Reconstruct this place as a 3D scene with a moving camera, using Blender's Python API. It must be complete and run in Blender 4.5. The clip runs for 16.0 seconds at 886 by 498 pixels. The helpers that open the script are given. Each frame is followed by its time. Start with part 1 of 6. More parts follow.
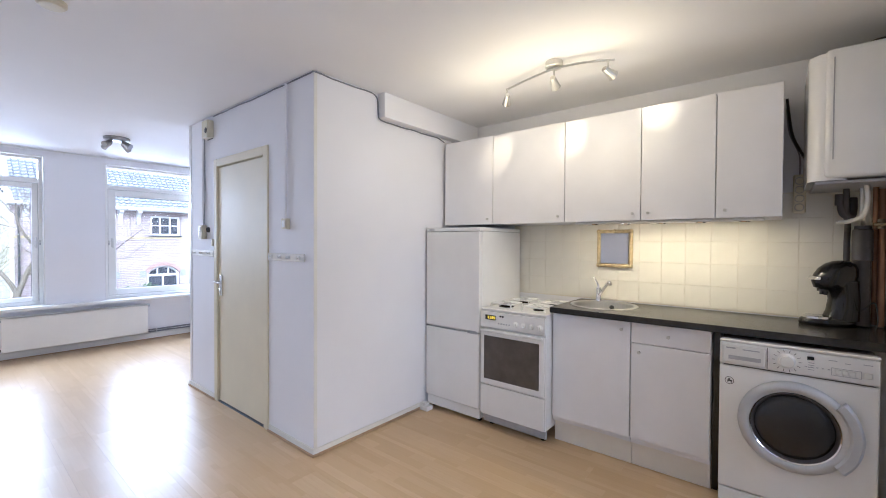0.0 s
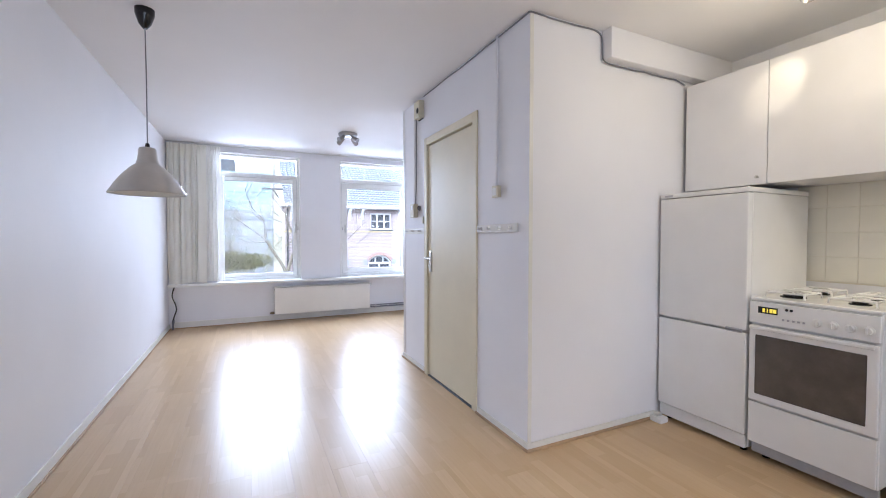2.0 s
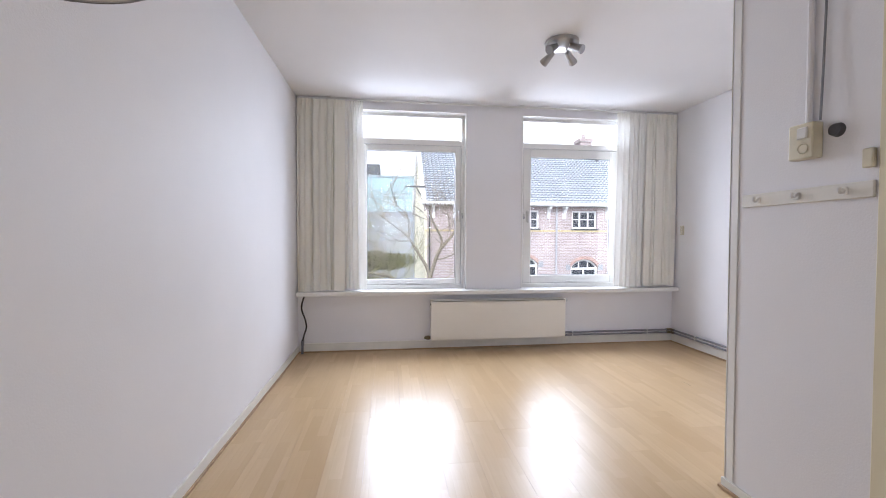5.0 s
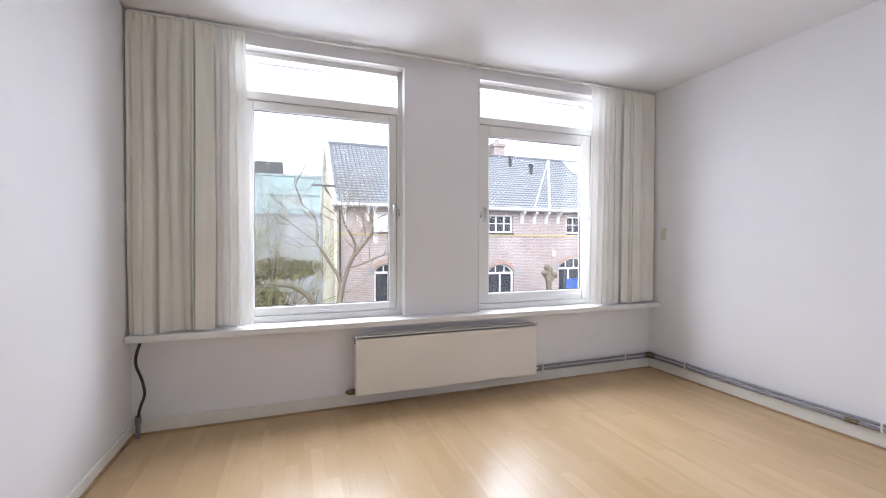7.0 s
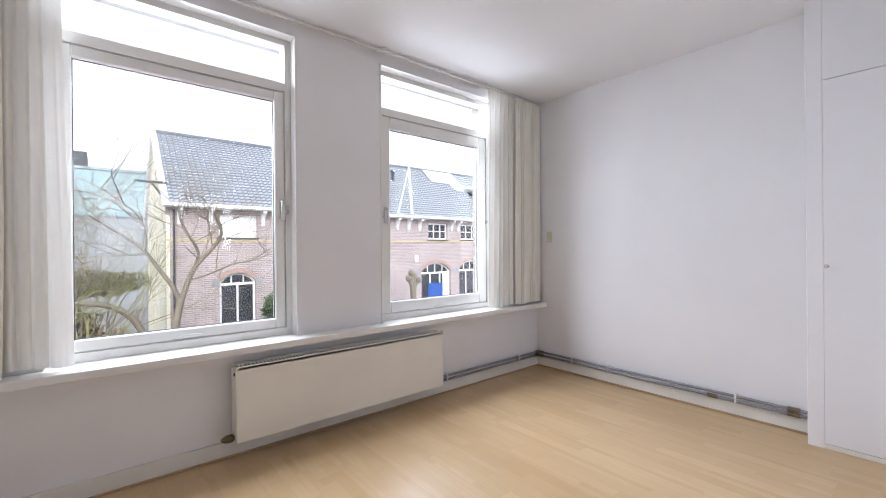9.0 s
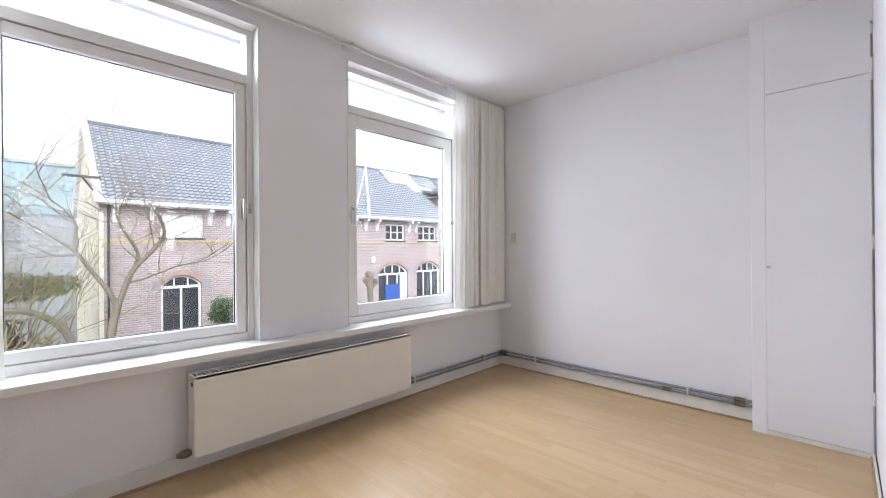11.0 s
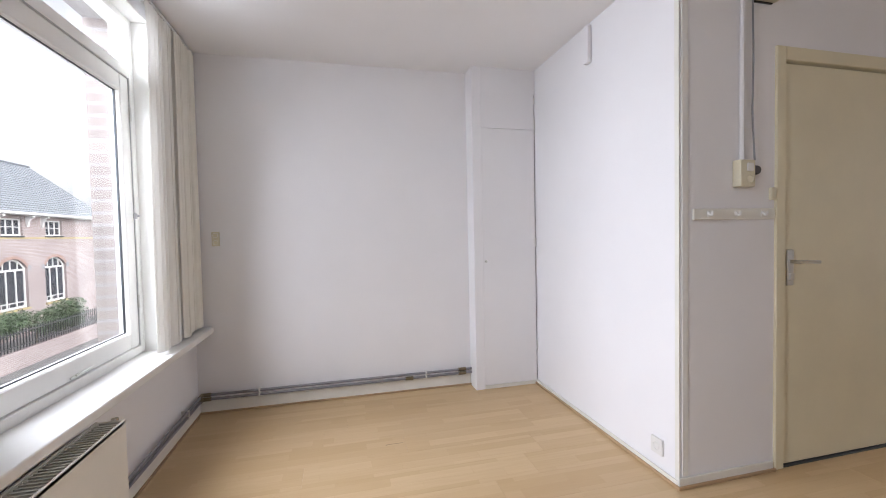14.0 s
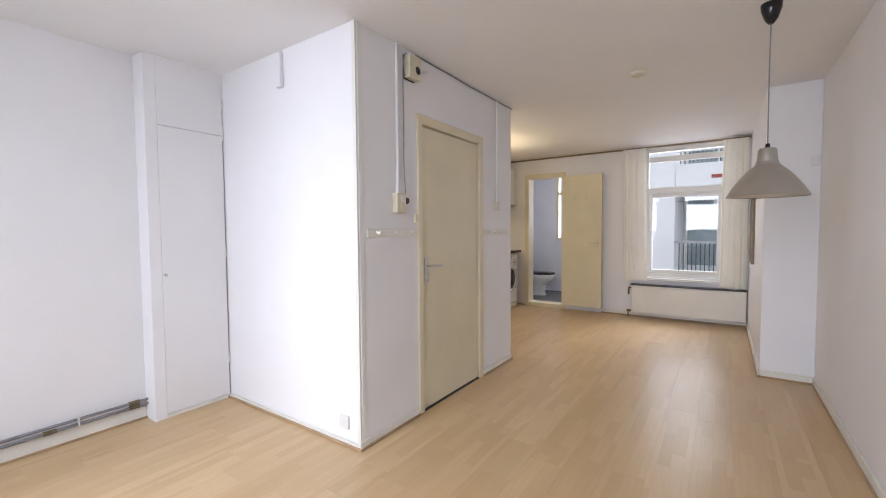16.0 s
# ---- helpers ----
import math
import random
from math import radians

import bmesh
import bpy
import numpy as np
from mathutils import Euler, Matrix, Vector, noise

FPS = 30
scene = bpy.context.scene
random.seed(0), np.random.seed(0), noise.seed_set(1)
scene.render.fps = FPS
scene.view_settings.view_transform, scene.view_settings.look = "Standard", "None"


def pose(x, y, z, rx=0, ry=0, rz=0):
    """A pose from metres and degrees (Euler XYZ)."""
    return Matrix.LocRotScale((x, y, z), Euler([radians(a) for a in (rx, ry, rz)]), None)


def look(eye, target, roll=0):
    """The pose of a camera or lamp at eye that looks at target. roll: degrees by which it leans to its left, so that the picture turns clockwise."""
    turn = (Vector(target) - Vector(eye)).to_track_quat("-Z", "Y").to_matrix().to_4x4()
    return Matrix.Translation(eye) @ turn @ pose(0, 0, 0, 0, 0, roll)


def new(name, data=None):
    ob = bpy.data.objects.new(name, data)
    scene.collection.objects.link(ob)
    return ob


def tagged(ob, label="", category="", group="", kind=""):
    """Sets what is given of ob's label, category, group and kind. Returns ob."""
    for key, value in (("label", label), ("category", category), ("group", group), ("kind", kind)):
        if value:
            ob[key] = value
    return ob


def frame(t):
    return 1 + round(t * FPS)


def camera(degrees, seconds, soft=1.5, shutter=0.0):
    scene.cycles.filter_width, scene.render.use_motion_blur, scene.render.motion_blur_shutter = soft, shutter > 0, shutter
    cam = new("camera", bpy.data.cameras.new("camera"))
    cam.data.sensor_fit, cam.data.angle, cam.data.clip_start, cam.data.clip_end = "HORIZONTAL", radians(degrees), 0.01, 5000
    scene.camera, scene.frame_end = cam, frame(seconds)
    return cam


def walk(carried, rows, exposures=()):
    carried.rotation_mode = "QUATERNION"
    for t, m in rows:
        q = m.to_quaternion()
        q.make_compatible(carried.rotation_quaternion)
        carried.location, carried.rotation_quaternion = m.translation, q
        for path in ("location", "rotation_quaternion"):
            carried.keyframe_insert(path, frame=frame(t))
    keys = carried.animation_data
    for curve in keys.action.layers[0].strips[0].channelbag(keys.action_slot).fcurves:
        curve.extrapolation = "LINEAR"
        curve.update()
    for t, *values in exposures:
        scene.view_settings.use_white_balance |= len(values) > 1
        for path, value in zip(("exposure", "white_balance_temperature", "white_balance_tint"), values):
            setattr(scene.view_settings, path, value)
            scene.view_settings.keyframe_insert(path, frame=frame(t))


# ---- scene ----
cam = camera(94.3, 16.0, 1.0)
PATH = [
    (0, (0.867, -6.864, 1.39), (2.416, -5.599, 1.356), 0.3),
    (0.5, (0.857, -6.813, 1.382), (2.369, -5.505, 1.344), 0.4),
    (1, (0.852, -6.722, 1.332), (2.309, -5.352, 1.285), 0.2),
    (1.5, (0.872, -6.64, 1.259), (2.084, -5.05, 1.202), 0.0),
    (2, (0.954, -6.439, 1.225), (1.812, -4.633, 1.166), 0.0),
    (2.5, (0.965, -6.219, 1.189), (1.516, -4.298, 1.129), -0.0),
    (3, (0.995, -5.885, 1.146), (1.364, -3.92, 1.089), 0.0),
    (3.5, (1.034, -5.533, 1.127), (1.027, -3.534, 1.069), 0.0),
    (6, (0.812, -3.306, 1.111), (1.295, -1.366, 1.076), 0.2),
    (6.5, (0.875, -3.043, 1.103), (1.428, -1.122, 1.077), 0.1),
    (7, (0.912, -2.889, 1.135), (1.591, -1.008, 1.105), 0.0),
    (7.5, (0.9, -2.761, 1.115), (1.797, -0.973, 1.096), 0.1),
    (8, (0.855, -2.633, 1.117), (2.001, -0.995, 1.108), -0.2),
    (8.5, (0.801, -2.542, 1.104), (2.065, -0.992, 1.106), -0.5),
    (9, (0.767, -2.458, 1.113), (2.042, -0.917, 1.112), -0.5),
    (11.5, (0.713, -2.332, 1.113), (2.181, -0.974, 1.111), -0.4),
    (12, (0.702, -2.153, 1.139), (2.214, -0.844, 1.132), -0.4),
    (12.5, (0.667, -1.91, 1.154), (2.313, -0.775, 1.146), -0.6),
    (13, (0.709, -1.581, 1.18), (2.547, -0.793, 1.147), -0.9),
    (13.5, (0.712, -1.23, 1.146), (2.705, -1.073, 1.129), -1.0),
    (14, (0.814, -0.995, 1.208), (2.755, -1.474, 1.140), -1.2),
    (14.5, (0.812, -0.894, 1.283), (2.554, -1.872, 1.191), -1.0),
    (15, (0.759, -0.862, 1.281), (2.256, -2.185, 1.186), -0.8),
    (15.5, (0.715, -0.843, 1.285), (2.012, -2.362, 1.196), -0.6),
    (16, (0.646, -0.818, 1.291), (1.771, -2.47, 1.201), -0.4),
]
walk(cam, [(t, look(eye, target, roll)) for t, eye, target, roll in PATH],
     [(t, stops, kelvin, 15) for t, stops, kelvin in ((0, 1.26, 5080), (2, 1.22, 5250), (3.5, 1.05, 5500), (6, 0.82, 6000), (9, 0.72, 6050), (11.5, 0.70, 6050), (12.5, 0.62, 6200), (13.5, 0.52, 6300), (14.5, 0.70, 6300), (16, 0.92, 6120))])

# ---- world, sun, daylight ----
world = bpy.data.worlds.new("overcast_sky")
scene.world = world
world.use_nodes = True
wt = world.node_tree
sky = wt.nodes.new("ShaderNodeTexSky")
sky.sky_type = "NISHITA"
sky.sun_disc = False
sky.sun_elevation, sky.sun_rotation = radians(38), radians(200)
sky.dust_density, sky.air_density = 4.0, 1.0
pale = wt.nodes.new("ShaderNodeHueSaturation")
pale.inputs["Saturation"].default_value = 0.12
pale.inputs["Value"].default_value = 1.6
wt.links.new(sky.outputs[0], pale.inputs["Color"])
wt.links.new(pale.outputs[0], wt.nodes["Background"].inputs["Color"])
wt.nodes["Background"].inputs["Strength"].default_value = 0.15

sun_data = bpy.data.lights.new("sun", "SUN")
sun_data.energy, sun_data.angle, sun_data.color = 0.25, radians(25), (1.0, 0.97, 0.93)
sun = new("sun", sun_data)
sun.matrix_world = look((0, 0, 30), (6, 18, 0))


def area(name, eye, target, sx, sy, watts, colour):
    data = bpy.data.lights.new(name, "AREA")
    data.shape, data.size, data.size_y, data.energy, data.color = "RECTANGLE", sx, sy, watts, colour
    ob = new(name, data)
    ob.matrix_world = look(eye, target)
    return ob


# unseen area lamps added outside the openings to boost the skylight coming in
YREAR = -7.46
SKYTINT = (0.87, 0.925, 1.0)
for x in (1.11, 2.83):
    area("skylight_fill_front", (x, 1.05, 2.10), (x, -1.6, 0.10), 1.30, 2.10, 92, SKYTINT)
area("skylight_fill_rear", (1.10, YREAR - 0.50, 1.58), (1.10, YREAR + 2.0, 1.42), 1.10, 1.85, 9.5, (0.94, 0.96, 1.0))
area("skylight_fill_bath", (3.07, YREAR - 1.72, 1.73), (3.07, YREAR, 1.4), 0.6, 1.2, 9, (0.95, 0.97, 1.0))


def spot(name, eye, target, watts, colour, degrees=50, blend=0.6, radius=0.02):
    data = bpy.data.lights.new(name, "SPOT")
    data.energy, data.color, data.spot_size, data.spot_blend, data.shadow_soft_size = watts, colour, radians(degrees), blend, radius
    ob = new(name, data)
    ob.matrix_world = look(eye, target)
    return ob


WARM = (1.0, 0.77, 0.41)

# ---- materials ----
def nodes_of(name):
    m = bpy.data.materials.new(name)
    m.use_nodes = True
    t = m.node_tree
    return m, t, t.nodes["Principled BSDF"]


def mix_colour(t, fac, a, b, mode="MIX"):
    n = t.nodes.new("ShaderNodeMix")
    n.data_type, n.blend_type = "RGBA", mode
    for sock, v in ((n.inputs[0], fac), (n.inputs[6], a), (n.inputs[7], b)):
        if isinstance(v, (int, float)):
            sock.default_value = v
        elif isinstance(v, tuple):
            sock.default_value = (*v[:3], 1)
        else:
            t.links.new(v, sock)
    return n.outputs[2]


def noise_of(t, vec, scale, detail=4.0, rough=0.55):
    n = t.nodes.new("ShaderNodeTexNoise")
    n.inputs["Scale"].default_value, n.inputs["Detail"].default_value, n.inputs["Roughness"].default_value = scale, detail, rough
    t.links.new(vec, n.inputs["Vector"])
    return n.outputs["Fac"]


def ramp_of(t, fac, lo, hi, a=0.0, b=1.0):
    n = t.nodes.new("ShaderNodeMapRange")
    n.inputs[1].default_value, n.inputs[2].default_value, n.inputs[3].default_value, n.inputs[4].default_value = lo, hi, a, b
    t.links.new(fac, n.inputs[0])
    return n.outputs[0]


def coords(t, stretch=(1, 1, 1)):
    c = t.nodes.new("ShaderNodeTexCoord")
    m = t.nodes.new("ShaderNodeMapping")
    m.inputs["Scale"].default_value = stretch
    t.links.new(c.outputs["Object"], m.inputs["Vector"])
    return m.outputs[0]


def bump_of(t, height, strength, distance=0.01):
    n = t.nodes.new("ShaderNodeBump")
    n.inputs["Strength"].default_value, n.inputs["Distance"].default_value = strength, distance
    t.links.new(height, n.inputs["Height"])
    return n.outputs[0]


def surf(name, base, rough=0.5, metal=0.0, var=0.05, scale=3.0, bump=0.05, bscale=80.0, dist=0.004, spec=0.5, stretch=(1, 1, 1), rvar=0.06, emit=0.0):
    m, t, p = nodes_of(name)
    v = coords(t, stretch)
    big, fine = noise_of(t, v, scale), noise_of(t, v, bscale, 3.0)
    dark, light = tuple(c * (1 - var) for c in base), tuple(min(c * (1 + var), 0.95) for c in base)
    c = mix_colour(t, ramp_of(t, big, 0.3, 0.7), dark, light)
    c = mix_colour(t, ramp_of(t, fine, 0.25, 0.75, 0.0, var * 0.8), c, tuple(x * 0.6 for x in base))
    t.links.new(c, p.inputs["Base Color"])
    low, high = max(rough - rvar, 0.02), rough + rvar
    low, high = (max(low, 0.285), max(high, 0.30)) if rough >= 0.26 else (low, min(high, 0.255))
    t.links.new(ramp_of(t, big, 0.25, 0.75, low, high), p.inputs["Roughness"])
    p.inputs["Metallic"].default_value = metal
    p.inputs["Specular IOR Level"].default_value = spec
    if bump:
        t.links.new(bump_of(t, fine, bump, dist), p.inputs["Normal"])
    if emit:
        p.inputs["Emission Color"].default_value = (*base, 1)
        p.inputs["Emission Strength"].default_value = emit
    return m


PAINT = surf("wall_paint", (0.82, 0.81, 0.82), 0.62, var=0.025, scale=1.3, bump=0.22, bscale=140, dist=0.003, spec=0.3)
CEIL = surf("ceiling_paint", (0.86, 0.85, 0.85), 0.75, var=0.025, scale=1.0, bump=0.15, bscale=120, dist=0.003, spec=0.25)
GLOSSW = surf("white_gloss_paint", (0.80, 0.79, 0.76), 0.32, var=0.03, scale=4, bump=0.08, bscale=40, dist=0.002)
RADW = surf("radiator_enamel", (0.80, 0.77, 0.70), 0.35, var=0.025, scale=3, bump=0.04, bscale=40, dist=0.001)
CREAM = surf("cream_door_paint", (0.72, 0.655, 0.475), 0.5, var=0.04, scale=3, bump=0.10, bscale=50, dist=0.002)
SKIRT = surf("skirting_paint", (0.76, 0.74, 0.68), 0.45, var=0.05, scale=6, bump=0.1)
LAMINATE = surf("white_laminate", (0.80, 0.79, 0.80), 0.34, var=0.02, scale=5, bump=0.03, bscale=200, dist=0.001)
PLINTH = surf("plinth_laminate", (0.80, 0.76, 0.68), 0.4, var=0.04, scale=6, bump=0.03)
ENAMEL = surf("white_enamel", (0.80, 0.79, 0.77), 0.22, var=0.02, scale=6, bump=0.04, bscale=90, dist=0.001)
PLASTIC = surf("white_plastic", (0.74, 0.73, 0.70), 0.38, var=0.03, scale=20, bump=0.03)
IVORY = surf("aged_ivory_plastic", (0.66, 0.61, 0.46), 0.4, var=0.05, scale=30, bump=0.03)
GREYP = surf("grey_plastic", (0.40, 0.40, 0.42), 0.35, var=0.05, scale=30, bump=0.03)
SILVER = surf("silver_plastic", (0.50, 0.51, 0.54), 0.4, metal=0.35, var=0.04, scale=20, bump=0.02)
BLACK = surf("black_plastic", (0.008, 0.008, 0.009), 0.13, var=0.2, scale=20, bump=0.03)
RUBBER = surf("black_cable", (0.03, 0.03, 0.032), 0.55, var=0.2, scale=30, bump=0.05)
WIRE = surf("grey_cable", (0.22, 0.22, 0.24), 0.55, var=0.15, scale=30, bump=0.05)
STEEL = surf("brushed_steel", (0.62, 0.61, 0.58), 0.3, metal=1.0, var=0.06, scale=10, bump=0.06, bscale=160, stretch=(1, 12, 1), dist=0.001)
CHROME = surf("chrome", (0.75, 0.75, 0.76), 0.1, metal=1.0, var=0.03, scale=20, bump=0.0)
SPOTMETAL = surf("brushed_spot_metal", (0.40, 0.39, 0.38), 0.40, metal=0.9, var=0.08, scale=12, bump=0.05, bscale=200, dist=0.001)
LAMPMETAL = surf("satin_lamp_metal", (0.60, 0.59, 0.565), 0.29, metal=1.0, var=0.05, scale=12, bump=0.05, bscale=200, dist=0.001)
LAMPIN = surf("white_lamp_lining", (0.78, 0.77, 0.72), 0.5, var=0.03, scale=10, bump=0.02)
PIPE = surf("grey_painted_pipe", (0.26, 0.26, 0.285), 0.42, metal=0.3, var=0.12, scale=15, bump=0.06)
BRASS = surf("dull_brass_fitting", (0.20, 0.16, 0.10), 0.45, metal=0.8, var=0.2, scale=30, bump=0.08)
COPPER = surf("copper_pipe", (0.30, 0.165, 0.10), 0.42, metal=0.7, var=0.2, scale=12, bump=0.06)
DARKPIPE = surf("dark_pipe", (0.06, 0.055, 0.06), 0.5, var=0.2, scale=12, bump=0.06)
WORKTOP = surf("black_worktop", (0.022, 0.020, 0.019), 0.22, var=0.3, scale=60, bump=0.08, bscale=300, dist=0.001)
GOLD = surf("worn_gilt_wood", (0.58, 0.47, 0.27), 0.4, metal=0.45, var=0.25, scale=50, bump=0.35, bscale=90)
MIRROR = surf("mirror_silver", (0.86, 0.87, 0.88), 0.03, metal=1.0, var=0.0, scale=5, bump=0.0, rvar=0.01)
OVENGLASS = surf("smoked_oven_glass", (0.10, 0.085, 0.075), 0.10, var=0.2, scale=8, bump=0.0)
DARKGLASS = surf("dark_drum_glass", (0.02, 0.021, 0.025), 0.10, var=0.2, scale=8, bump=0.0, spec=0.5, rvar=0.01)
TILEM = surf("cream_wall_tile", (0.77, 0.74, 0.65), 0.18, var=0.03, scale=5, bump=0.10, bscale=14, dist=0.003)
GROUT = surf("tile_grout", (0.74, 0.69, 0.58), 0.8, var=0.08, scale=20, bump=0.2)
PORCELAIN = surf("porcelain", (0.80, 0.79, 0.77), 0.12, var=0.02, scale=5, bump=0.0)
BATHW = surf("bath_wall_paint", (0.72, 0.72, 0.75), 0.5, var=0.04, scale=2, bump=0.1)
SLATE = surf("dark_bath_floor", (0.09, 0.09, 0.10), 0.35, var=0.2, scale=6, bump=0.1)
GLOW = surf("lamp_glow", (1.0, 0.86, 0.62), 0.5, var=0.0, bump=0.0, emit=9.0)
CLOCKGLOW = surf("amber_display", (0.75, 0.55, 0.05), 0.5, var=0.0, bump=0.0, emit=0.4)
REDP = surf("red_print", (0.35, 0.06, 0.04), 0.5, var=0.05)
WOODF = surf("dark_wood_frame", (0.25, 0.19, 0.11), 0.45, var=0.2, scale=6, bump=0.1, stretch=(1, 1, 8))
BEAD = surf("wooden_floor_bead", (0.42, 0.28, 0.16), 0.5, var=0.15, scale=6, bump=0.1)
FLOORBASE = surf("floor_underlay", (0.32, 0.22, 0.12), 0.8, var=0.1)


def floor_material():
    m, t, p = nodes_of("maple_laminate")
    c = t.nodes.new("ShaderNodeTexCoord")
    info = t.nodes.new("ShaderNodeObjectInfo")
    add = t.nodes.new("ShaderNodeVectorMath")
    add.operation = "MULTIPLY_ADD"
    comb = t.nodes.new("ShaderNodeCombineXYZ")
    for n in range(3):
        t.links.new(info.outputs["Random"], comb.inputs[n])
    t.links.new(comb.outputs[0], add.inputs[0])
    add.inputs[1].default_value = (0, 17.0, 0)
    t.links.new(c.outputs["Object"], add.inputs[2])
    turn = t.nodes.new("ShaderNodeMapping")
    turn.inputs["Rotation"].default_value = (0, 0, radians(90))
    t.links.new(add.outputs[0], turn.inputs["Vector"])
    brick = t.nodes.new("ShaderNodeTexBrick")
    brick.offset, brick.inputs["Scale"].default_value = 0.37, 1.0
    brick.inputs["Brick Width"].default_value, brick.inputs["Row Height"].default_value = 0.42, 0.0637
    brick.inputs["Mortar Size"].default_value, brick.inputs["Mortar Smooth"].default_value = 0.0006, 0.3
    brick.inputs["Color1"].default_value = (0.520, 0.358, 0.186, 1)
    brick.inputs["Color2"].default_value = (0.61, 0.443, 0.250, 1)
    brick.inputs["Mortar"].default_value = (0.485, 0.328, 0.168, 1)
    t.links.new(turn.outputs[0], brick.inputs["Vector"])
    grainmap = t.nodes.new("ShaderNodeMapping")
    grainmap.inputs["Scale"].default_value = (26, 1.6, 1)
    t.links.new(add.outputs[0], grainmap.inputs["Vector"])
    grain, cloud = noise_of(t, grainmap.outputs[0], 3.0, 6.0), noise_of(t, add.outputs[0], 2.2)
    col = mix_colour(t, ramp_of(t, grain, 0.3, 0.75, 0.0, 0.36), brick.outputs["Color"], (0.465, 0.30, 0.148))
    col = mix_colour(t, ramp_of(t, cloud, 0.3, 0.7, 0.0, 0.22), col, (0.64, 0.48, 0.282))
    col = mix_colour(t, ramp_of(t, info.outputs["Random"], 0.0, 1.0, 0.0, 0.30), col, (0.44, 0.28, 0.13))
    t.links.new(col, p.inputs["Base Color"])
    t.links.new(ramp_of(t, cloud, 0.3, 0.7, 0.285, 0.36), p.inputs["Roughness"])
    p.inputs["Specular IOR Level"].default_value = 0.42
    p.inputs["Coat Weight"].default_value, p.inputs["Coat Roughness"].default_value = 0.06, 0.20
    t.links.new(bump_of(t, grain, 0.05, 0.001), p.inputs["Normal"])
    return m


FLOORM = floor_material()


def cloth(name, base, through_light, weave=500):
    m, t, p = nodes_of(name)
    v = coords(t)
    n, fine = noise_of(t, v, 3.0), noise_of(t, v, weave, 2.0)
    c = mix_colour(t, ramp_of(t, n, 0.3, 0.7), tuple(x * 0.94 for x in base), base)
    t.links.new(c, p.inputs["Base Color"])
    p.inputs["Roughness"].default_value = 0.9
    p.inputs["Specular IOR Level"].default_value = 0.1
    t.links.new(bump_of(t, fine, 0.2, 0.002), p.inputs["Normal"])
    tr = t.nodes.new("ShaderNodeBsdfTranslucent")
    t.links.new(c, tr.inputs["Color"])
    mixer = t.nodes.new("ShaderNodeMixShader")
    mixer.inputs[0].default_value = through_light
    t.links.new(p.outputs[0], mixer.inputs[1])
    t.links.new(tr.outputs[0], mixer.inputs[2])
    t.links.new(mixer.outputs[0], t.nodes["Material Output"].inputs["Surface"])
    return m


LINED = cloth("lined_cream_curtain", (0.95, 0.925, 0.83), 0.16)
SHEER = cloth("sheer_white_curtain", (0.94, 0.925, 0.87), 0.12)
LAUNDRY = cloth("white_laundry", (0.8, 0.8, 0.82), 0.3)


def pane_material(name, gloss, tint):
    m, t, p = nodes_of(name)
    clear, shine, mixer = t.nodes.new("ShaderNodeBsdfTransparent"), t.nodes.new("ShaderNodeBsdfGlossy"), t.nodes.new("ShaderNodeMixShader")
    clear.inputs["Color"].default_value = (*tint, 1)
    shine.inputs["Roughness"].default_value = 0.02
    lw = t.nodes.new("ShaderNodeLayerWeight")
    power = t.nodes.new("ShaderNodeMath")
    power.operation = "POWER"
    power.inputs[1].default_value = 5.0
    t.links.new(lw.outputs["Facing"], power.inputs[0])
    t.links.new(ramp_of(t, power.outputs[0], 0.0, 1.0, 0.04, gloss), mixer.inputs[0])
    t.links.new(clear.outputs[0], mixer.inputs[1])
    t.links.new(shine.outputs[0], mixer.inputs[2])
    t.links.new(mixer.outputs[0], t.nodes["Material Output"].inputs["Surface"])
    return m


GLASS = pane_material("window_glass", 0.6, (0.97, 0.98, 0.98))


def brick_material(name, a, b, mortar, bw=0.21, bh=0.065):
    m, t, p = nodes_of(name)
    c = t.nodes.new("ShaderNodeTexCoord")
    turn = t.nodes.new("ShaderNodeMapping")
    turn.inputs["Rotation"].default_value = (radians(90), 0, 0)
    t.links.new(c.outputs["Object"], turn.inputs["Vector"])
    br = t.nodes.new("ShaderNodeTexBrick")
    br.inputs["Scale"].default_value = 1.0
    br.inputs["Brick Width"].default_value, br.inputs["Row Height"].default_value, br.inputs["Mortar Size"].default_value = bw, bh, 0.009
    for k, v in (("Color1", a), ("Color2", b), ("Mortar", mortar)):
        br.inputs[k].default_value = (*v, 1)
    t.links.new(turn.outputs[0], br.inputs["Vector"])
    stain = noise_of(t, c.outputs["Object"], 0.7)
    col = mix_colour(t, ramp_of(t, stain, 0.35, 0.75, 0, 0.45), br.outputs["Color"], tuple(x * 0.62 for x in a))
    t.links.new(col, p.inputs["Base Color"])
    p.inputs["Roughness"].default_value = 0.85
    t.links.new(bump_of(t, br.outputs["Fac"], -0.4, 0.01), p.inputs["Normal"])
    return m


BRICKM = brick_material("brown_brick", (0.29, 0.225, 0.215), (0.40, 0.325, 0.31), (0.56, 0.53, 0.52), 0.22, 0.075)
BRICKOWN = brick_material("own_facade_brick", (0.20, 0.165, 0.15), (0.26, 0.215, 0.19), (0.30, 0.28, 0.27))
FROST = surf("frosted_tile", (0.33, 0.355, 0.38), 0.6, var=0.2, scale=3, bump=0.2)
SLATEROOF = surf("grey_roof_tile", (0.13, 0.145, 0.165), 0.6, var=0.2, scale=2.0, bump=0.3, bscale=30)
SNOW = surf("frosted_lead", (0.70, 0.72, 0.74), 0.6, var=0.08, scale=3, bump=0.2)
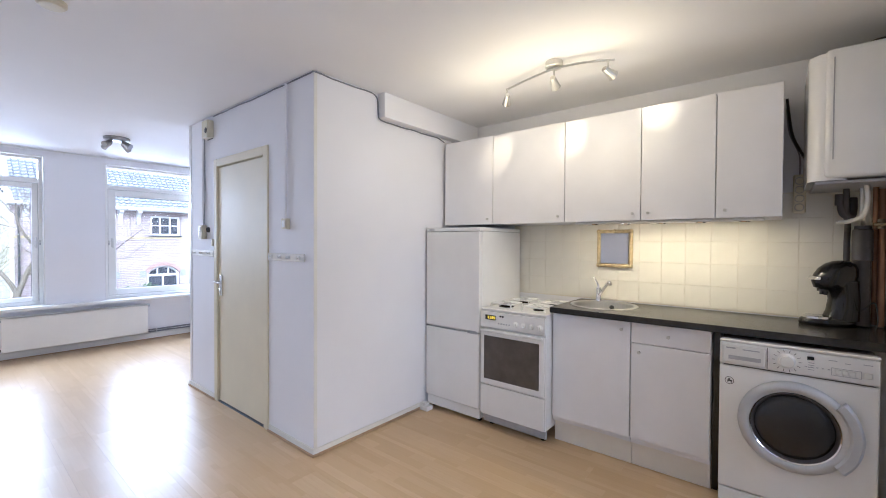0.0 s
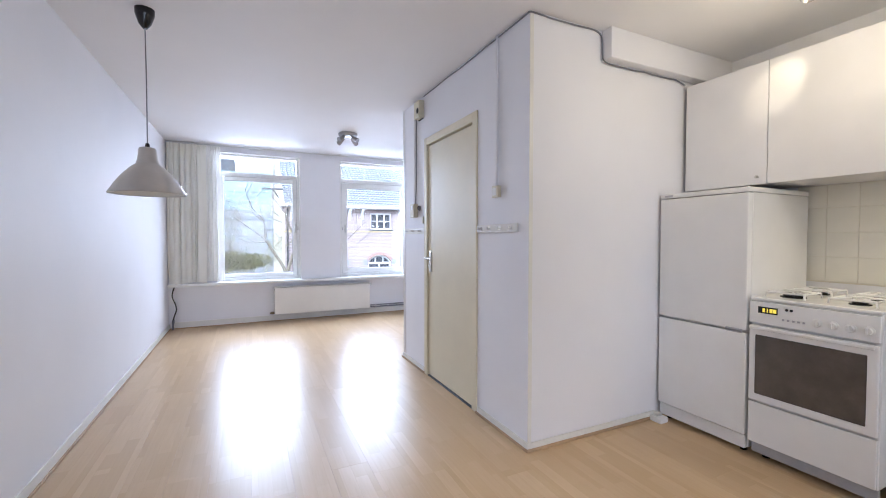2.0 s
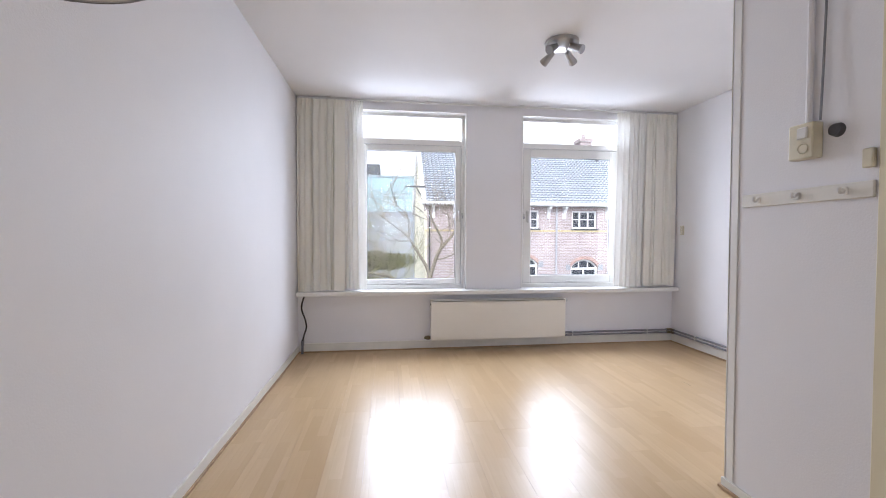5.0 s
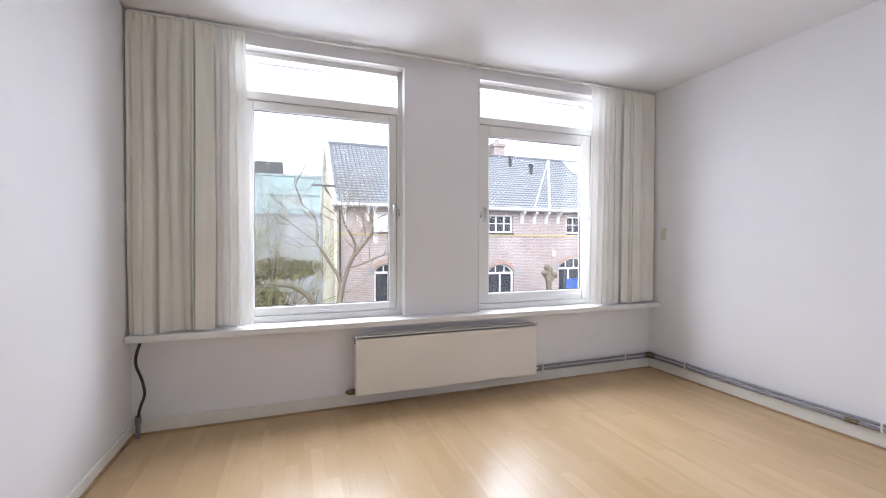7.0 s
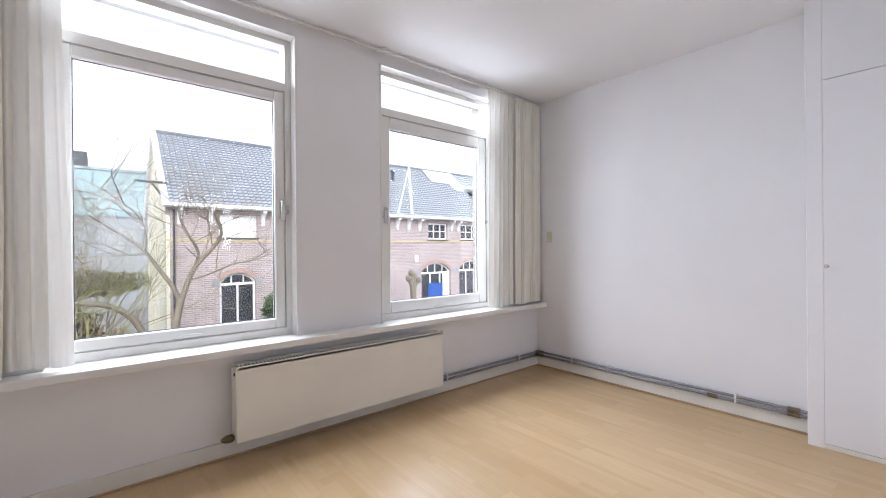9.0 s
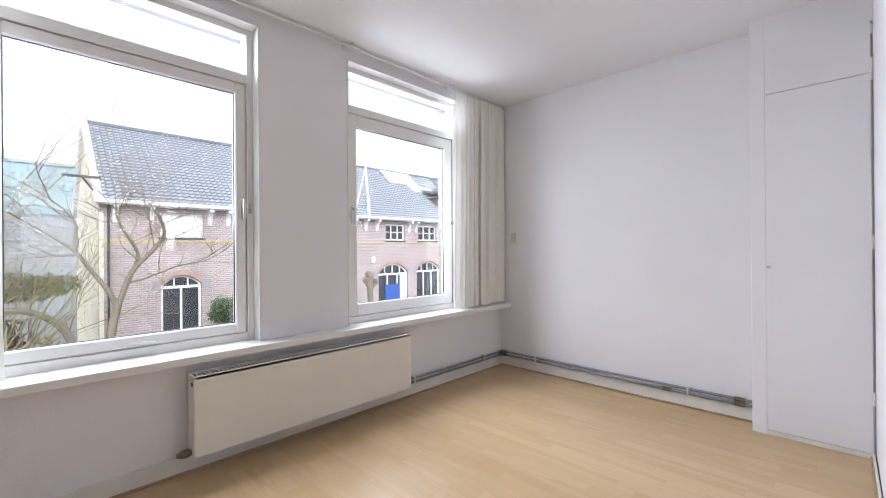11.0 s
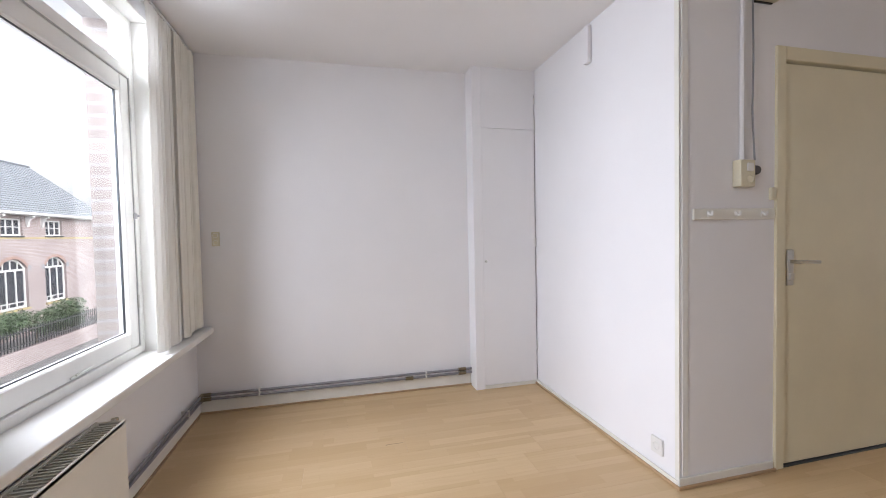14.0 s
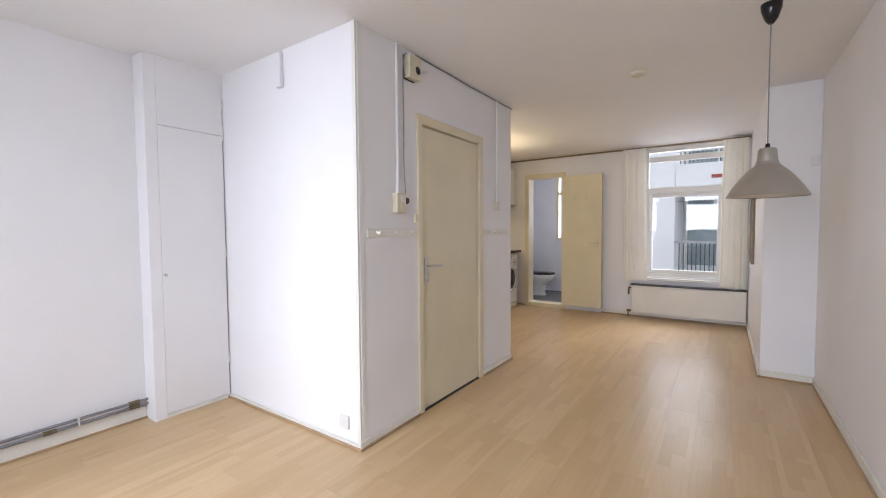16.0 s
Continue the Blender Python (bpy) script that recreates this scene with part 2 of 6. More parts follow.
STONEB = surf("sandstone_band", (0.50, 0.41, 0.22), 0.8, var=0.15, scale=5, bump=0.2)
YELLOWW = surf("pale_yellow_render", (0.72, 0.68, 0.53), 0.85, var=0.14, scale=1.5, bump=0.2, bscale=25)
WHITEW = surf("white_outdoor_paint", (0.74, 0.74, 0.73), 0.5, var=0.06, scale=3, bump=0.1)
WHITER = surf("white_render_wall", (0.88, 0.89, 0.90), 0.8, var=0.04, scale=1.5, bump=0.2, bscale=25)
INDOORDARK = surf("dark_window_pane", (0.045, 0.05, 0.06), 0.08, var=0.3, scale=1.5, bump=0.0)
BLUE = surf("blue_door_paint", (0.025, 0.09, 0.34), 0.4, var=0.06, scale=3, bump=0.05)
BARK = surf("grey_green_bark", (0.20, 0.175, 0.13), 0.9, var=0.3, scale=5, bump=0.6, bscale=30, dist=0.02, stretch=(1, 1, 0.3))
LEAF = surf("evergreen_leaf", (0.085, 0.14, 0.065), 0.5, var=0.4, scale=3, bump=0.0)
HEDGELEAF = surf("olive_hedge_leaf", (0.17, 0.165, 0.075), 0.6, var=0.4, scale=2, bump=0.0)
BROWNLEAF = surf("brown_hedge_leaf", (0.21, 0.125, 0.07), 0.7, var=0.4, scale=2, bump=0.0)
LAWN = surf("winter_grass", (0.13, 0.17, 0.06), 0.9, var=0.35, scale=1.5, bump=0.5, bscale=25, dist=0.03)
BRIAR = surf("olive_briar_stem", (0.24, 0.235, 0.11), 0.85, var=0.3, scale=4, bump=0.0)
TWIG = surf("bare_twig", (0.235, 0.205, 0.165), 0.9, var=0.3, scale=5, bump=0.0)
PAVING = surf("grey_paving", (0.20, 0.195, 0.19), 0.85, var=0.2, scale=1.2, bump=0.3, bscale=20)
STREET = surf("brick_street", (0.16, 0.13, 0.12), 0.85, var=0.2, scale=1.0, bump=0.3, bscale=20)
BALCGLASS = surf("green_grey_glass", (0.30, 0.37, 0.39), 0.45, var=0.4, scale=1.2, bump=0.0)
GLASSTEAL = surf("teal_glass_cladding", (0.27, 0.38, 0.39), 0.15, var=0.18, scale=0.5, bump=0.0)
CONCRETE = surf("grey_concrete", (0.27, 0.285, 0.30), 0.8, var=0.1, scale=0.6, bump=0.1)
SILLSTONE = surf("dark_sill_stone", (0.10, 0.10, 0.105), 0.8, var=0.15, scale=4, bump=0.2)
DARKMETAL = surf("dark_metal", (0.06, 0.065, 0.07), 0.5, metal=0.4, var=0.2, scale=6, bump=0.05)


# ---- building helpers ----
def thing(name, at=(0, 0, 0), label="", category="", group="", kind=""):
    ob = new(name)
    ob.empty_display_size = 0.1
    ob.location = at
    ob["root"] = [float(v) for v in at]
    return tagged(ob, label, category, group, kind)


def part(name, bm, material, parent=None, label="", smooth=False, kind=""):
    """One mesh object, written in world metres, under a thing or a part."""
    root = parent
    while root is not None and root.parent is not None:
        root = root.parent
    if root is not None:
        bm.transform(Matrix.Translation(-Vector(root["root"])) if "root" in root else Matrix())
    mesh = bpy.data.meshes.new(name)
    bmesh.ops.recalc_face_normals(bm, faces=bm.faces[:])
    for f in bm.faces:
        f.smooth = smooth
    bm.to_mesh(mesh)
    bm.free()
    if smooth:
        mesh.set_sharp_from_angle(angle=radians(40))
    mesh.materials.append(material)
    ob = new(name, mesh)
    ob.parent = parent
    if kind:
        ob["kind"] = kind
    return tagged(ob, label)


def setting(name, bm, material, label, category, smooth=False):
    return tagged(part(name, bm, material, None, "", smooth), label, category, "", "structure")


def B(x0, x1, y0, y1, z0, z1, bev=0.0, seg=2):
    bm = bmesh.new()
    bmesh.ops.create_cube(bm, size=1.0, matrix=Matrix.Translation(((x0 + x1) / 2, (y0 + y1) / 2, (z0 + z1) / 2)) @ Matrix.Diagonal((abs(x1 - x0), abs(y1 - y0), abs(z1 - z0), 1)))
    if bev:
        bmesh.ops.bevel(bm, geom=bm.edges[:], offset=bev, segments=seg, affect="EDGES", profile=0.5)
    return bm


def J(*some):
    out = bmesh.new()
    for bm in some:
        mesh = bpy.data.meshes.new("join")
        bm.to_mesh(mesh)
        bm.free()
        out.from_mesh(mesh)
        bpy.data.meshes.remove(mesh)
    return out


def turned(bm, m):
    bm.transform(m)
    return bm


def frame_to(p0, p1):
    d = Vector(p1) - Vector(p0)
    return Matrix.Translation(p0) @ d.to_track_quat("Z", "Y").to_matrix().to_4x4(), d.length


def lathe(profile, at=(0, 0, 0), seg=24, m=None, close=False):
    """Turns (radius, height) pairs round an axis."""
    bm = bmesh.new()
    rings = []
    for r, z in profile:
        if r < 1e-5:
            rings.append([bm.verts.new((0, 0, z))])
        else:
            rings.append([bm.verts.new((r * math.cos(2 * math.pi * k / seg), r * math.sin(2 * math.pi * k / seg), z)) for k in range(seg)])
    pairs = list(zip(rings, rings[1:]))
    if close:
        pairs.append((rings[-1], rings[0]))
    for a, b in pairs:
        for k in range(seg):
            quad = [a[k % len(a)], a[(k + 1) % len(a)], b[(k + 1) % len(b)], b[k % len(b)]]
            quad = [v for n, v in enumerate(quad) if v not in quad[:n]]
            if len(quad) > 2:
                bm.faces.new(quad)
    bm.transform(m if m is not None else Matrix.Translation(at))
    return bm


def cyl(p0, p1, r, seg=12, r2=None, bev=0.0):
    m, length = frame_to(p0, p1)
    r2 = r if r2 is None else r2
    if bev:
        return lathe([(0, 0), (r - bev, 0), (r, bev), (r2, length - bev), (r2 - bev, length), (0, length)], seg=seg, m=m)
    return lathe([(0, 0), (r, 0), (r2, length), (0, length)], seg=seg, m=m)


def tube(points, r, seg=8, r2=None):
    """A round tube along a line of points."""
    pts = [Vector(p) for p in points]
    bm = bmesh.new()
    rings, side = [], None
    for n, p in enumerate(pts):
        d = (pts[min(n + 1, len(pts) - 1)] - pts[max(n - 1, 0)]).normalized()
        if side is None:
            side = d.orthogonal().normalized()
        side = (side - d * side.dot(d)).normalized()
        up = d.cross(side)
        rad = r if r2 is None else r + (r2 - r) * n / (len(pts) - 1)
        rings.append([bm.verts.new(p + rad * (math.cos(2 * math.pi * k / seg) * side + math.sin(2 * math.pi * k / seg) * up)) for k in range(seg)])
    for a, b in zip(rings, rings[1:]):
        for k in range(seg):
            bm.faces.new((a[k], a[(k + 1) % seg], b[(k + 1) % seg], b[k]))
    bm.faces.new(rings[0][::-1])
    bm.faces.new(rings[-1])
    return bm


def bent(points, steps=6):
    """A smooth line through points."""
    pts = [Vector(p) for p in points]
    pts = [2 * pts[0] - pts[1], *pts, 2 * pts[-1] - pts[-2]]
    out = []
    for a, b, c, d in zip(pts, pts[1:], pts[2:], pts[3:]):
        for k in range(steps):
            s = k / steps
            out.append(0.5 * ((2 * b) + (c - a) * s + (2 * a - 5 * b + 4 * c - d) * s * s + (3 * b - a - 3 * c + d) * s**3))
    out.append(pts[-2])
    return out


def solid(xs, ys, zs, full):
    """A shell round the cells of a grid for which full(x, y, z) of the middle holds."""
    bm = bmesh.new()
    verts = {}

    def vert(i, j, k):
        if (i, j, k) not in verts:
            verts[i, j, k] = bm.verts.new((xs[i], ys[j], zs[k]))
        return verts[i, j, k]

    n = (len(xs) - 1, len(ys) - 1, len(zs) - 1)
    cells = {(i, j, k) for i in range(n[0]) for j in range(n[1]) for k in range(n[2]) if full((xs[i] + xs[i + 1]) / 2, (ys[j] + ys[j + 1]) / 2, (zs[k] + zs[k + 1]) / 2)}
    for i, j, k in cells:
        for axis in range(3):
            for step in (0, 1):
                near = [i, j, k]
                near[axis] += 1 if step else -1
                if tuple(near) in cells:
                    continue
                u, v = [a for a in range(3) if a != axis]
                ring = []
                for du, dv in ((0, 0), (1, 0), (1, 1), (0, 1)):
                    c = [i, j, k]
                    c[axis] += step
                    c[u] += du
                    c[v] += dv
                    ring.append(vert(*c))
                bm.faces.new(ring)
    return bm


def wall_y(x0, x1, y0, y1, z0, z1, holes=()):
    """A wall along x with holes (x0, x1, z0, z1)."""
    xs = sorted({x0, x1, *[h[0] for h in holes], *[h[1] for h in holes]})
    zs = sorted({z0, z1, *[h[2] for h in holes], *[h[3] for h in holes]})
    return solid(xs, [y0, y1], zs, lambda x, y, z: not any(h[0] < x < h[1] and h[2] < z < h[3] for h in holes))


def wall_x(x0, x1, y0, y1, z0, z1, holes=()):
    """A wall along y with holes (y0, y1, z0, z1)."""
    ys = sorted({y0, y1, *[h[0] for h in holes], *[h[1] for h in holes]})
    zs = sorted({z0, z1, *[h[2] for h in holes], *[h[3] for h in holes]})
    return solid([x0, x1], ys, zs, lambda x, y, z: not any(h[0] < y < h[1] and h[2] < z < h[3] for h in holes))


def ring_y(x0, x1, z0, z1, w, y0, y1, bev=0.004):
    """A rectangular frame in the xz plane: four mitred-looking bars."""
    return J(B(x0, x0 + w, y0, y1, z0, z1, bev, 1), B(x1 - w, x1, y0, y1, z0, z1, bev, 1), B(x0 + w - 0.002, x1 - w + 0.002, y0 + 0.001, y1 - 0.001, z0, z0 + w, bev, 1), B(x0 + w - 0.002, x1 - w + 0.002, y0 + 0.001, y1 - 0.001, z1 - w, z1, bev, 1))


def ring_bar(x0, x1, y0, y1, z0, z1, w=0.0018):
    """A thin rectangular outline in the yz plane."""
    return J(B(x0, x1, y0, y0 + w, z0, z1), B(x0, x1, y1 - w, y1, z0, z1), B(x0, x1, y0 + w, y1 - w, z0, z0 + w), B(x0, x1, y0 + w, y1 - w, z1 - w, z1))


def ball(at, r, seg=12):
    bm = bmesh.new()
    bmesh.ops.create_uvsphere(bm, u_segments=seg, v_segments=seg // 2 + 2, radius=r, matrix=Matrix.Translation(at))
    return bm


# ---- the shell of the flat ----
XW, XE, XK = 0.0, 3.965, 4.12
YF, YR = 0.0, -7.46
ZC = 2.48
BX, BY0, BY1 = 2.385, -4.555, -2.50
CHX, CHY = 0.36, -5.285
W1, W2 = (0.555, 1.67, 0.60, 2.40), (2.245, 3.41, 0.60, 2.40)
RW = (0.61, 1.60, 0.60, 2.44)
BD = (2.81, 3.39, 0.055, 2.15)

floor = setting("floor", B(XW - 0.3, XK + 0.3, YR - 0.3, YF + 0.3, -0.25, -0.009), FLOORBASE, "light maple laminate floor with a satin shine", "floor")
setting("ceiling", B(XW - 0.3, XK + 0.3, YR - 0.3, YF + 0.3, ZC, ZC + 0.25), CEIL, "smooth white painted ceiling", "ceiling")
setting("wall_west", B(XW - 0.25, XW, YR - 0.3, YF + 0.32, -0.009, ZC), PAINT, "plain white painted long party wall", "wall")
setting("wall_east", B(XE, XE + 0.25, -2.1, YF, -0.009, ZC), PAINT, "plain white painted wall of the front room", "wall")
setting("wall_kitchen", B(XK, XK + 0.25, YR - 0.3, BY0, -0.009, ZC), PAINT, "white painted kitchen wall with cream tiles", "wall")
setting("tile_bed", B(XK - 0.002, XK, -7.455, -5.04, 0.95, 1.70), GROUT, "grout bed behind the kitchen tiles", "wall")
setting("wall_front", J(wall_y(XW, XK + 0.25, YF, YF + 0.10, -0.009, ZC, [W1, W2])), PAINT, "white painted window wall with two tall openings", "wall")
setting("wall_facade", wall_y(XW, XK + 0.25, YF + 0.10, YF + 0.30, -3.6, 5.5, [W1, W2]), BRICKOWN, "brown brick outer leaf round the windows", "wall")
setting("wall_rear", wall_y(XW, XK + 0.25, YR - 0.2, YR, -0.009, ZC, [RW, BD]), PAINT, "white painted rear wall with window and bathroom doorway", "wall")
setting("chimney_breast", B(XW, CHX, YR, CHY, -0.009, ZC, 0.004, 1), PAINT, "white plastered chimney breast", "wall")
DOOR = (-3.93, -3.115, -0.009, 2.035)
setting("wall_block_west", wall_x(BX, BX + 0.10, BY0, BY1, -0.009, ZC, [DOOR]), PAINT, "white painted partition with a cream door", "wall")
setting("wall_block_south", B(BX + 0.10, XK, BY0, BY0 + 0.10, -0.009, ZC), PAINT, "white painted partition beside the kitchen", "wall")
setting("wall_block_north", B(BX + 0.10, XE + 0.25, BY1 - 0.10, BY1, -0.009, ZC), PAINT, "white painted partition facing the front room", "wall")
setting("wall_closet", J(B(3.81, XE, -2.052, -1.98, -0.009, ZC, 0.003, 1), B(3.81, 3.83, BY1, -2.052, 2.29, ZC), B(3.83, 3.86, BY1, -2.05, 0.0, 2.3)), PAINT, "shallow white built-in closet front", "wall")
setting("beam", B(2.925, XK, BY0 - 0.075, BY0, 2.298, ZC, 0.003, 1), PAINT, "short white boxed beam under the ceiling", "beam")
for n, (y0, y1) in enumerate(((BY1 + 0.001, BY1 + 0.004), (BY0 - 0.004, BY0 - 0.001))):
    setting("trim", B(BX - 0.003, BX + 0.022, y0, y1, 0.0, ZC, 0.0), SKIRT, "thin painted corner bead", "trim")
setting("trim", B(BX - 0.006, BX - 0.0005, BY1 - 0.045, BY1 - 0.01, 0.05, ZC, 0.002, 1), GLOSSW, "thin painted corner batten", "trim")


def skirting(x0, x1, y0, y1, h=0.068):
    board = setting("baseboard", B(x0, x1, y0, y1, 0.0, h, 0.003, 2), SKIRT, "low off-white painted skirting board", "baseboard")
    top = 0.012 + 0.0006 * len([o for o in bpy.data.objects if o.name.startswith("floor_bead")])
    part("floor_bead", B(x0 - 0.009, x1 + 0.009, y0 - 0.009, y1 + 0.009, 0.0, top, 0.003, 2), BEAD, board, "narrow wooden bead at the foot of the board")


skirting(XW + 0.013, XE - 0.016, YF - 0.016, YF - 0.0005, 0.088)
skirting(XE - 0.016, XE - 0.0005, -1.979, YF - 0.017, 0.088)
skirting(XW + 0.0005, XW + 0.013, CHY + 0.014, YF - 0.018)
skirting(CHX, CHX + 0.013, YR + 0.014, CHY + 0.013)
skirting(XW + 0.014, CHX - 0.0005, CHY + 0.0005, CHY + 0.013)
skirting(BX - 0.012, BX - 0.0005, -3.05, BY1 + 0.012, 0.05)
skirting(BX - 0.012, BX - 0.0005, BY0 - 0.012, -3.995, 0.05)
skirting(BX, 3.809, BY1 + 0.005, BY1 + 0.014, 0.035)
skirting(BX, 3.44, BY0 - 0.014, BY0 - 0.005, 0.05)
skirting(CHX + 0.014, 2.18, YR + 0.0005, YR + 0.013)
skirting(3.47, 3.6, YR + 0.0005, YR + 0.013)

# ---- windows of the front room ----
def front_window(name, o, upper, lower, handle_x):
    x0, x1, z0, z1 = o
    w = thing(name, ((x0 + x1) / 2, 0.12, z0), "white painted wooden window with a top light above a large sash", "window", "windows of the front room", "structure")
    part("window_frame", J(ring_y(x0, x1, z0, z1, 0.045, 0.075, 0.165, 0.003), B(x0 + 0.04, x1 - 0.04, 0.078, 0.163, 2.075, 2.13, 0.004, 1)), GLOSSW, w)
    for xa, xb in ((x0, x0 + 0.012), (x1 - 0.012, x1)):
        part("reveal_lining", B(xa, xb, -0.006, 0.075, z0, z1, 0.002, 1), GLOSSW, w)
    part("reveal_lining", B(x0, x1, -0.006, 0.075, z1 - 0.012, z1, 0.002, 1), GLOSSW, w)
    sash = part("sash", ring_y(x0 + 0.047, x1 - 0.047, 0.645, 2.073, lower[0] - x0 - 0.047, 0.085, 0.14, 0.006), GLOSSW, w)
    part("pane", B(lower[0] - 0.005, lower[1] + 0.005, 0.118, 0.122, 0.66, 2.03), GLASS, sash).visible_shadow = False
    part("pane", B(upper[0] - 0.005, upper[1] + 0.005, 0.118, 0.122, 2.125, 2.36), GLASS, w).visible_shadow = False
    rail = lower[0] - x0 - 0.047
    part("glazing_bead", ring_y(lower[0] - 0.006, x1 - 0.041 - rail, 0.639 + rail, 2.079 - rail, 0.010, 0.108, 0.117, 0), DARKMETAL, sash, "thin dark glazing seal")
    # shadow line at the sash top and sides, put in as grey strips
    part("sash_shadow_line", J(B(x0 + 0.044, x1 - 0.044, 0.0815, 0.084, 2.0735, 2.0785), B(x0 + 0.0435, x0 + 0.0475, 0.0815, 0.084, 0.65, 2.075), B(x1 - 0.0475, x1 - 0.0435, 0.0815, 0.084, 0.65, 2.075)), GREYP, w, "grey strips standing in for the shadow line round the sash")
    hx, s = handle_x, 1 if handle_x > (x0 + x1) / 2 else -1
    handle = part("handle", J(B(hx - 0.012, hx + 0.012, 0.078, 0.086, 1.30, 1.42, 0.003, 1), cyl((hx, 0.05, 1.40), (hx, 0.08, 1.40), 0.008), B(hx - 0.009, hx + 0.009, 0.042, 0.054, 1.29, 1.41, 0.004, 2)), STEEL, sash, "metal espagnolette handle", True)
    part("keeper", B(hx + s * 0.022, hx + s * 0.045, 0.068, 0.080, 1.36, 1.385, 0.003, 1), STEEL, w)
    for cx_, cz_ in ((hx + s * 0.036, 1.33), ((x0 if s > 0 else x1) + s * 0.055, 1.33)):
        part("catch", J(B(cx_ - 0.007, cx_ + 0.007, 0.066, 0.082, cz_, cz_ + 0.028, 0.002, 1), cyl((cx_, 0.068, cz_ + 0.014), (cx_, 0.054, cz_ + 0.014), 0.005, 8)), GREYP, w, "dark metal window catch")
    xm = (lower[0] + lower[1]) / 2
    part("stay", J(B(xm - 0.07, xm + 0.07, 0.076, 0.086, 0.652, 0.664, 0.003, 1), tube(bent([(xm - 0.05, 0.072, 0.665), (xm, 0.06, 0.672), (xm + 0.06, 0.07, 0.668)]), 0.005, 6)), PLASTIC, sash)
    for z in (0.85, 1.85):
        hxx = x0 + 0.05 if s > 0 else x1 - 0.05
        part("hinge", cyl((hxx, 0.078, z), (hxx, 0.078, z + 0.07), 0.006, 8), STEEL, sash, "", True)


front_window("window_1", W1, (0.605, 1.62), (0.66, 1.567), 1.60)
front_window("window_2", W2, (2.29, 3.365), (2.378, 3.30), 2.335)
setting("window_sill", B(0.006, XE - 0.002, -0.115, 0.09, 0.562, 0.602, 0.006, 2), GLOSSW, "long white painted window sill board", "sill")
setting("window_sill_outside", J(B(0.5, 1.73, 0.165, 0.36, 0.54, 0.60, 0.01, 1), B(2.19, 3.46, 0.165, 0.36, 0.54, 0.60, 0.01, 1)), SILLSTONE, "stone sills outside the windows", "sill")

# rear window
rw = thing("window_3", (1.1, YR - 0.1, 0.6), "white painted rear window with a top light", "window", "", "structure")
part("window_frame", J(ring_y(RW[0], RW[1], RW[2], RW[3], 0.045, YR - 0.15, YR - 0.06, 0.003), B(RW[0] + 0.04, RW[1] - 0.04, YR - 0.149, YR - 0.055, 1.80, 1.885, 0.004, 1)), GLOSSW, rw)
rsash = part("sash", ring_y(0.652, 1.558, 0.645, 1.80, 0.055, YR - 0.125, YR - 0.07, 0.005), GLOSSW, rw)
part("pane", B(0.70, 1.51, YR - 0.112, YR - 0.108, 0.69, 1.76), GLASS, rsash).visible_shadow = False
part("pane", B(0.65, 1.56, YR - 0.112, YR - 0.108, 1.88, 2.40), GLASS, rw).visible_shadow = False
part("glazing_bar", B(0.65, 1.56, YR - 0.12, YR - 0.09, 2.255, 2.335, 0.003, 1), GLOSSW, rw)
part("handle", J(B(1.49, 1.52, YR - 0.068, YR - 0.06, 1.18, 1.28, 0.003, 1), B(1.496, 1.514, YR - 0.06, YR - 0.035, 1.16, 1.26, 0.004, 1)), STEEL, rsash)
setting("window_sill_rear", B(0.38, 1.72, YR - 0.05, YR + 0.06, 0.545, 0.585, 0.005, 2), GLOSSW, "white painted sill under the rear window", "sill")

# ---- doors ----
d = thing("door_1", (BX, -3.52, 0), "closed cream-painted flush door in a cream frame", "door", "", "structure")
part("door_frame", J(B(BX - 0.012, BX + 0.06, -3.985, -3.92, 0, 2.09, 0.004, 1), B(BX - 0.012, BX + 0.06, -3.118, -3.06, 0, 2.09, 0.004, 1), B(BX - 0.011, BX + 0.059, -3.921, -3.117, 2.025, 2.09, 0.004, 1)), CREAM, d)
leaf = part("leaf", B(BX + 0.006, BX + 0.046, -3.914, -3.124, 0.012, 2.015, 0.003, 1), CREAM, d)
part("threshold", B(BX - 0.004, BX + 0.08, -3.92, -3.118, -0.008, 0.008, 0.002, 1), DARKMETAL, d)
plate = part("handle_plate", J(B(BX - 0.004, BX + 0.007, -3.185, -3.145, 0.92, 1.10, 0.005, 2), B(BX - 0.012, BX + 0.005, -3.18, -3.15, 0.945, 0.985, 0.005, 2)), STEEL, leaf, "steel lock plate")
part("lever", tube(bent([(BX, -3.165, 1.04), (BX - 0.045, -3.165, 1.04), (BX - 0.05, -3.19, 1.041), (BX - 0.05, -3.285, 1.036)]), 0.009), STEEL, leaf, "steel door lever", True)
for z in (0.25, 1.05, 1.80):
    part("hinge", cyl((BX - 0.004, -3.917, z), (BX - 0.004, -3.917, z + 0.09), 0.007, 8), CREAM, leaf, "", True)

cd = thing("cupboard_door", (3.82, -2.28, 0), "tall flush white closet door with a small knob", "closet door")
part("leaf", B(3.8095, 3.8235, -2.489, -2.0525, 0.03, 2.017, 0.0), PAINT, cd)
part("knob", J(cyl((3.81, -2.067, 1.0), (3.788, -2.067, 1.0), 0.006, 10), ball((3.785, -2.067, 1.0), 0.011, 10)), STEEL, cd, "small steel knob", True)
for z in (0.28, 1.10, 1.98):
    part("hinge", B(3.807, 3.812, -2.4995, -2.489, z, z + 0.07, 0.001, 1), GLOSSW, cd)
cu = thing("cupboard_door", (3.82, -2.28, 2.02), "small flush white upper closet door", "closet door")
part("leaf", B(3.8095, 3.8235, -2.489, -2.0525, 2.0205, 2.2895, 0.0), PAINT, cu)
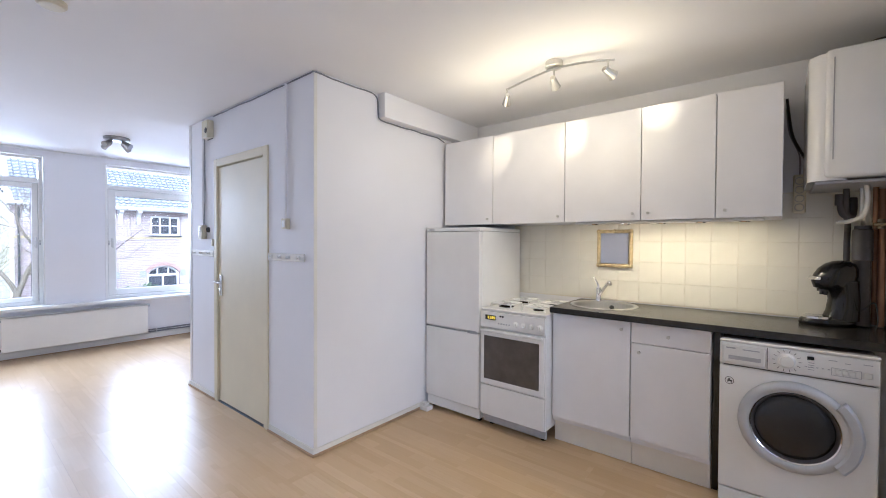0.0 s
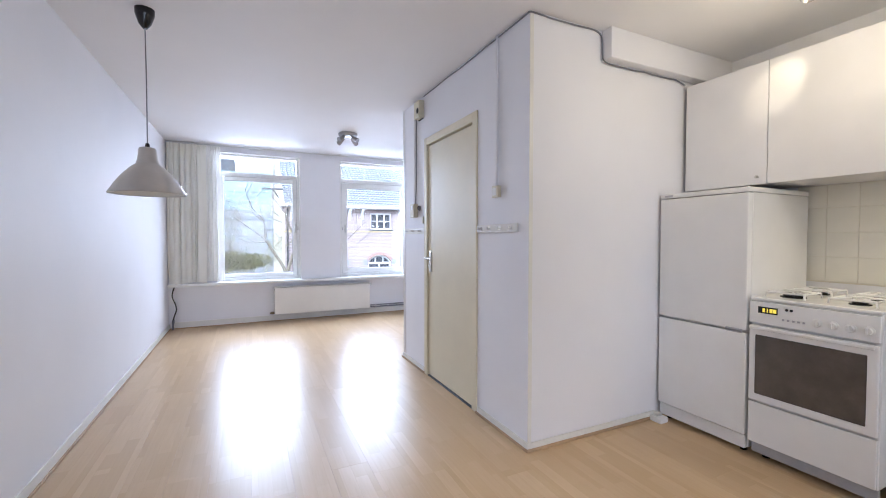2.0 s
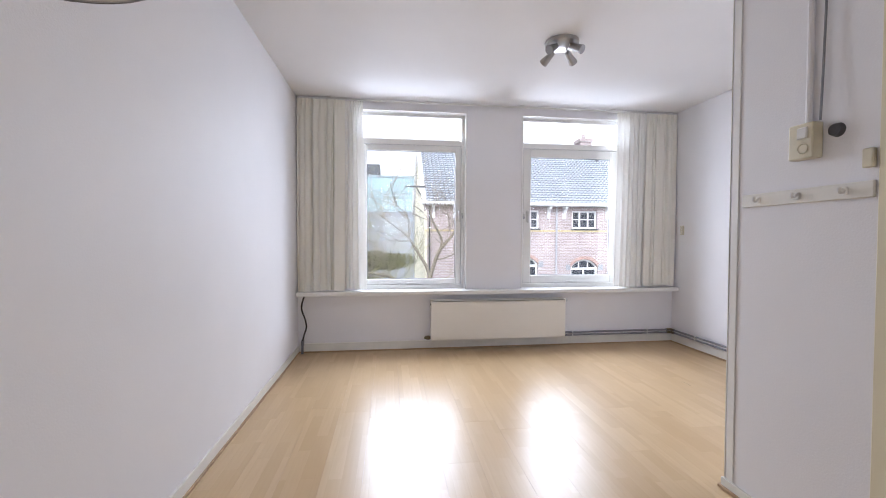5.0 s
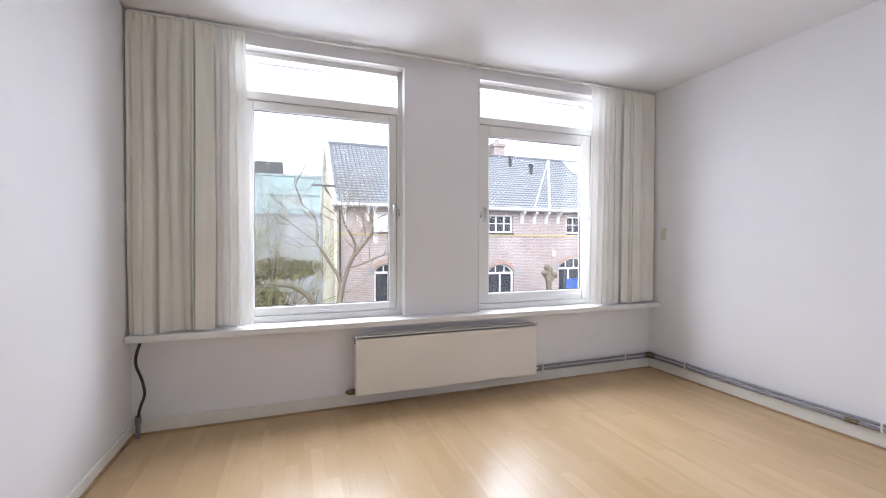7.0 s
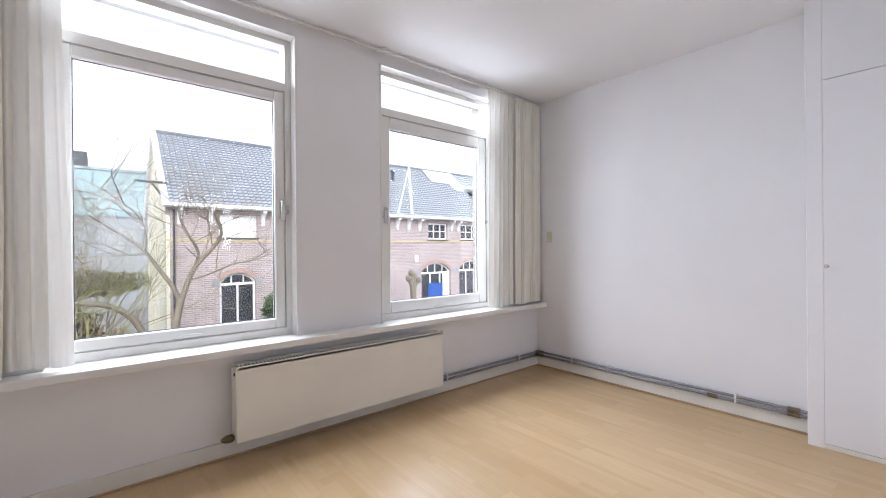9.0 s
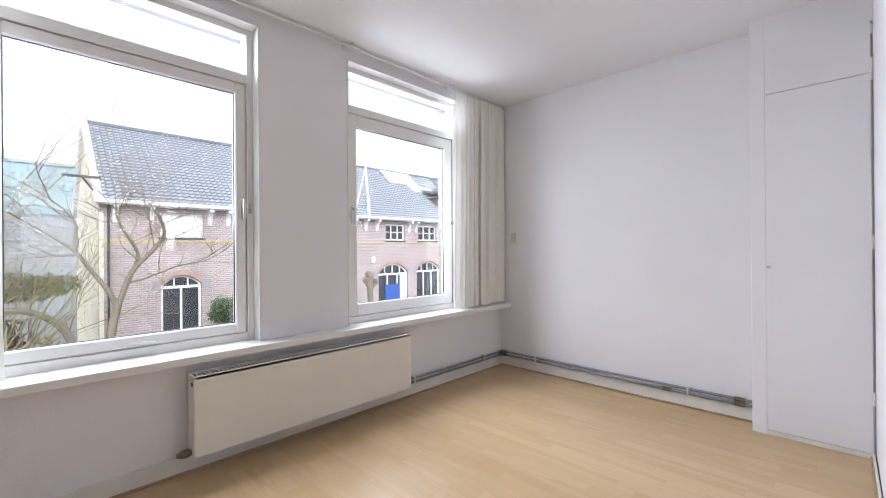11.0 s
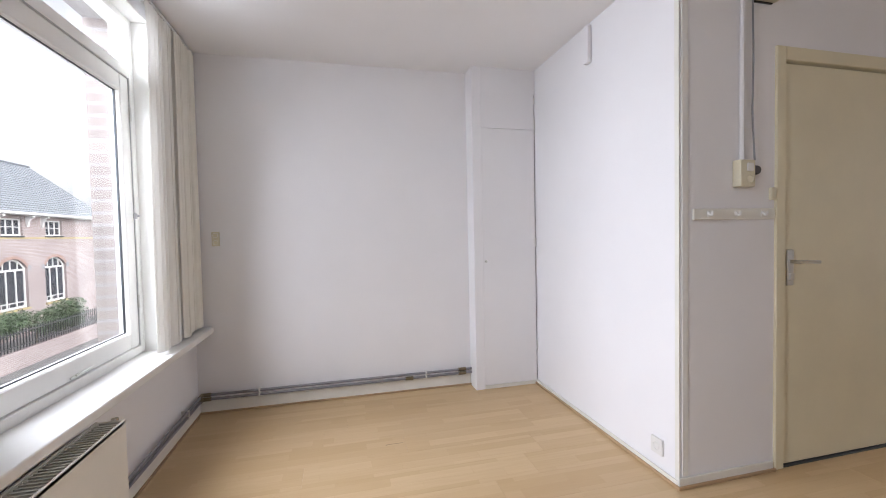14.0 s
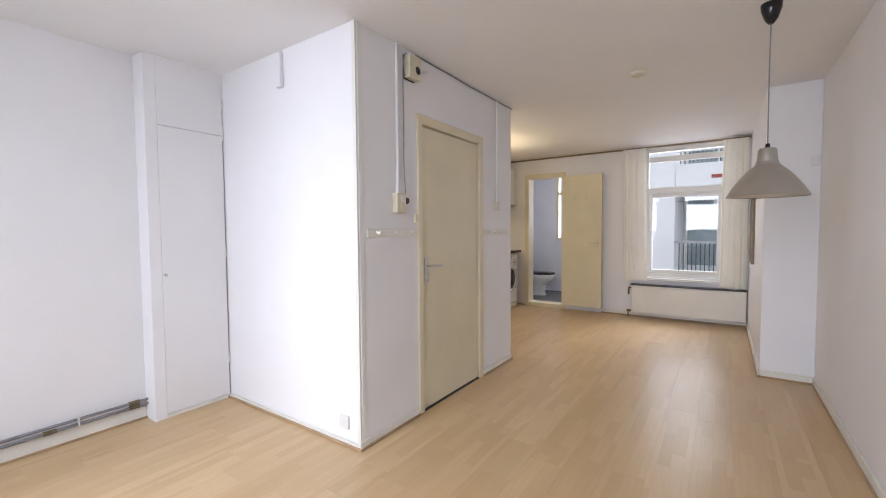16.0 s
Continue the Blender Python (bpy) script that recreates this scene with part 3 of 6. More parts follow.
for z in (2.05, 2.22):
    part("hinge", B(3.807, 3.812, -2.4995, -2.489, z, z + 0.05, 0.001, 1), GLOSSW, cu)
# added dark sheet that gives the door joints their shade
setting("trim", B(3.826, 3.832, -2.485, -2.05, 0.0, 2.30), DARKMETAL, "dark sheet standing in for the shade behind the closet doors", "trim")
setting("trim", B(3.809, 3.826, -2.499, -2.052, 0.0, 0.026, 0.002, 1), SKIRT, "low closet threshold", "trim")

bd = thing("door_2", (2.80, YR, 0), "bathroom door standing wide open against the wall", "door", "", "structure")
part("door_frame", J(B(3.385, 3.455, YR - 0.19, YR + 0.02, 0.0, 2.22, 0.004, 1), B(2.755, 2.813, YR - 0.19, YR + 0.012, 0.0, 2.22, 0.004, 1), B(2.812, 3.386, YR - 0.188, YR + 0.018, 2.145, 2.22, 0.004, 1)), CREAM, bd)
part("doorstep", B(2.79, 3.40, YR - 0.19, YR + 0.025, -0.005, 0.06, 0.006, 2), CREAM, bd)
swing = Matrix.Translation((2.795, YR + 0.03, 0)) @ pose(0, 0, 0, 0, 0, -6)
bleaf = part("leaf", turned(B(-0.635, 0.0, 0.0, 0.038, 0.075, 2.14, 0.003, 1), swing), CREAM, bd)
part("lever", turned(tube(bent([(-0.575, 0.038, 1.08), (-0.575, 0.075, 1.08), (-0.55, 0.082, 1.08), (-0.47, 0.082, 1.078)]), 0.009), swing), STEEL, bleaf, "steel door lever", True)
part("handle_plate", turned(B(-0.595, -0.555, 0.036, 0.045, 0.98, 1.16, 0.004, 1), swing), CREAM, bleaf)
for x in (-0.40, -0.22):
    part("coat_hook", turned(tube(bent([(x, 0.036, 1.80), (x, 0.06, 1.79), (x, 0.065, 1.765), (x, 0.055, 1.75)]), 0.005, 6), swing), STEEL, bleaf)

# ---- bathroom ----
bx0, bx1, by0 = 2.45, 4.12, -8.95
setting("floor_bath", B(bx0 - 0.15, bx1 + 0.2, by0 - 0.2, YR - 0.19, -0.2, 0.055), SLATE, "dark grey bathroom floor", "floor")
setting("ceiling_bath", B(bx0 - 0.15, bx1 + 0.2, by0 - 0.2, YR - 0.2, 2.45, 2.6), CEIL, "white bathroom ceiling", "ceiling")
setting("wall_bath_side", B(bx1, bx1 + 0.2, by0 - 0.2, YR - 0.2, 0.055, 2.45), BATHW, "pale grey painted bathroom wall", "wall")
setting("wall_bath_west", B(bx0 - 0.15, bx0, by0 - 0.2, YR - 0.2, 0.055, 2.45), BATHW, "pale grey painted bathroom side wall", "wall")
BWH = (2.72, 3.42, 1.08, 2.38)
setting("wall_bath_back", wall_y(bx0 - 0.15, bx1, by0 - 0.2, by0, 0.055, 2.45, [BWH]), BATHW, "pale bathroom wall with a window", "wall")
bw = thing("window_4", (3.07, by0, 1.08), "small cream-framed bathroom window with obscured panes", "window", "", "structure")
part("window_frame", J(ring_y(*BWH, 0.05, by0 - 0.09, by0 + 0.015), B(2.76, 3.38, by0 - 0.088, by0 + 0.012, 1.98, 2.04, 0.003, 1)), CREAM, bw)
for z0, z1 in ((1.12, 1.99), (2.03, 2.34)):
    part("pane", B(2.765, 3.375, by0 - 0.06, by0 - 0.055, z0, z1), GLASS, bw).visible_shadow = False
wc = thing("toilet", (3.55, -8.3, 0.055), "white porcelain toilet with a black seat", "toilet")


def oval(cx, cy, rings, seg=24):
    """Stacked ovals: (z, half length, half width, shift)."""
    bm = bmesh.new()
    rows = []
    for z, a, b, s in rings:
        rows.append([bm.verts.new((cx + s + a * math.cos(2 * math.pi * k / seg), cy + b * math.sin(2 * math.pi * k / seg), z)) for k in range(seg)])
    for r, q in zip(rows, rows[1:]):
        for k in range(seg):
            bm.faces.new((r[k], r[(k + 1) % seg], q[(k + 1) % seg], q[k]))
    bm.faces.new(rows[0][::-1])
    bm.faces.new(rows[-1])
    return bm


part("pedestal", oval(3.47, -8.3, [(0.055, 0.14, 0.10, 0.06), (0.12, 0.12, 0.085, 0.06), (0.24, 0.12, 0.09, 0.05), (0.33, 0.19, 0.15, 0.0)]), PORCELAIN, wc, "", True)
part("bowl", oval(3.47, -8.3, [(0.30, 0.17, 0.13, 0.02), (0.38, 0.235, 0.175, 0), (0.43, 0.25, 0.185, 0), (0.455, 0.245, 0.18, 0)]), PORCELAIN, wc, "", True)
part("seat", oval(3.47, -8.3, [(0.457, 0.24, 0.185, 0), (0.465, 0.25, 0.19, 0), (0.488, 0.25, 0.19, 0), (0.498, 0.23, 0.17, 0)]), BLACK, wc, "black toilet seat and lid", True)
part("cistern", B(3.735, 3.91, -8.5, -8.1, 0.42, 0.86, 0.02, 2), PORCELAIN, wc)

# ---- radiators and pipes ----
def radiator(name, x0, x1, z0, z1, y_wall, depth, face, label):
    """face: -1 looks towards -y, 1 towards +y."""
    yb, yf = y_wall + face * 0.045, y_wall + face * depth
    r = thing(name, ((x0 + x1) / 2, y_wall, z0), label, "radiator")
    bm = bmesh.new()
    n = int((x1 - x0) / 0.0333)
    front = []
    for k in range(n + 1):
        x = x0 + (x1 - x0) * k / n
        for off, dy in ((-0.011, 0.0), (-0.007, 0.0008), (0.007, 0.0008), (0.011, 0.0)):
            if x0 <= x + off <= x1:
                front.append((x + off, yf - face * 0.003 + face * dy * 0.5))
    lows, highs = [bm.verts.new((x, y, z0 + 0.01)) for x, y in front], [bm.verts.new((x, y, z1 - 0.012)) for x, y in front]
    for a, b, c, e in zip(lows, lows[1:], highs[1:], highs):
        bm.faces.new((a, b, c, e))
    y0, y1 = sorted((yf - face * 0.012, yf - face * 0.002))
    part("front_panel", J(bm, B(x0, x1, y0, y1, z0, z1, 0.005, 2)), RADW, r, "smooth white steel panel with faint flutes")
    y0, y1 = sorted((yb, yb + face * 0.012))
    part("back_panel", B(x0, x1, y0, y1, z0, z1, 0.003, 1), RADW, r)
    y0, y1 = sorted((yb, yf))
    for xa, xb in ((x0 - 0.002, x0 + 0.012), (x1 - 0.012, x1 + 0.002)):
        part("side_cover", B(xa, xb, y0 + 0.003, y1 - 0.003, z0 + 0.01, z1 - 0.004, 0.003, 1), RADW, r)
    grille = [B(x0 + 0.012, x1 - 0.012, y0 + 0.002, y0 + 0.012, z1 - 0.016, z1 - 0.004), B(x0 + 0.012, x1 - 0.012, y1 - 0.016, y1 - 0.006, z1 - 0.016, z1 - 0.004)]
    m = int((x1 - x0) / 0.02)
    grille += [B(x0 + 0.02 + k * 0.02, x0 + 0.029 + k * 0.02, y0 + 0.010, y1 - 0.012, z1 - 0.014, z1 - 0.006) for k in range(m - 2)]
    part("grille", J(*grille), RADW, r)
    part("convector", B(x0 + 0.03, x1 - 0.03, y0 + 0.02, y1 - 0.02, z0 + 0.03, z1 - 0.03), DARKPIPE, r)
    for x in (x0 + 0.15, x1 - 0.15):
        yy = sorted((y_wall, yb))
        part("bracket", B(x - 0.015, x + 0.015, yy[0], yy[1] + 0.002, z0 + 0.05, z1 - 0.05), STEEL, r)
    return r


fr = radiator("radiator", 1.291, 2.672, 0.115, 0.51, -0.001, 0.15, -1, "long white steel panel radiator under the window sill")
part("valve", lathe([(0, 0), (0.012, 0), (0.020, 0.012), (0.021, 0.03), (0.016, 0.05), (0.008, 0.064), (0, 0.066)], seg=14, m=Matrix.Translation((1.291, -0.10, 0.135)) @ pose(0, 0, 0, 0, -90, 0)), BRASS, fr, "dull brass foot valve", True)
part("side_cap", J(cyl((1.292, -0.125, 0.47), (1.284, -0.125, 0.47), 0.009, 10)), DARKPIPE, fr, "small dark end plug")
part("bleed_cap", J(cyl((2.672, -0.10, 0.49), (2.70, -0.10, 0.49), 0.011, 10), cyl((2.695, -0.10, 0.474), (2.695, -0.10, 0.506), 0.013, 10)), CHROME, fr, "", True)
part("connector", J(tube(bent([(2.672, -0.09, 0.15), (2.70, -0.085, 0.145), (2.735, -0.04, 0.137)]), 0.009), tube(bent([(2.672, -0.09, 0.13), (2.70, -0.085, 0.118), (2.735, -0.04, 0.107)]), 0.009)), PIPE, fr, "", True)
for z in (0.137, 0.107):
    p = thing("heating_pipe", (3.3, -0.035, z), "grey painted heating pipe clipped above the skirting", "pipe", "pipes round the front room")
    part("run", tube([(2.72, -0.035, z), (3.90, -0.035, z), *bent([(3.915, -0.035, z), (3.93, -0.05, z), (3.93, -0.065, z)], 4), (3.93, -1.98, z)], 0.0095, 10), PIPE, p, "", True)
    part("elbow", J(cyl((3.88, -0.035, z), (3.935, -0.035, z), 0.0135), cyl((3.93, -0.04, z), (3.93, -0.09, z), 0.0135)), BRASS, p, "", True)
    for y in (-1.475, -1.90) if z < 0.12 else (-1.90,):
        part("coupling", cyl((3.93, y - 0.03, z), (3.93, y + 0.03, z), 0.0135, 10), BRASS, p, "", True)
for x, y in ((2.80, -0.03), (3.648, -0.03)):
    c = thing("pipe_clip", (x, y, 0.13), "white plastic double pipe clip", "pipe clip", "clips on the heating pipes")
    part("saddle", B(x - 0.006, x + 0.006, -0.047, -0.002, 0.094, 0.150, 0.003, 1), PLASTIC, c)
for y in (-0.40, -1.607):
    c = thing("pipe_clip", (3.94, y, 0.13), "white plastic double pipe clip", "pipe clip", "clips on the heating pipes")
    part("saddle", B(3.918, 3.963, y - 0.006, y + 0.006, 0.094, 0.150, 0.003, 1), PLASTIC, c)
rr = radiator("radiator", CHX + 0.02, 1.74, 0.075, 0.47, YR + 0.001, 0.13, 1, "white steel panel radiator under the rear window")
part("valve", tube(bent([(1.74, YR + 0.08, 0.43), (1.78, YR + 0.08, 0.43), (1.786, YR + 0.08, 0.40), (1.786, YR + 0.08, 0.33)]), 0.012), BRASS, rr, "dark brass valve", True)
part("foot_valve", cyl((1.742, YR + 0.08, 0.09), (1.81, YR + 0.08, 0.09), 0.018, 12, bev=0.004), BRASS, rr, "dark brass foot valve", True)
part("pipe_tail", cyl((1.79, YR + 0.08, 0.0), (1.79, YR + 0.08, 0.09), 0.009), BRASS, rr, "", True)
part("shelf", B(CHX + 0.01, 1.76, YR + 0.003, YR + 0.15, 0.475, 0.488, 0.003, 1), DARKPIPE, rr, "dark cover strip on top")

# ---- curtains ----
def folds(x0t, x1t, x0b, x1b, z0, z1, y, waves, amp, seed, ragged=0.01, wall=1):
    """A hanging cloth of broad soft panels parted by narrow grooves, pleated along its top."""
    rnd = random.Random(seed)
    widths = [rnd.uniform(0.25, 2.1) for _ in range(waves)]
    edges = np.cumsum([0.0, *widths]) / sum(widths)
    deep = [rnd.uniform(0.05, 1.5) for _ in range(waves)]
    fade = [rnd.uniform(0.0, 1.0) for _ in range(waves)]
    tight = [rnd.uniform(0.10, 0.26) for _ in range(waves)]
    bm = bmesh.new()
    cols, nz, per = [], 36, 14
    for n in range(waves):
        for k in range(per):
            cols.append((edges[n] + (edges[n + 1] - edges[n]) * k / per, n, k / per))
    cols.append((1.0, waves - 1, 1.0))
    rows = []
    for k in range(nz + 1):
        v = k / nz
        row = []
        for u, n, f in cols:
            groove = math.exp(-((f - 0.5) / tight[n]) ** 2) * deep[n] * (0.35 + 0.65 * (fade[n] * v + (1 - fade[n]) * (1 - v)))
            roll = 0.32 * math.sin(2 * math.pi * (u * (1.6 + 0.3 * (seed % 3)) + 0.12 * v) + seed)
            head = max(0.0, (v - 0.90) / 0.10)
            pleat = 0.008 * head * math.cos(2 * math.pi * u * waves * 1.6) ** 3
            uu = u + 0.014 * math.sin(5 * v + 9 * u + seed) * (1 - v)
            x = (x0b + (x1b - x0b) * uu) * (1 - v) + (x0t + (x1t - x0t) * uu) * v
            yy = y + wall * (amp * (groove * (1 - 0.7 * head) + roll * (1 - 0.6 * v)) + pleat)
            row.append(bm.verts.new((x, yy, z0 + (z1 - z0) * v + ragged * math.sin(7 * u + seed) * (1 - v))))
        rows.append(row)
    for a, b in zip(rows, rows[1:]):
        for i in range(len(cols) - 1):
            bm.faces.new((a[i], a[i + 1], b[i + 1], b[i]))
    return bm


def drape(name, bm, material, parent, label):
    ob = part(name, bm, material, parent, label, True)
    return ob


c1 = thing("curtain", (0.33, -0.06, 0.62), "long cream curtain drawn aside with a sheer edge", "curtain", "curtains of the front room")
drape("lined_cloth", folds(0.012, 0.46, 0.015, 0.455, 0.608, 2.45, -0.066, 8, 0.042, 3, 0.006), LINED, c1, "cream lined cloth")
drape("sheer_cloth", folds(0.40, 0.63, 0.38, 0.665, 0.622, 2.45, -0.045, 6, 0.020, 5, 0.006), SHEER, c1, "sheer white cloth")
c2 = thing("curtain", (3.58, -0.06, 0.62), "long cream curtain drawn to the corner", "curtain", "curtains of the front room")
drape("sheer_cloth", folds(3.27, 3.66, 3.235, 3.64, 0.612, 2.45, -0.056, 7, 0.030, 8, 0.006), SHEER, c2, "sheer white cloth")
drape("lined_cloth", folds(3.60, 3.952, 3.58, 3.94, 0.615, 2.45, -0.062, 7, 0.038, 9, 0.006), LINED, c2, "cream lined cloth")
c3 = thing("curtain", (1.74, YR + 0.08, 0.5), "thin cream curtain beside the rear window", "curtain", "curtains of the rear window")
drape("cloth", folds(1.575, 1.90, 1.54, 1.86, 0.54, 2.46, YR + 0.075, 5, 0.022, 12, 0.01, -1), SHEER, c3, "")
c4 = thing("curtain", (0.5, YR + 0.08, 0.5), "thin cream curtain beside the rear window", "curtain", "curtains of the rear window")
drape("cloth", folds(0.385, 0.66, 0.385, 0.68, 0.50, 2.46, YR + 0.085, 5, 0.022, 14, 0.01, -1), LINED, c4, "")
r1 = thing("curtain_rail", (1.98, -0.05, 2.465), "thin white curtain rail along the ceiling", "curtain rail")
part("rail", B(0.02, 3.95, -0.062, -0.045, 2.452, 2.468, 0.003, 1), PLASTIC, r1)
for x in (0.3, 1.25, 2.22, 3.2):
    part("bracket", J(B(x - 0.012, x + 0.012, -0.06, -0.001, 2.462, 2.479, 0.002, 1), cyl((x, -0.05, 2.47), (x + 0.03, -0.085, 2.478), 0.004, 6)), PLASTIC, r1)
for k in range(5):
    part("glider", B(1.0 + 0.42 * k, 1.006 + 0.42 * k, -0.056, -0.05, 2.44, 2.453), PLASTIC, r1)
r2 = thing("curtain_rail", (2.0, YR + 0.07, 2.465), "double brown curtain rail along the rear wall", "curtain rail")
for y in (YR + 0.05, YR + 0.10):
    part("rail", tube([(0.37, y, 2.455), (3.72, y, 2.455)], 0.008, 8), WOODF, r2, "", True)
for x in (0.5, 1.9, 3.0, 3.65):
    part("bracket", B(x - 0.01, x + 0.01, YR + 0.001, YR + 0.11, 2.464, 2.478, 0.002, 1), PLASTIC, r2)

# ---- lamps ----
pn = thing("pendant_lamp", (0.456, -3.65, ZC), "satin metal cone pendant lamp on a thin cord", "pendant lamp")
m0 = (0.456, -3.65, 0)
part("ceiling_cup", lathe([(0, 2.479), (0.048, 2.479), (0.046, 2.45), (0.03, 2.40), (0.012, 2.375), (0, 2.375)], m0, 20), BLACK, pn, "black plastic ceiling cup", True)
part("cord", tube(bent([(0.456, -3.65, 2.38), (0.4575, -3.651, 2.1), (0.456, -3.65, 1.72)], 8), 0.0032, 6), WIRE, pn, "", True)
shade = part("shade", lathe([(0.010, 1.722), (0.036, 1.720), (0.043, 1.71), (0.047, 1.66), (0.053, 1.636), (0.060, 1.626), (0.085, 1.605), (0.122, 1.563), (0.155, 1.515), (0.176, 1.478), (0.184, 1.466), (0.182, 1.463)], m0, 40), LAMPMETAL, pn, "brushed satin metal shade", True)
part("collar", lathe([(0.0475, 1.650), (0.0505, 1.646), (0.0545, 1.634), (0.0515, 1.636)], m0, 32, close=True), LAMPMETAL, shade, "raised seam below the crown", True)
part("lining", lathe([(0.180, 1.466), (0.172, 1.478), (0.151, 1.513), (0.118, 1.560), (0.082, 1.600), (0.056, 1.620), (0.0, 1.630)], m0, 40), LAMPIN, shade, "white inner side of the shade", True)
part("socket", lathe([(0, 1.745), (0.009, 1.745), (0.013, 1.722), (0, 1.722)], m0, 12), BLACK, pn, "", True)
part("bulb", lathe([(0, 1.63), (0.014, 1.62), (0.018, 1.59), (0.028, 1.56), (0.026, 1.53), (0.0, 1.515)], m0, 16), PORCELAIN, shade, "unlit white bulb", True)

s4 = thing("ceiling_spotlight", (2.068, -1.40, ZC), "round brushed ceiling plate with four unlit spot heads", "ceiling lamp")
part("ceiling_plate", lathe([(0, 2.479), (0.112, 2.479), (0.116, 2.47), (0.112, 2.455), (0.10, 2.448), (0, 2.446)], (2.068, -1.40, 0), 32), SPOTMETAL, s4, "", True)
for k in range(4):
    a = radians(35 + 90 * k)
    ca, sa = math.cos(a), math.sin(a)
    p0 = Vector((2.068 + 0.06 * ca, -1.40 + 0.06 * sa, 2.45))
    p1 = p0 + Vector((0.03 * ca, 0.03 * sa, -0.035))
    head = part("spot_head", J(cyl(p0, p1, 0.006, 8), cyl(p1 - Vector((0.02 * ca, 0.02 * sa, -0.012)), p1 + Vector((0.062 * ca, 0.062 * sa, -0.038)), 0.018, 14, 0.03)), SPOTMETAL, s4, "", True)
    part("reflector", cyl(p1 + Vector((0.060 * ca, 0.060 * sa, -0.0368)), p1 + Vector((0.0645 * ca, 0.0645 * sa, -0.0395)), 0.027, 14), GREYP, head, "grey unlit bulb face", True)

rl = thing("rail_spotlight", (3.22, -5.80, ZC), "wavy brushed rail lamp with three lit spots", "ceiling lamp")
part("ceiling_plate", lathe([(0, 2.479), (0.05, 2.479), (0.052, 2.472), (0.052, 2.447), (0.046, 2.442), (0, 2.442)], (3.22, -5.80, 0), 24), STEEL, rl, "", True)
wave = [(3.31, -5.42, 2.425), (3.27, -5.53, 2.425), (3.235, -5.66, 2.43), (3.22, -5.80, 2.437), (3.215, -5.93, 2.43), (3.245, -6.05, 2.425), (3.29, -6.13, 2.425)]
part("rail", tube(bent(wave, 6), 0.007, 8), STEEL, rl, "", True)
AIMS = (((3.30, -5.43), (3.69, -5.12, 2.08)), ((3.22, -5.80), (3.69, -5.73, 2.13)), ((3.275, -6.10), (3.69, -6.28, 2.20)))
for n, ((x, y), aim) in enumerate(AIMS):
    p0 = Vector((x, y, 2.36))
    way = (Vector(aim) - p0).normalized()
    head = part("spot_head", J(cyl((x, y, 2.425), (x, y, 2.372), 0.005, 8), lathe([(0.0, -0.035), (0.016, -0.034), (0.02, -0.01), (0.026, 0.03), (0.03, 0.045), (0.026, 0.045), (0.018, 0.0)], seg=16, m=Matrix.Translation(p0) @ way.to_track_quat("Z", "Y").to_matrix().to_4x4())), STEEL, rl, "brushed spot head", True)
    part("bulb", cyl(p0 + way * 0.028, p0 + way * 0.034, 0.023, 14), GLOW, head, "lit halogen bulb face")
    spot("kitchen_spot", p0 + way * 0.05, aim, 3.6, WARM, 31, 0.6, 0.015)
    # added unseen fill light beside and below the head; no lamp hangs there
    bulb = bpy.data.lights.new("rail_fill_light", "POINT")
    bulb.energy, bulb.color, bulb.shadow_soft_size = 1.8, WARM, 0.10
    new("rail_fill_light", bulb).location = p0 + way * 0.09 + Vector((-0.22, 0, -0.20))


# ---- kitchen ----
KX = 3.56
YC = (-5.652, -6.165, -6.585)
for n in range(2):
    y1, y0 = YC[n] - 0.0015, YC[n + 1] + 0.0015
    k = thing("base_cabinet", (3.85, (y0 + y1) / 2, 0), "white laminate base cabinet " + ("with one door under the sink" if n == 0 else "with a drawer above a door"), "kitchen cabinet", "base cabinets under the worktop")
    part("body", B(KX + 0.02, XK - 0.02, y0, y1, 0.15, 0.80 if n == 0 else 0.905), LAMINATE, k)
    part("plinth", B(KX + 0.055, KX + 0.07, y0, y1, 0.0, 0.165, 0.001, 1), PLINTH, k, "cream plinth board")
    top = 0.902 if n == 0 else 0.775
    door = part("door", B(KX, KX + 0.018, y0 + 0.002, y1 - 0.002, 0.185, top, 0.002, 2), LAMINATE, k)
    kn = y0 + 0.05 if n == 0 else y1 - 0.05
    part("knob", lathe([(0, 0.0), (0.005, 0.0), (0.005, 0.012), (0.010, 0.016), (0.010, 0.022), (0.0, 0.024)], seg=12, m=Matrix.Translation((KX, kn, top - 0.05)) @ pose(0, 0, 0, 0, -90, 0)), STEEL, door, "small steel knob", True)
    if n:
        dr = part("drawer", B(KX, KX + 0.018, y0 + 0.002, y1 - 0.002, 0.780, 0.902, 0.002, 2), LAMINATE, k)
        part("knob", lathe([(0, 0.0), (0.005, 0.0), (0.005, 0.012), (0.010, 0.016), (0.010, 0.022), (0.0, 0.024)], seg=12, m=Matrix.Translation((KX, (y0 + y1) / 2, 0.84)) @ pose(0, 0, 0, 0, -90, 0)), STEEL, dr, "small steel knob", True)
# shade between cabinet and machine, put in as a black strip
setting("trim", B(3.62, 3.64, -6.62, -6.588, 0.0, 0.905), BLACK, "black strip standing in for the shade beside the washing machine", "trim")

wt_ = thing("worktop", (3.83, -6.5, 0.907), "black speckled laminate worktop on the base cabinets", "worktop")
SC = Vector((3.865, -5.90, 0.945))
SR = 0.205
bm = bmesh.new()
N = 40
outer, inner = [], []
x0, x1, y0, y1 = KX - 0.03, XK - 0.001, YR + 0.001, -5.652 + 0.005
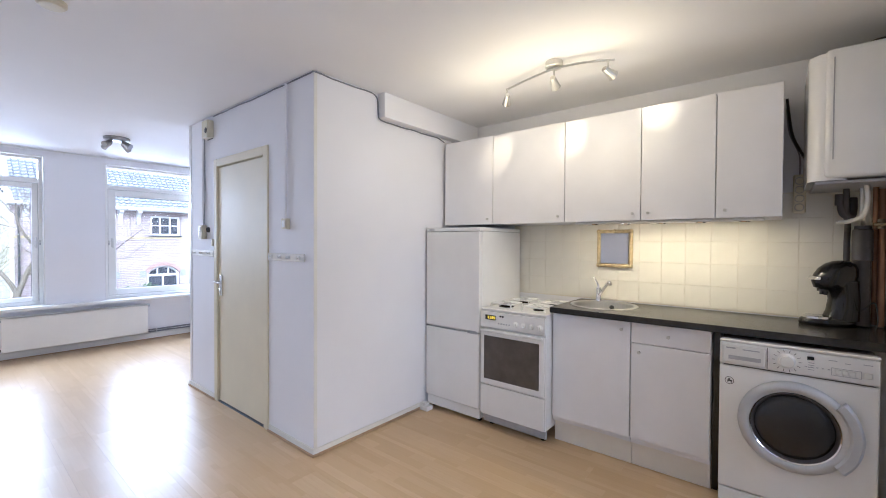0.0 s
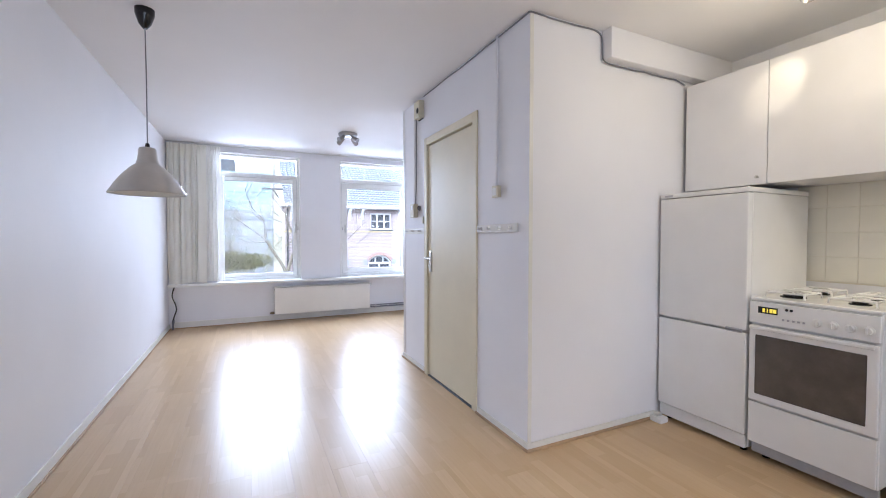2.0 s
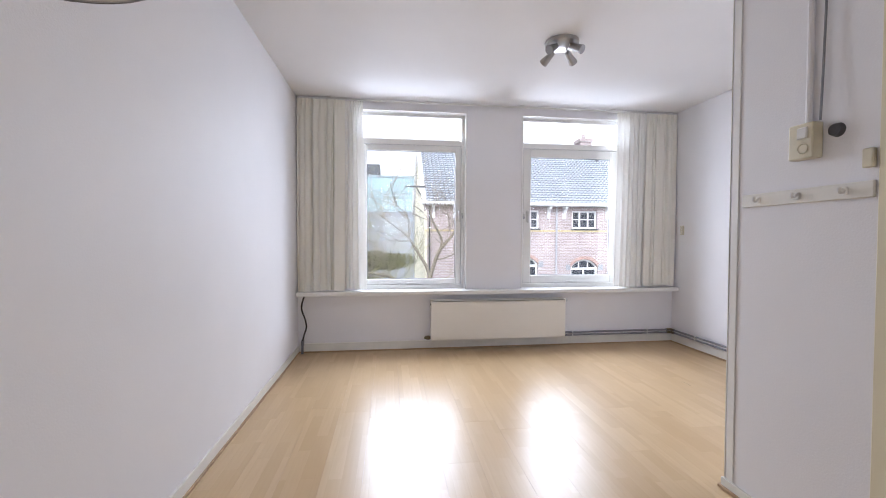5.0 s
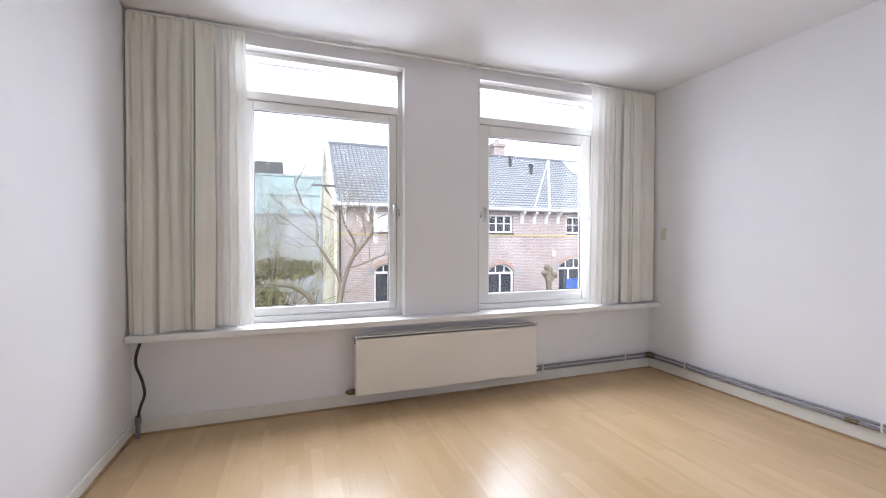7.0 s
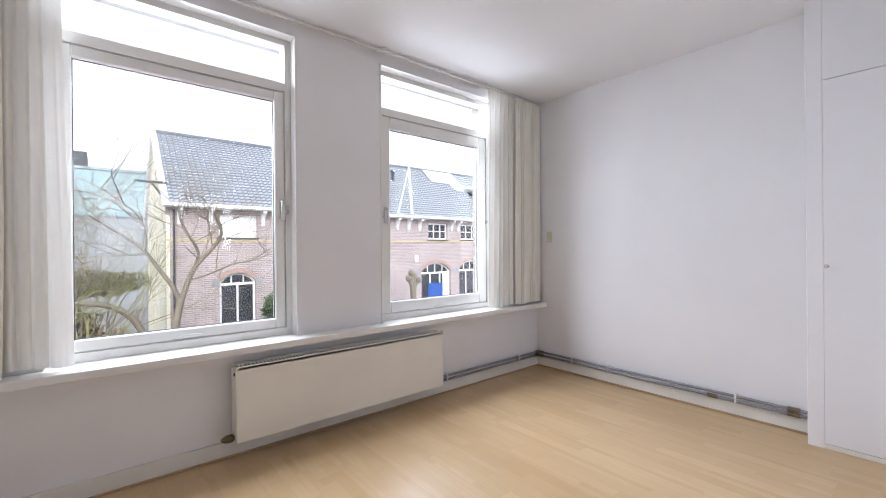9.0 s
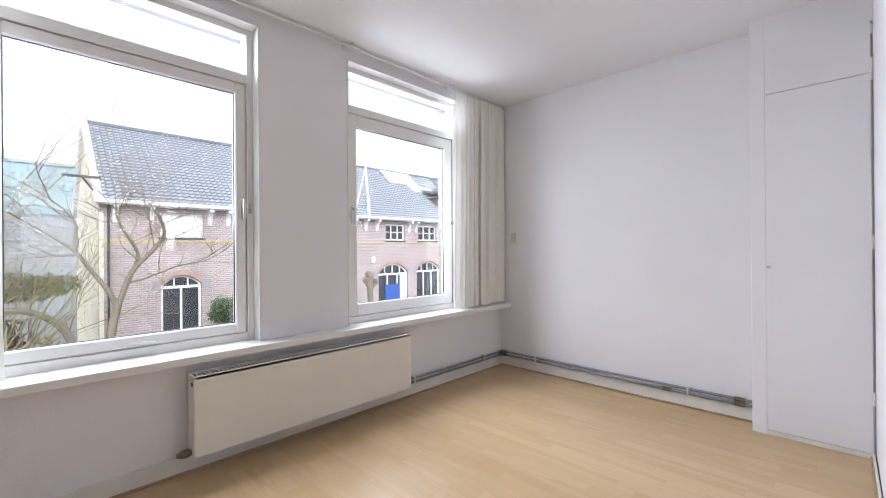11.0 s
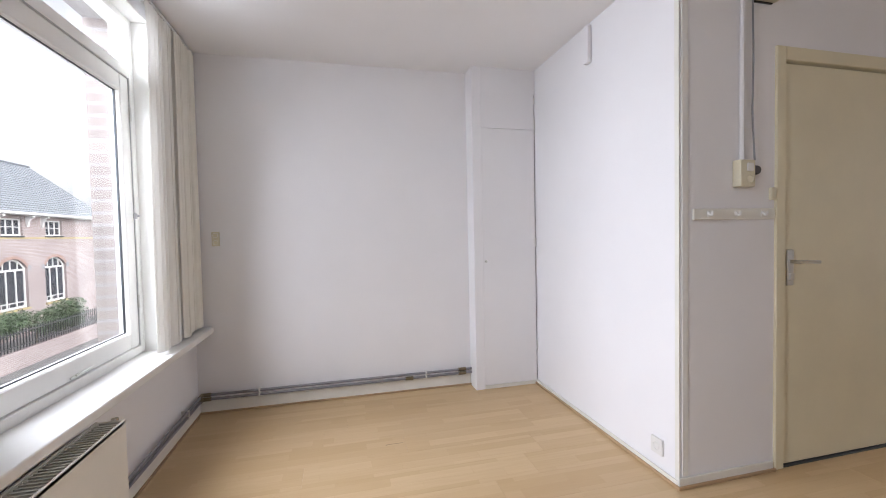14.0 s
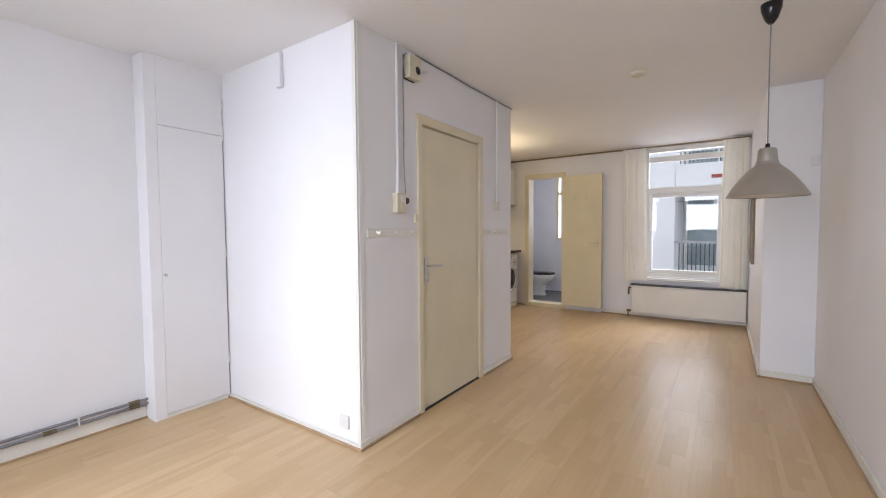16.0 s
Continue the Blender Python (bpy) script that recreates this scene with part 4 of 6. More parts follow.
for k in range(N):
    a = 2 * math.pi * k / N
    c, s = math.cos(a), math.sin(a)
    inner.append((SC.x + SR * c, SC.y + SR * s))
    reach = min(((x1 - SC.x) / c if c > 1e-6 else (x0 - SC.x) / c if c < -1e-6 else 9), ((y1 - SC.y) / s if s > 1e-6 else (-6.5 - SC.y) / s if s < -1e-6 else 9))
    outer.append((SC.x + reach * c, SC.y + reach * s))
for z in (0.945, 0.907):
    vi, vo = [bm.verts.new((x, y, z)) for x, y in inner], [bm.verts.new((x, y, z)) for x, y in outer]
    for k in range(N):
        bm.faces.new((vi[k], vi[(k + 1) % N], vo[(k + 1) % N], vo[k]))
for x, y in ((x0, y1), (x1, y1), (x0, -6.5), (x1, -6.5)):
    near = sorted(outer, key=lambda p: (p[0] - x) ** 2 + (p[1] - y) ** 2)[:2]
    if min((p[0] - x) ** 2 + (p[1] - y) ** 2 for p in outer) > 1e-8:
        for z in (0.945, 0.907):
            bm.faces.new([bm.verts.new((p[0], p[1], z)) for p in (near[0], (x, y), near[1])])
part("board", J(bm, B(x0, x1, y0, -6.5, 0.907, 0.945, 0.0), B(x0 - 0.004, x0 + 0.002, y0, y1, 0.9065, 0.9455, 0.002, 2), B(x0, x1, y1 - 0.001, y1 + 0.003, 0.907, 0.9452, 0.001, 1)), WORKTOP, wt_)
sk = thing("sink", tuple(SC), "round stainless steel sink set into the worktop", "sink")
part("bowl", lathe([(SR + 0.022, 0.001), (SR + 0.02, 0.005), (SR + 0.002, 0.005), (SR - 0.006, -0.002), (SR - 0.012, -0.09), (SR - 0.05, -0.125), (0.03, -0.13), (0, -0.13)], tuple(SC), 40), STEEL, sk, "", True)
part("drain", lathe([(0.032, -0.128), (0.03, -0.124), (0.012, -0.126), (0, -0.127)], tuple(SC), 16), CHROME, sk, "", True)
part("overflow", cyl((SC.x + 0.185, SC.y, 0.905), (SC.x + 0.198, SC.y, 0.905), 0.016, 12), DARKMETAL, sk)
tp = thing("tap", (4.06, -5.80, 0.945), "chrome single-lever kitchen mixer tap", "tap")
part("body", lathe([(0, 0), (0.024, 0), (0.024, 0.012), (0.019, 0.018), (0.018, 0.075), (0.02, 0.08), (0.02, 0.105), (0.0, 0.112)], (4.06, -5.80, 0.945), 18), CHROME, tp, "", True)
part("spout", tube(bent([(4.055, -5.80, 0.985), (4.035, -5.835, 1.03), (3.99, -5.885, 1.085), (3.97, -5.905, 1.10), (3.955, -5.92, 1.085)]), 0.012, 10), CHROME, tp, "", True)
part("lever", tube([(4.06, -5.80, 1.055), (4.055, -5.79, 1.085), (4.035, -5.77, 1.13)], 0.008, 8), CHROME, tp, "", True)

# refrigerator
f = thing("refrigerator", (3.75, -4.84, 0), "tall white fridge freezer with two doors", "refrigerator")
part("body", B(3.50, 4.09, -5.108, -4.575, 0.03, 1.475, 0.006, 2), ENAMEL, f)
part("top_cover", B(3.455, 4.09, -5.11, -4.573, 1.476, 1.505, 0.006, 2), ENAMEL, f)
for z0, z1 in ((0.70, 1.472), (0.115, 0.688)):
    dd = part("door", B(3.452, 3.497, -5.11, -4.573, z0, z1, 0.008, 3), ENAMEL, f)
    part("grip", B(3.449, 3.456, -5.09, -5.0, z0 - 0.006 if z0 > 0.5 else z1 - 0.004, z0 + 0.008 if z0 > 0.5 else z1 + 0.004, 0.003, 1), GREYP, dd)
part("kick_plate", B(3.47, 3.50, -5.105, -4.578, 0.03, 0.108, 0.004, 1), ENAMEL, f)
part("nameplate", B(3.4525, 3.4555, -4.66, -4.605, 1.484, 1.496), GREYP, f, "grey name strip")
for y in (-5.07, -4.61):
    part("foot", cyl((3.53, y, 0.0), (3.53, y, 0.032), 0.018, 10), BLACK, f)
tb = thing("power_strip", (3.41, -4.60, 0), "small white socket block on the floor", "power strip")
part("block", B(3.37, 3.445, -4.66, -4.575, 0.0, 0.038, 0.008, 2), PLASTIC, tb)
part("plug", B(3.385, 3.425, -4.63, -4.59, 0.038, 0.06, 0.006, 2), PLASTIC, tb)

# cooker
o = thing("gas_cooker", (3.75, -5.40, 0), "freestanding white gas cooker with oven and four burners", "cooker")
OY0, OY1 = -5.648, -5.125
part("body", B(3.475, 4.06, OY0, OY1, 0.09, 0.885, 0.004, 1), ENAMEL, o)
part("kick_plate", B(3.49, 3.51, OY0 + 0.004, OY1 - 0.004, 0.03, 0.088, 0.003, 1), GREYP, o, "grey metal kick plate")
for y in (OY0 + 0.05, OY1 - 0.05):
    part("foot", cyl((3.55, y, 0.0), (3.55, y, 0.09), 0.02, 10), BLACK, o)
panel = part("control_panel", B(3.45, 3.476, OY0, OY1, 0.755, 0.875, 0.005, 2), ENAMEL, o)
part("display", B(3.4475, 3.451, OY1 - 0.135, OY1 - 0.045, 0.815, 0.85), BLACK, panel, "black clock display")
for k, w in ((0, 0.012), (1, 0.006), (2, 0.014), (3, 0.014)):
    part("digit", B(3.4465, 3.448, OY1 - 0.072 - 0.017 * k - w / 2, OY1 - 0.072 - 0.017 * k + w / 2, 0.822, 0.843), CLOCKGLOW, panel, "lit amber digit")
for k in range(2):
    part("lamp_lens", cyl((3.452, OY1 - 0.175 - 0.02 * k, 0.848), (3.446, OY1 - 0.175 - 0.02 * k, 0.848), 0.007, 10), BLACK, panel)
for k in range(5):
    part("button", B(3.446, 3.451, OY1 - 0.165 - 0.022 * k, OY1 - 0.155 - 0.022 * k, 0.79, 0.80, 0.001, 1), GREYP, panel)
for k in range(4):
    y = OY1 - 0.300 - 0.062 * k
    part("knob", J(lathe([(0, 0), (0.021, 0), (0.021, 0.006), (0.016, 0.01), (0.015, 0.024), (0.0, 0.026)], seg=20, m=Matrix.Translation((3.452, y, 0.805)) @ pose(0, 0, 0, 0, -90, 0)), B(3.42, 3.428, y - 0.003, y + 0.003, 0.792, 0.818, 0.001, 1)), PLASTIC, panel, "", True)
od = part("oven_door", B(3.448, 3.472, OY0 + 0.002, OY1 - 0.002, 0.33, 0.745, 0.008, 3), ENAMEL, o)
part("oven_window", B(3.4455, 3.45, OY0 + 0.04, OY1 - 0.035, 0.372, 0.695, 0.003, 1), OVENGLASS, od, "smoked glass oven window")
part("door_handle", J(B(3.425, 3.449, OY0 + 0.01, OY1 - 0.01, 0.725, 0.744, 0.006, 2)), ENAMEL, od)
part("drawer", B(3.450, 3.474, OY0 + 0.002, OY1 - 0.002, 0.098, 0.322, 0.006, 2), ENAMEL, o)
part("hob", B(3.46, 4.06, OY0 - 0.001, OY1 + 0.001, 0.880, 0.897, 0.006, 2), ENAMEL, o)
for cx, cy, r in ((3.62, -5.25, 0.045), (3.62, -5.52, 0.03), (3.90, -5.25, 0.035), (3.90, -5.52, 0.045)):
    b = part("burner", lathe([(0, 0.897), (r + 0.012, 0.897), (r + 0.010, 0.903), (r, 0.905), (r, 0.913), (0, 0.915)], (cx, cy, 0), 20), BLACK, o, "black burner", True)
    sup = []
    for k in range(4):
        a = radians(45 + 90 * k)
        sup.append(tube([(cx + 0.125 * math.cos(a), cy + 0.125 * math.sin(a), 0.898), (cx + 0.12 * math.cos(a), cy + 0.12 * math.sin(a), 0.925), (cx + 0.035 * math.cos(a), cy + 0.035 * math.sin(a), 0.928)], 0.005, 6))
    q = [(cx + 0.12 * math.cos(radians(45 + 90 * k)), cy + 0.12 * math.sin(radians(45 + 90 * k)), 0.925) for k in range(5)]
    sup.append(tube(q, 0.005, 6))
    part("pan_support", J(*sup), ENAMEL, o, "white enamelled pan support", True)

# washing machine
w = thing("washing_machine", (3.85, -6.925, 0), "white front-loading washing machine with a dark porthole", "washing machine")
WY0, WY1 = -7.225, -6.628
part("body", B(3.585, 4.10, WY0, WY1, 0.015, 0.875, 0.008, 2), ENAMEL, w)
part("front", B(3.560, 3.587, WY0 + 0.001, WY1 - 0.001, 0.10, 0.75, 0.008, 3), ENAMEL, w)
part("kick_plate", B(3.565, 3.588, WY0 + 0.002, WY1 - 0.002, 0.018, 0.094, 0.004, 1), ENAMEL, w)
wp = part("control_panel", B(3.553, 3.587, WY0 + 0.001, WY1 - 0.001, 0.755, 0.872, 0.008, 3), ENAMEL, w)
part("top_edge", B(3.552, 3.60, WY0, WY1, 0.873, 0.886, 0.004, 1), ENAMEL, w)
dw = part("detergent_drawer", B(3.549, 3.556, WY1 - 0.195, WY1 - 0.012, 0.765, 0.858, 0.005, 2), PLASTIC, wp)
part("recess", B(3.5475, 3.5495, WY1 - 0.175, WY1 - 0.04, 0.785, 0.805, 0.0), GREYP, dw, "grey grip recess")
part("nameplate", B(3.5478, 3.5492, WY1 - 0.07, WY1 - 0.03, 0.84, 0.847), GREYP, dw)
part("nameplate", B(3.5478, 3.5492, WY1 - 0.17, WY1 - 0.10, 0.838, 0.843), GREYP, dw)
part("dial", J(lathe([(0, 0), (0.036, 0), (0.036, 0.006), (0.029, 0.012), (0.027, 0.026), (0.0, 0.028)], seg=28, m=Matrix.Translation((3.554, WY1 - 0.275, 0.815)) @ pose(0, 0, 0, 0, -90, 0))), PLASTIC, wp, "", True)
part("display", B(3.5505, 3.5545, WY1 - 0.375, WY1 - 0.350, 0.836, 0.852), BLACK, wp, "small black display")
for k in range(5):
    part("indicator", B(3.5515, 3.5545, WY1 - 0.35 - 0.02 * k, WY1 - 0.342 - 0.02 * k, 0.80, 0.804), GREYP, wp)
for k in range(3):
    part("button", B(3.549, 3.5545, WY1 - 0.468 - 0.024 * k, WY1 - 0.448 - 0.024 * k, 0.785, 0.808, 0.002, 1), PLASTIC, wp)
part("button", B(3.549, 3.5545, WY1 - 0.57, WY1 - 0.54, 0.785, 0.81, 0.002, 1), PLASTIC, wp)
PC = Matrix.Translation((3.562, -6.932, 0.495)) @ pose(0, 0, 0, 0, -90, 0)
ph = part("porthole", lathe([(0.222, -0.004), (0.222, 0.012), (0.214, 0.026), (0.198, 0.034), (0.182, 0.032), (0.170, 0.020), (0.164, 0.006)], seg=56, m=PC), SILVER, w, "silver porthole ring", True)
part("gasket", lathe([(0.170, 0.019), (0.164, 0.021), (0.158, 0.017), (0.150, 0.006), (0.148, 0.003)], seg=48, m=PC), DARKPIPE, ph, "dark grey rubber gasket", True)
part("glass", lathe([(0.156, 0.004), (0.148, 0.016), (0.125, 0.026), (0.085, 0.034), (0.04, 0.038), (0, 0.039)], seg=48, m=PC), DARKGLASS, ph, "dark bulging glass", True)
part("inner_ring", lathe([(0.1745, 0.024), (0.172, 0.027), (0.167, 0.022)], seg=48, m=PC), CHROME, ph, "", True)
for k in range(14):
    a = 2 * math.pi * k / 14
    part("dial_mark", turned(B(-0.0006, 0.0006, -0.006, 0.006, -0.0011, 0.0011), Matrix.Translation((3.5528, WY1 - 0.275 + 0.050 * math.cos(a), 0.815 + 0.048 * math.sin(a))) @ Matrix.Rotation(a, 4, "X")), DARKPIPE, wp)
for y0_, y1_, z_ in ((0.02, 0.19, 0.7525), (0.19, 0.58, 0.7525)):
    part("seam", B(3.5555, 3.561, WY1 - y1_, WY1 - y0_, z_ - 0.0015, z_ + 0.0015), DARKPIPE, w, "thin dark joint")
part("seam", B(3.5515, 3.5535, WY1 - 0.2015, WY1 - 0.199, 0.762, 0.866), DARKPIPE, wp, "thin dark joint")
for k, (yy, ww) in enumerate(((0.365, 0.022), (0.365, 0.022), (0.365, 0.022), (0.365, 0.022), (0.44, 0.03), (0.49, 0.02), (0.555, 0.03))):
    zz = 0.822 - 0.011 * k if k < 4 else 0.846 - 0.006 * (k % 2)
    part("print_bar", B(3.5515, 3.5532, WY1 - yy - ww / 2, WY1 - yy + ww / 2, zz - 0.0015, zz + 0.0015), GREYP, wp, "small grey print")
part("button_surround", ring_bar(3.5505, 3.5535, WY1 - 0.535, WY1 - 0.435, 0.779, 0.814), GREYP, wp)
grip = bmesh.new()
for lay, zz in ((0.196, 0.034), (0.206, 0.044), (0.236, 0.044), (0.246, 0.034), (0.246, 0.002)):
    for k in range(13):
        a = radians(-42 + 7 * k)
        grip.verts.new(PC @ Vector((-lay * math.sin(a), -lay * math.cos(a), zz)))
grip.verts.ensure_lookup_table()
for j in range(4):
    for k in range(12):
        grip.faces.new([grip.verts[i] for i in (13 * j + k, 13 * j + k + 1, 13 * j + k + 14, 13 * j + k + 13)])
for k in (0, 12):
    grip.faces.new([grip.verts[13 * j + k] for j in range(5)])
part("handle", grip, SILVER, ph, "silver crescent door grip", True)
part("sticker", cyl((3.561, WY1 - 0.045, 0.668), (3.5592, WY1 - 0.045, 0.668), 0.022, 20), PLASTIC, w, "round warning sticker")
part("sticker_print", J(lathe([(0.020, 0.0), (0.020, 0.001), (0.0175, 0.001), (0.0175, 0.0)], seg=20, m=Matrix.Translation((3.5592, WY1 - 0.045, 0.668)) @ pose(0, 0, 0, 0, -90, 0)), B(3.5582, 3.5591, WY1 - 0.057, WY1 - 0.036, 0.664, 0.671), B(3.5582, 3.5591, WY1 - 0.048, WY1 - 0.040, 0.671, 0.679), B(3.5582, 3.5591, WY1 - 0.055, WY1 - 0.051, 0.657, 0.664), B(3.5582, 3.5591, WY1 - 0.041, WY1 - 0.037, 0.657, 0.664)), DARKPIPE, w, "dark sticker print")

w.location.x -= 0.06

# coffee machine
cm = thing("coffee_machine", (3.95, -7.05, 0.946), "glossy black coffee pad machine on the worktop", "coffee machine")
cx, cy, z = 3.97, -7.09, 0.946
cm_turn = Matrix.Translation((cx, cy, 0)) @ pose(0, 0, 0, 0, 0, -62) @ Matrix.Diagonal((0.76, 0.76, 1, 1)) @ Matrix.Translation((-cx, -cy, 0))
part("base", turned(oval(cx - 0.02, cy, [(z, 0.165, 0.105, 0), (z + 0.008, 0.17, 0.11, 0), (z + 0.026, 0.168, 0.108, 0), (z + 0.036, 0.155, 0.098, 0), (z + 0.038, 0.12, 0.08, 0)], 36), cm_turn), BLACK, cm, "", True)
part("column", turned(oval(cx + 0.06, cy, [(z + 0.03, 0.105, 0.10, 0.0), (z + 0.08, 0.090, 0.094, 0.015), (z + 0.14, 0.085, 0.092, 0.022), (z + 0.20, 0.088, 0.094, 0.012), (z + 0.245, 0.105, 0.098, -0.006)], 36), cm_turn), BLACK, cm, "", True)
part("head", turned(oval(cx + 0.035, cy, [(z + 0.195, 0.05, 0.05, -0.06), (z + 0.205, 0.10, 0.082, -0.035), (z + 0.24, 0.132, 0.098, -0.018), (z + 0.275, 0.128, 0.10, -0.008), (z + 0.31, 0.112, 0.095, 0.006), (z + 0.335, 0.084, 0.08, 0.018), (z + 0.35, 0.045, 0.05, 0.022), (z + 0.354, 0.015, 0.02, 0.024)], 36), cm_turn), BLACK, cm, "", True)
part("drip_grid", turned(oval(cx - 0.085, cy, [(z + 0.037, 0.078, 0.078, 0), (z + 0.047, 0.076, 0.076, 0), (z + 0.05, 0.07, 0.07, 0)], 28), cm_turn), CHROME, cm, "chrome drip grid", True)
part("lever", turned(oval(cx - 0.105, cy, [(z + 0.244, 0.008, 0.05, 0), (z + 0.249, 0.018, 0.062, 0), (z + 0.262, 0.018, 0.062, 0.004), (z + 0.267, 0.008, 0.05, 0.006)], 24), cm_turn), CHROME, cm, "chrome lid lever", True)
part("spout", turned(J(cyl((cx - 0.045, cy - 0.02, z + 0.165), (cx - 0.045, cy - 0.02, z + 0.215), 0.012, 12), cyl((cx - 0.045, cy + 0.02, z + 0.165), (cx - 0.045, cy + 0.02, z + 0.215), 0.012, 12), cyl((cx - 0.045, cy, z + 0.185), (cx - 0.045, cy, z + 0.222), 0.038, 16)), cm_turn), BLACK, cm, "", True)
part("cord", turned(tube(bent([(cx + 0.13, cy - 0.09, z + 0.09), (cx + 0.15, cy - 0.17, z + 0.14), (cx + 0.15, cy - 0.20, z + 0.05), (cx + 0.12, cy - 0.22, z + 0.006)]), 0.004, 6), cm_turn), RUBBER, cm, "", True)

# wall cabinets
YU = (-4.585, -5.08, -5.68, -6.183, -6.58, -6.878)
for n in range(5):
    y1, y0 = YU[n] - 0.001, YU[n + 1] + 0.001
    k = thing("wall_cabinet", (3.9, (y0 + y1) / 2, 1.535), "white laminate wall cabinet with one door", "kitchen cabinet", "wall cabinets above the worktop")
    part("body", B(3.70, XK - 0.009, y0, y1, 1.537, 2.243), LAMINATE, k)
    door = part("door", B(3.68, 3.698, y0 + 0.0015, y1 - 0.0015, 1.535, 2.245, 0.002, 2), LAMINATE, k)
    ky = y0 + 0.045 if n in (0, 1, 2) else y1 - 0.045
    part("knob", lathe([(0, 0.0), (0.005, 0.0), (0.005, 0.012), (0.009, 0.015), (0.009, 0.02), (0.0, 0.022)], seg=12, m=Matrix.Translation((3.68, ky, 1.578)) @ pose(0, 0, 0, 0, -90, 0)), STEEL, door, "small steel knob", True)
ls = thing("light_strip", (3.80, -6.2, 1.53), "steel under-cabinet light bar with lit round lamps", "lamp")
part("bar", B(3.74, 3.86, -6.80, -5.74, 1.520, 1.5365, 0.003, 1), STEEL, ls)
for k in range(5):
    y = -5.85 - 0.215 * k
    part("lamp_ring", lathe([(0.033, 0.0), (0.03, -0.006), (0.024, -0.004)], (3.80, y, 1.5198), 18), CHROME, ls, "", True)
    part("lens", cyl((3.80, y, 1.5195), (3.80, y, 1.5165), 0.024, 16), GLOW, ls, "lit warm lens")
area("under_cabinet_light", (3.80, -6.28, 1.512), (3.86, -6.28, 0.9), 0.98, 0.05, 2.6, WARM)

# mirror with gilt frame
mi = thing("framed_mirror", (XK - 0.02, -5.90, 1.2), "small mirror in an ornate gilt frame hung on the tiles", "mirror")
part("glass", B(XK - 0.022, XK - 0.018, -6.0, -5.80, 1.235, 1.462), MIRROR, mi)
for k, (a, b) in enumerate((((-6.02, 1.218), (-5.785, 1.218)), ((-6.02, 1.478), (-5.785, 1.478)), ((-6.02, 1.218), (-6.02, 1.478)), ((-5.785, 1.218), (-5.785, 1.478)))):
    part("frame_bar", J(cyl((XK - 0.022, a[0], a[1]), (XK - 0.022, b[0], b[1]), 0.013, 8), cyl((XK - 0.03, a[0] * 0.985 + b[0] * 0.015, a[1]), (XK - 0.03, b[0], b[1]), 0.006, 8)), GOLD, mi, "worn gilt bar", True)
for y in (-6.02, -5.785, -5.90):
    for zz in (1.218, 1.478):
        part("ornament", ball((XK - 0.028, y, zz), 0.016, 10), GOLD, mi, "", True)

# boiler corner
bo = thing("boiler", (3.9, -7.2, 1.7), "white wall-hung gas boiler with rounded edges", "boiler")
part("casing", B(3.60, XK - 0.005, -7.43, -7.03, 1.71, 2.335, 0.02, 3), ENAMEL, bo, "", True)
part("side_shell", J(lathe([(0.0, 1.70), (0.075, 1.70), (0.075, 2.32), (0.0, 2.32)], (3.685, -7.045, 0), 28), B(3.685, XK - 0.006, -7.10, -6.97, 1.70, 2.32, 0.003, 1)), ENAMEL, bo, "curved white side shell", True)
part("front_seam", B(3.5985, 3.602, -7.063, -7.058, 1.80, 2.29), GREYP, bo, "dark seam in the casing")
part("lower_tray", B(3.64, XK - 0.01, -7.42, -7.0, 1.685, 1.70, 0.003, 1), GREYP, bo)
part("flue", tube(bent([(3.92, -7.2, 2.33), (3.92, -7.2, 2.37), (3.94, -7.25, 2.40), (4.0, -7.34, 2.415), (4.09, -7.42, 2.42)]), 0.052, 16), BLACK, bo, "black flue pipe", True)
part("flue_collar", cyl((3.92, -7.2, 2.332), (3.92, -7.2, 2.35), 0.065, 20), DARKPIPE, bo, "", True)
for k, (y, r, mm) in enumerate(((-7.14, 0.014, DARKPIPE), (-7.20, 0.012, STEEL), (-7.25, 0.011, COPPER), (-7.31, 0.014, COPPER), (-7.38, 0.018, DARKPIPE))):
    part("pipe", tube(bent([(3.93, y, 1.69), (3.93, y, 1.58 - 0.03 * k), (3.98, y - 0.01, 1.52 - 0.02 * k), (4.06, y - 0.02, 1.48), (4.085, y - 0.02, 1.40), (4.085, y - 0.02, 0.95)]), r, 10), mm, bo, "", True)
part("trap", J(tube(bent([(3.95, -7.12, 1.64), (3.94, -7.13, 1.56), (3.97, -7.16, 1.54), (3.99, -7.17, 1.58), (4.0, -7.17, 1.64)]), 0.02, 10), cyl((3.95, -7.12, 1.66), (3.95, -7.12, 1.60), 0.024)), DARKPIPE, bo, "dark plastic trap", True)
part("hose", tube(bent([(3.80, -7.20, 1.69), (3.80, -7.205, 1.60), (3.82, -7.19, 1.535), (3.87, -7.15, 1.51), (3.93, -7.11, 1.505)]), 0.011, 10), PLASTIC, bo, "bent white plastic hose", True)
part("waste_pipe", J(cyl((4.02, -7.215, 0.95), (4.02, -7.215, 1.49), 0.034, 16), cyl((4.02, -7.215, 1.30), (4.02, -7.215, 1.47), 0.042, 16, bev=0.004)), DARKPIPE, bo, "thick dark waste pipe", True)
for dy, rr_ in ((0.0, 0.016), (0.045, 0.011)):
    part("pipe", tube([(4.04, -7.29 - dy, 0.95), (4.04, -7.29 - dy, 1.69)], rr_, 10), COPPER, bo, "copper riser", True)
part("gas_tap", J(cyl((3.93, -7.27, 1.52), (3.93, -7.27, 1.47), 0.016), B(3.90, 3.915, -7.30, -7.24, 1.485, 1.50, 0.003, 1)), BRASS, bo, "", True)
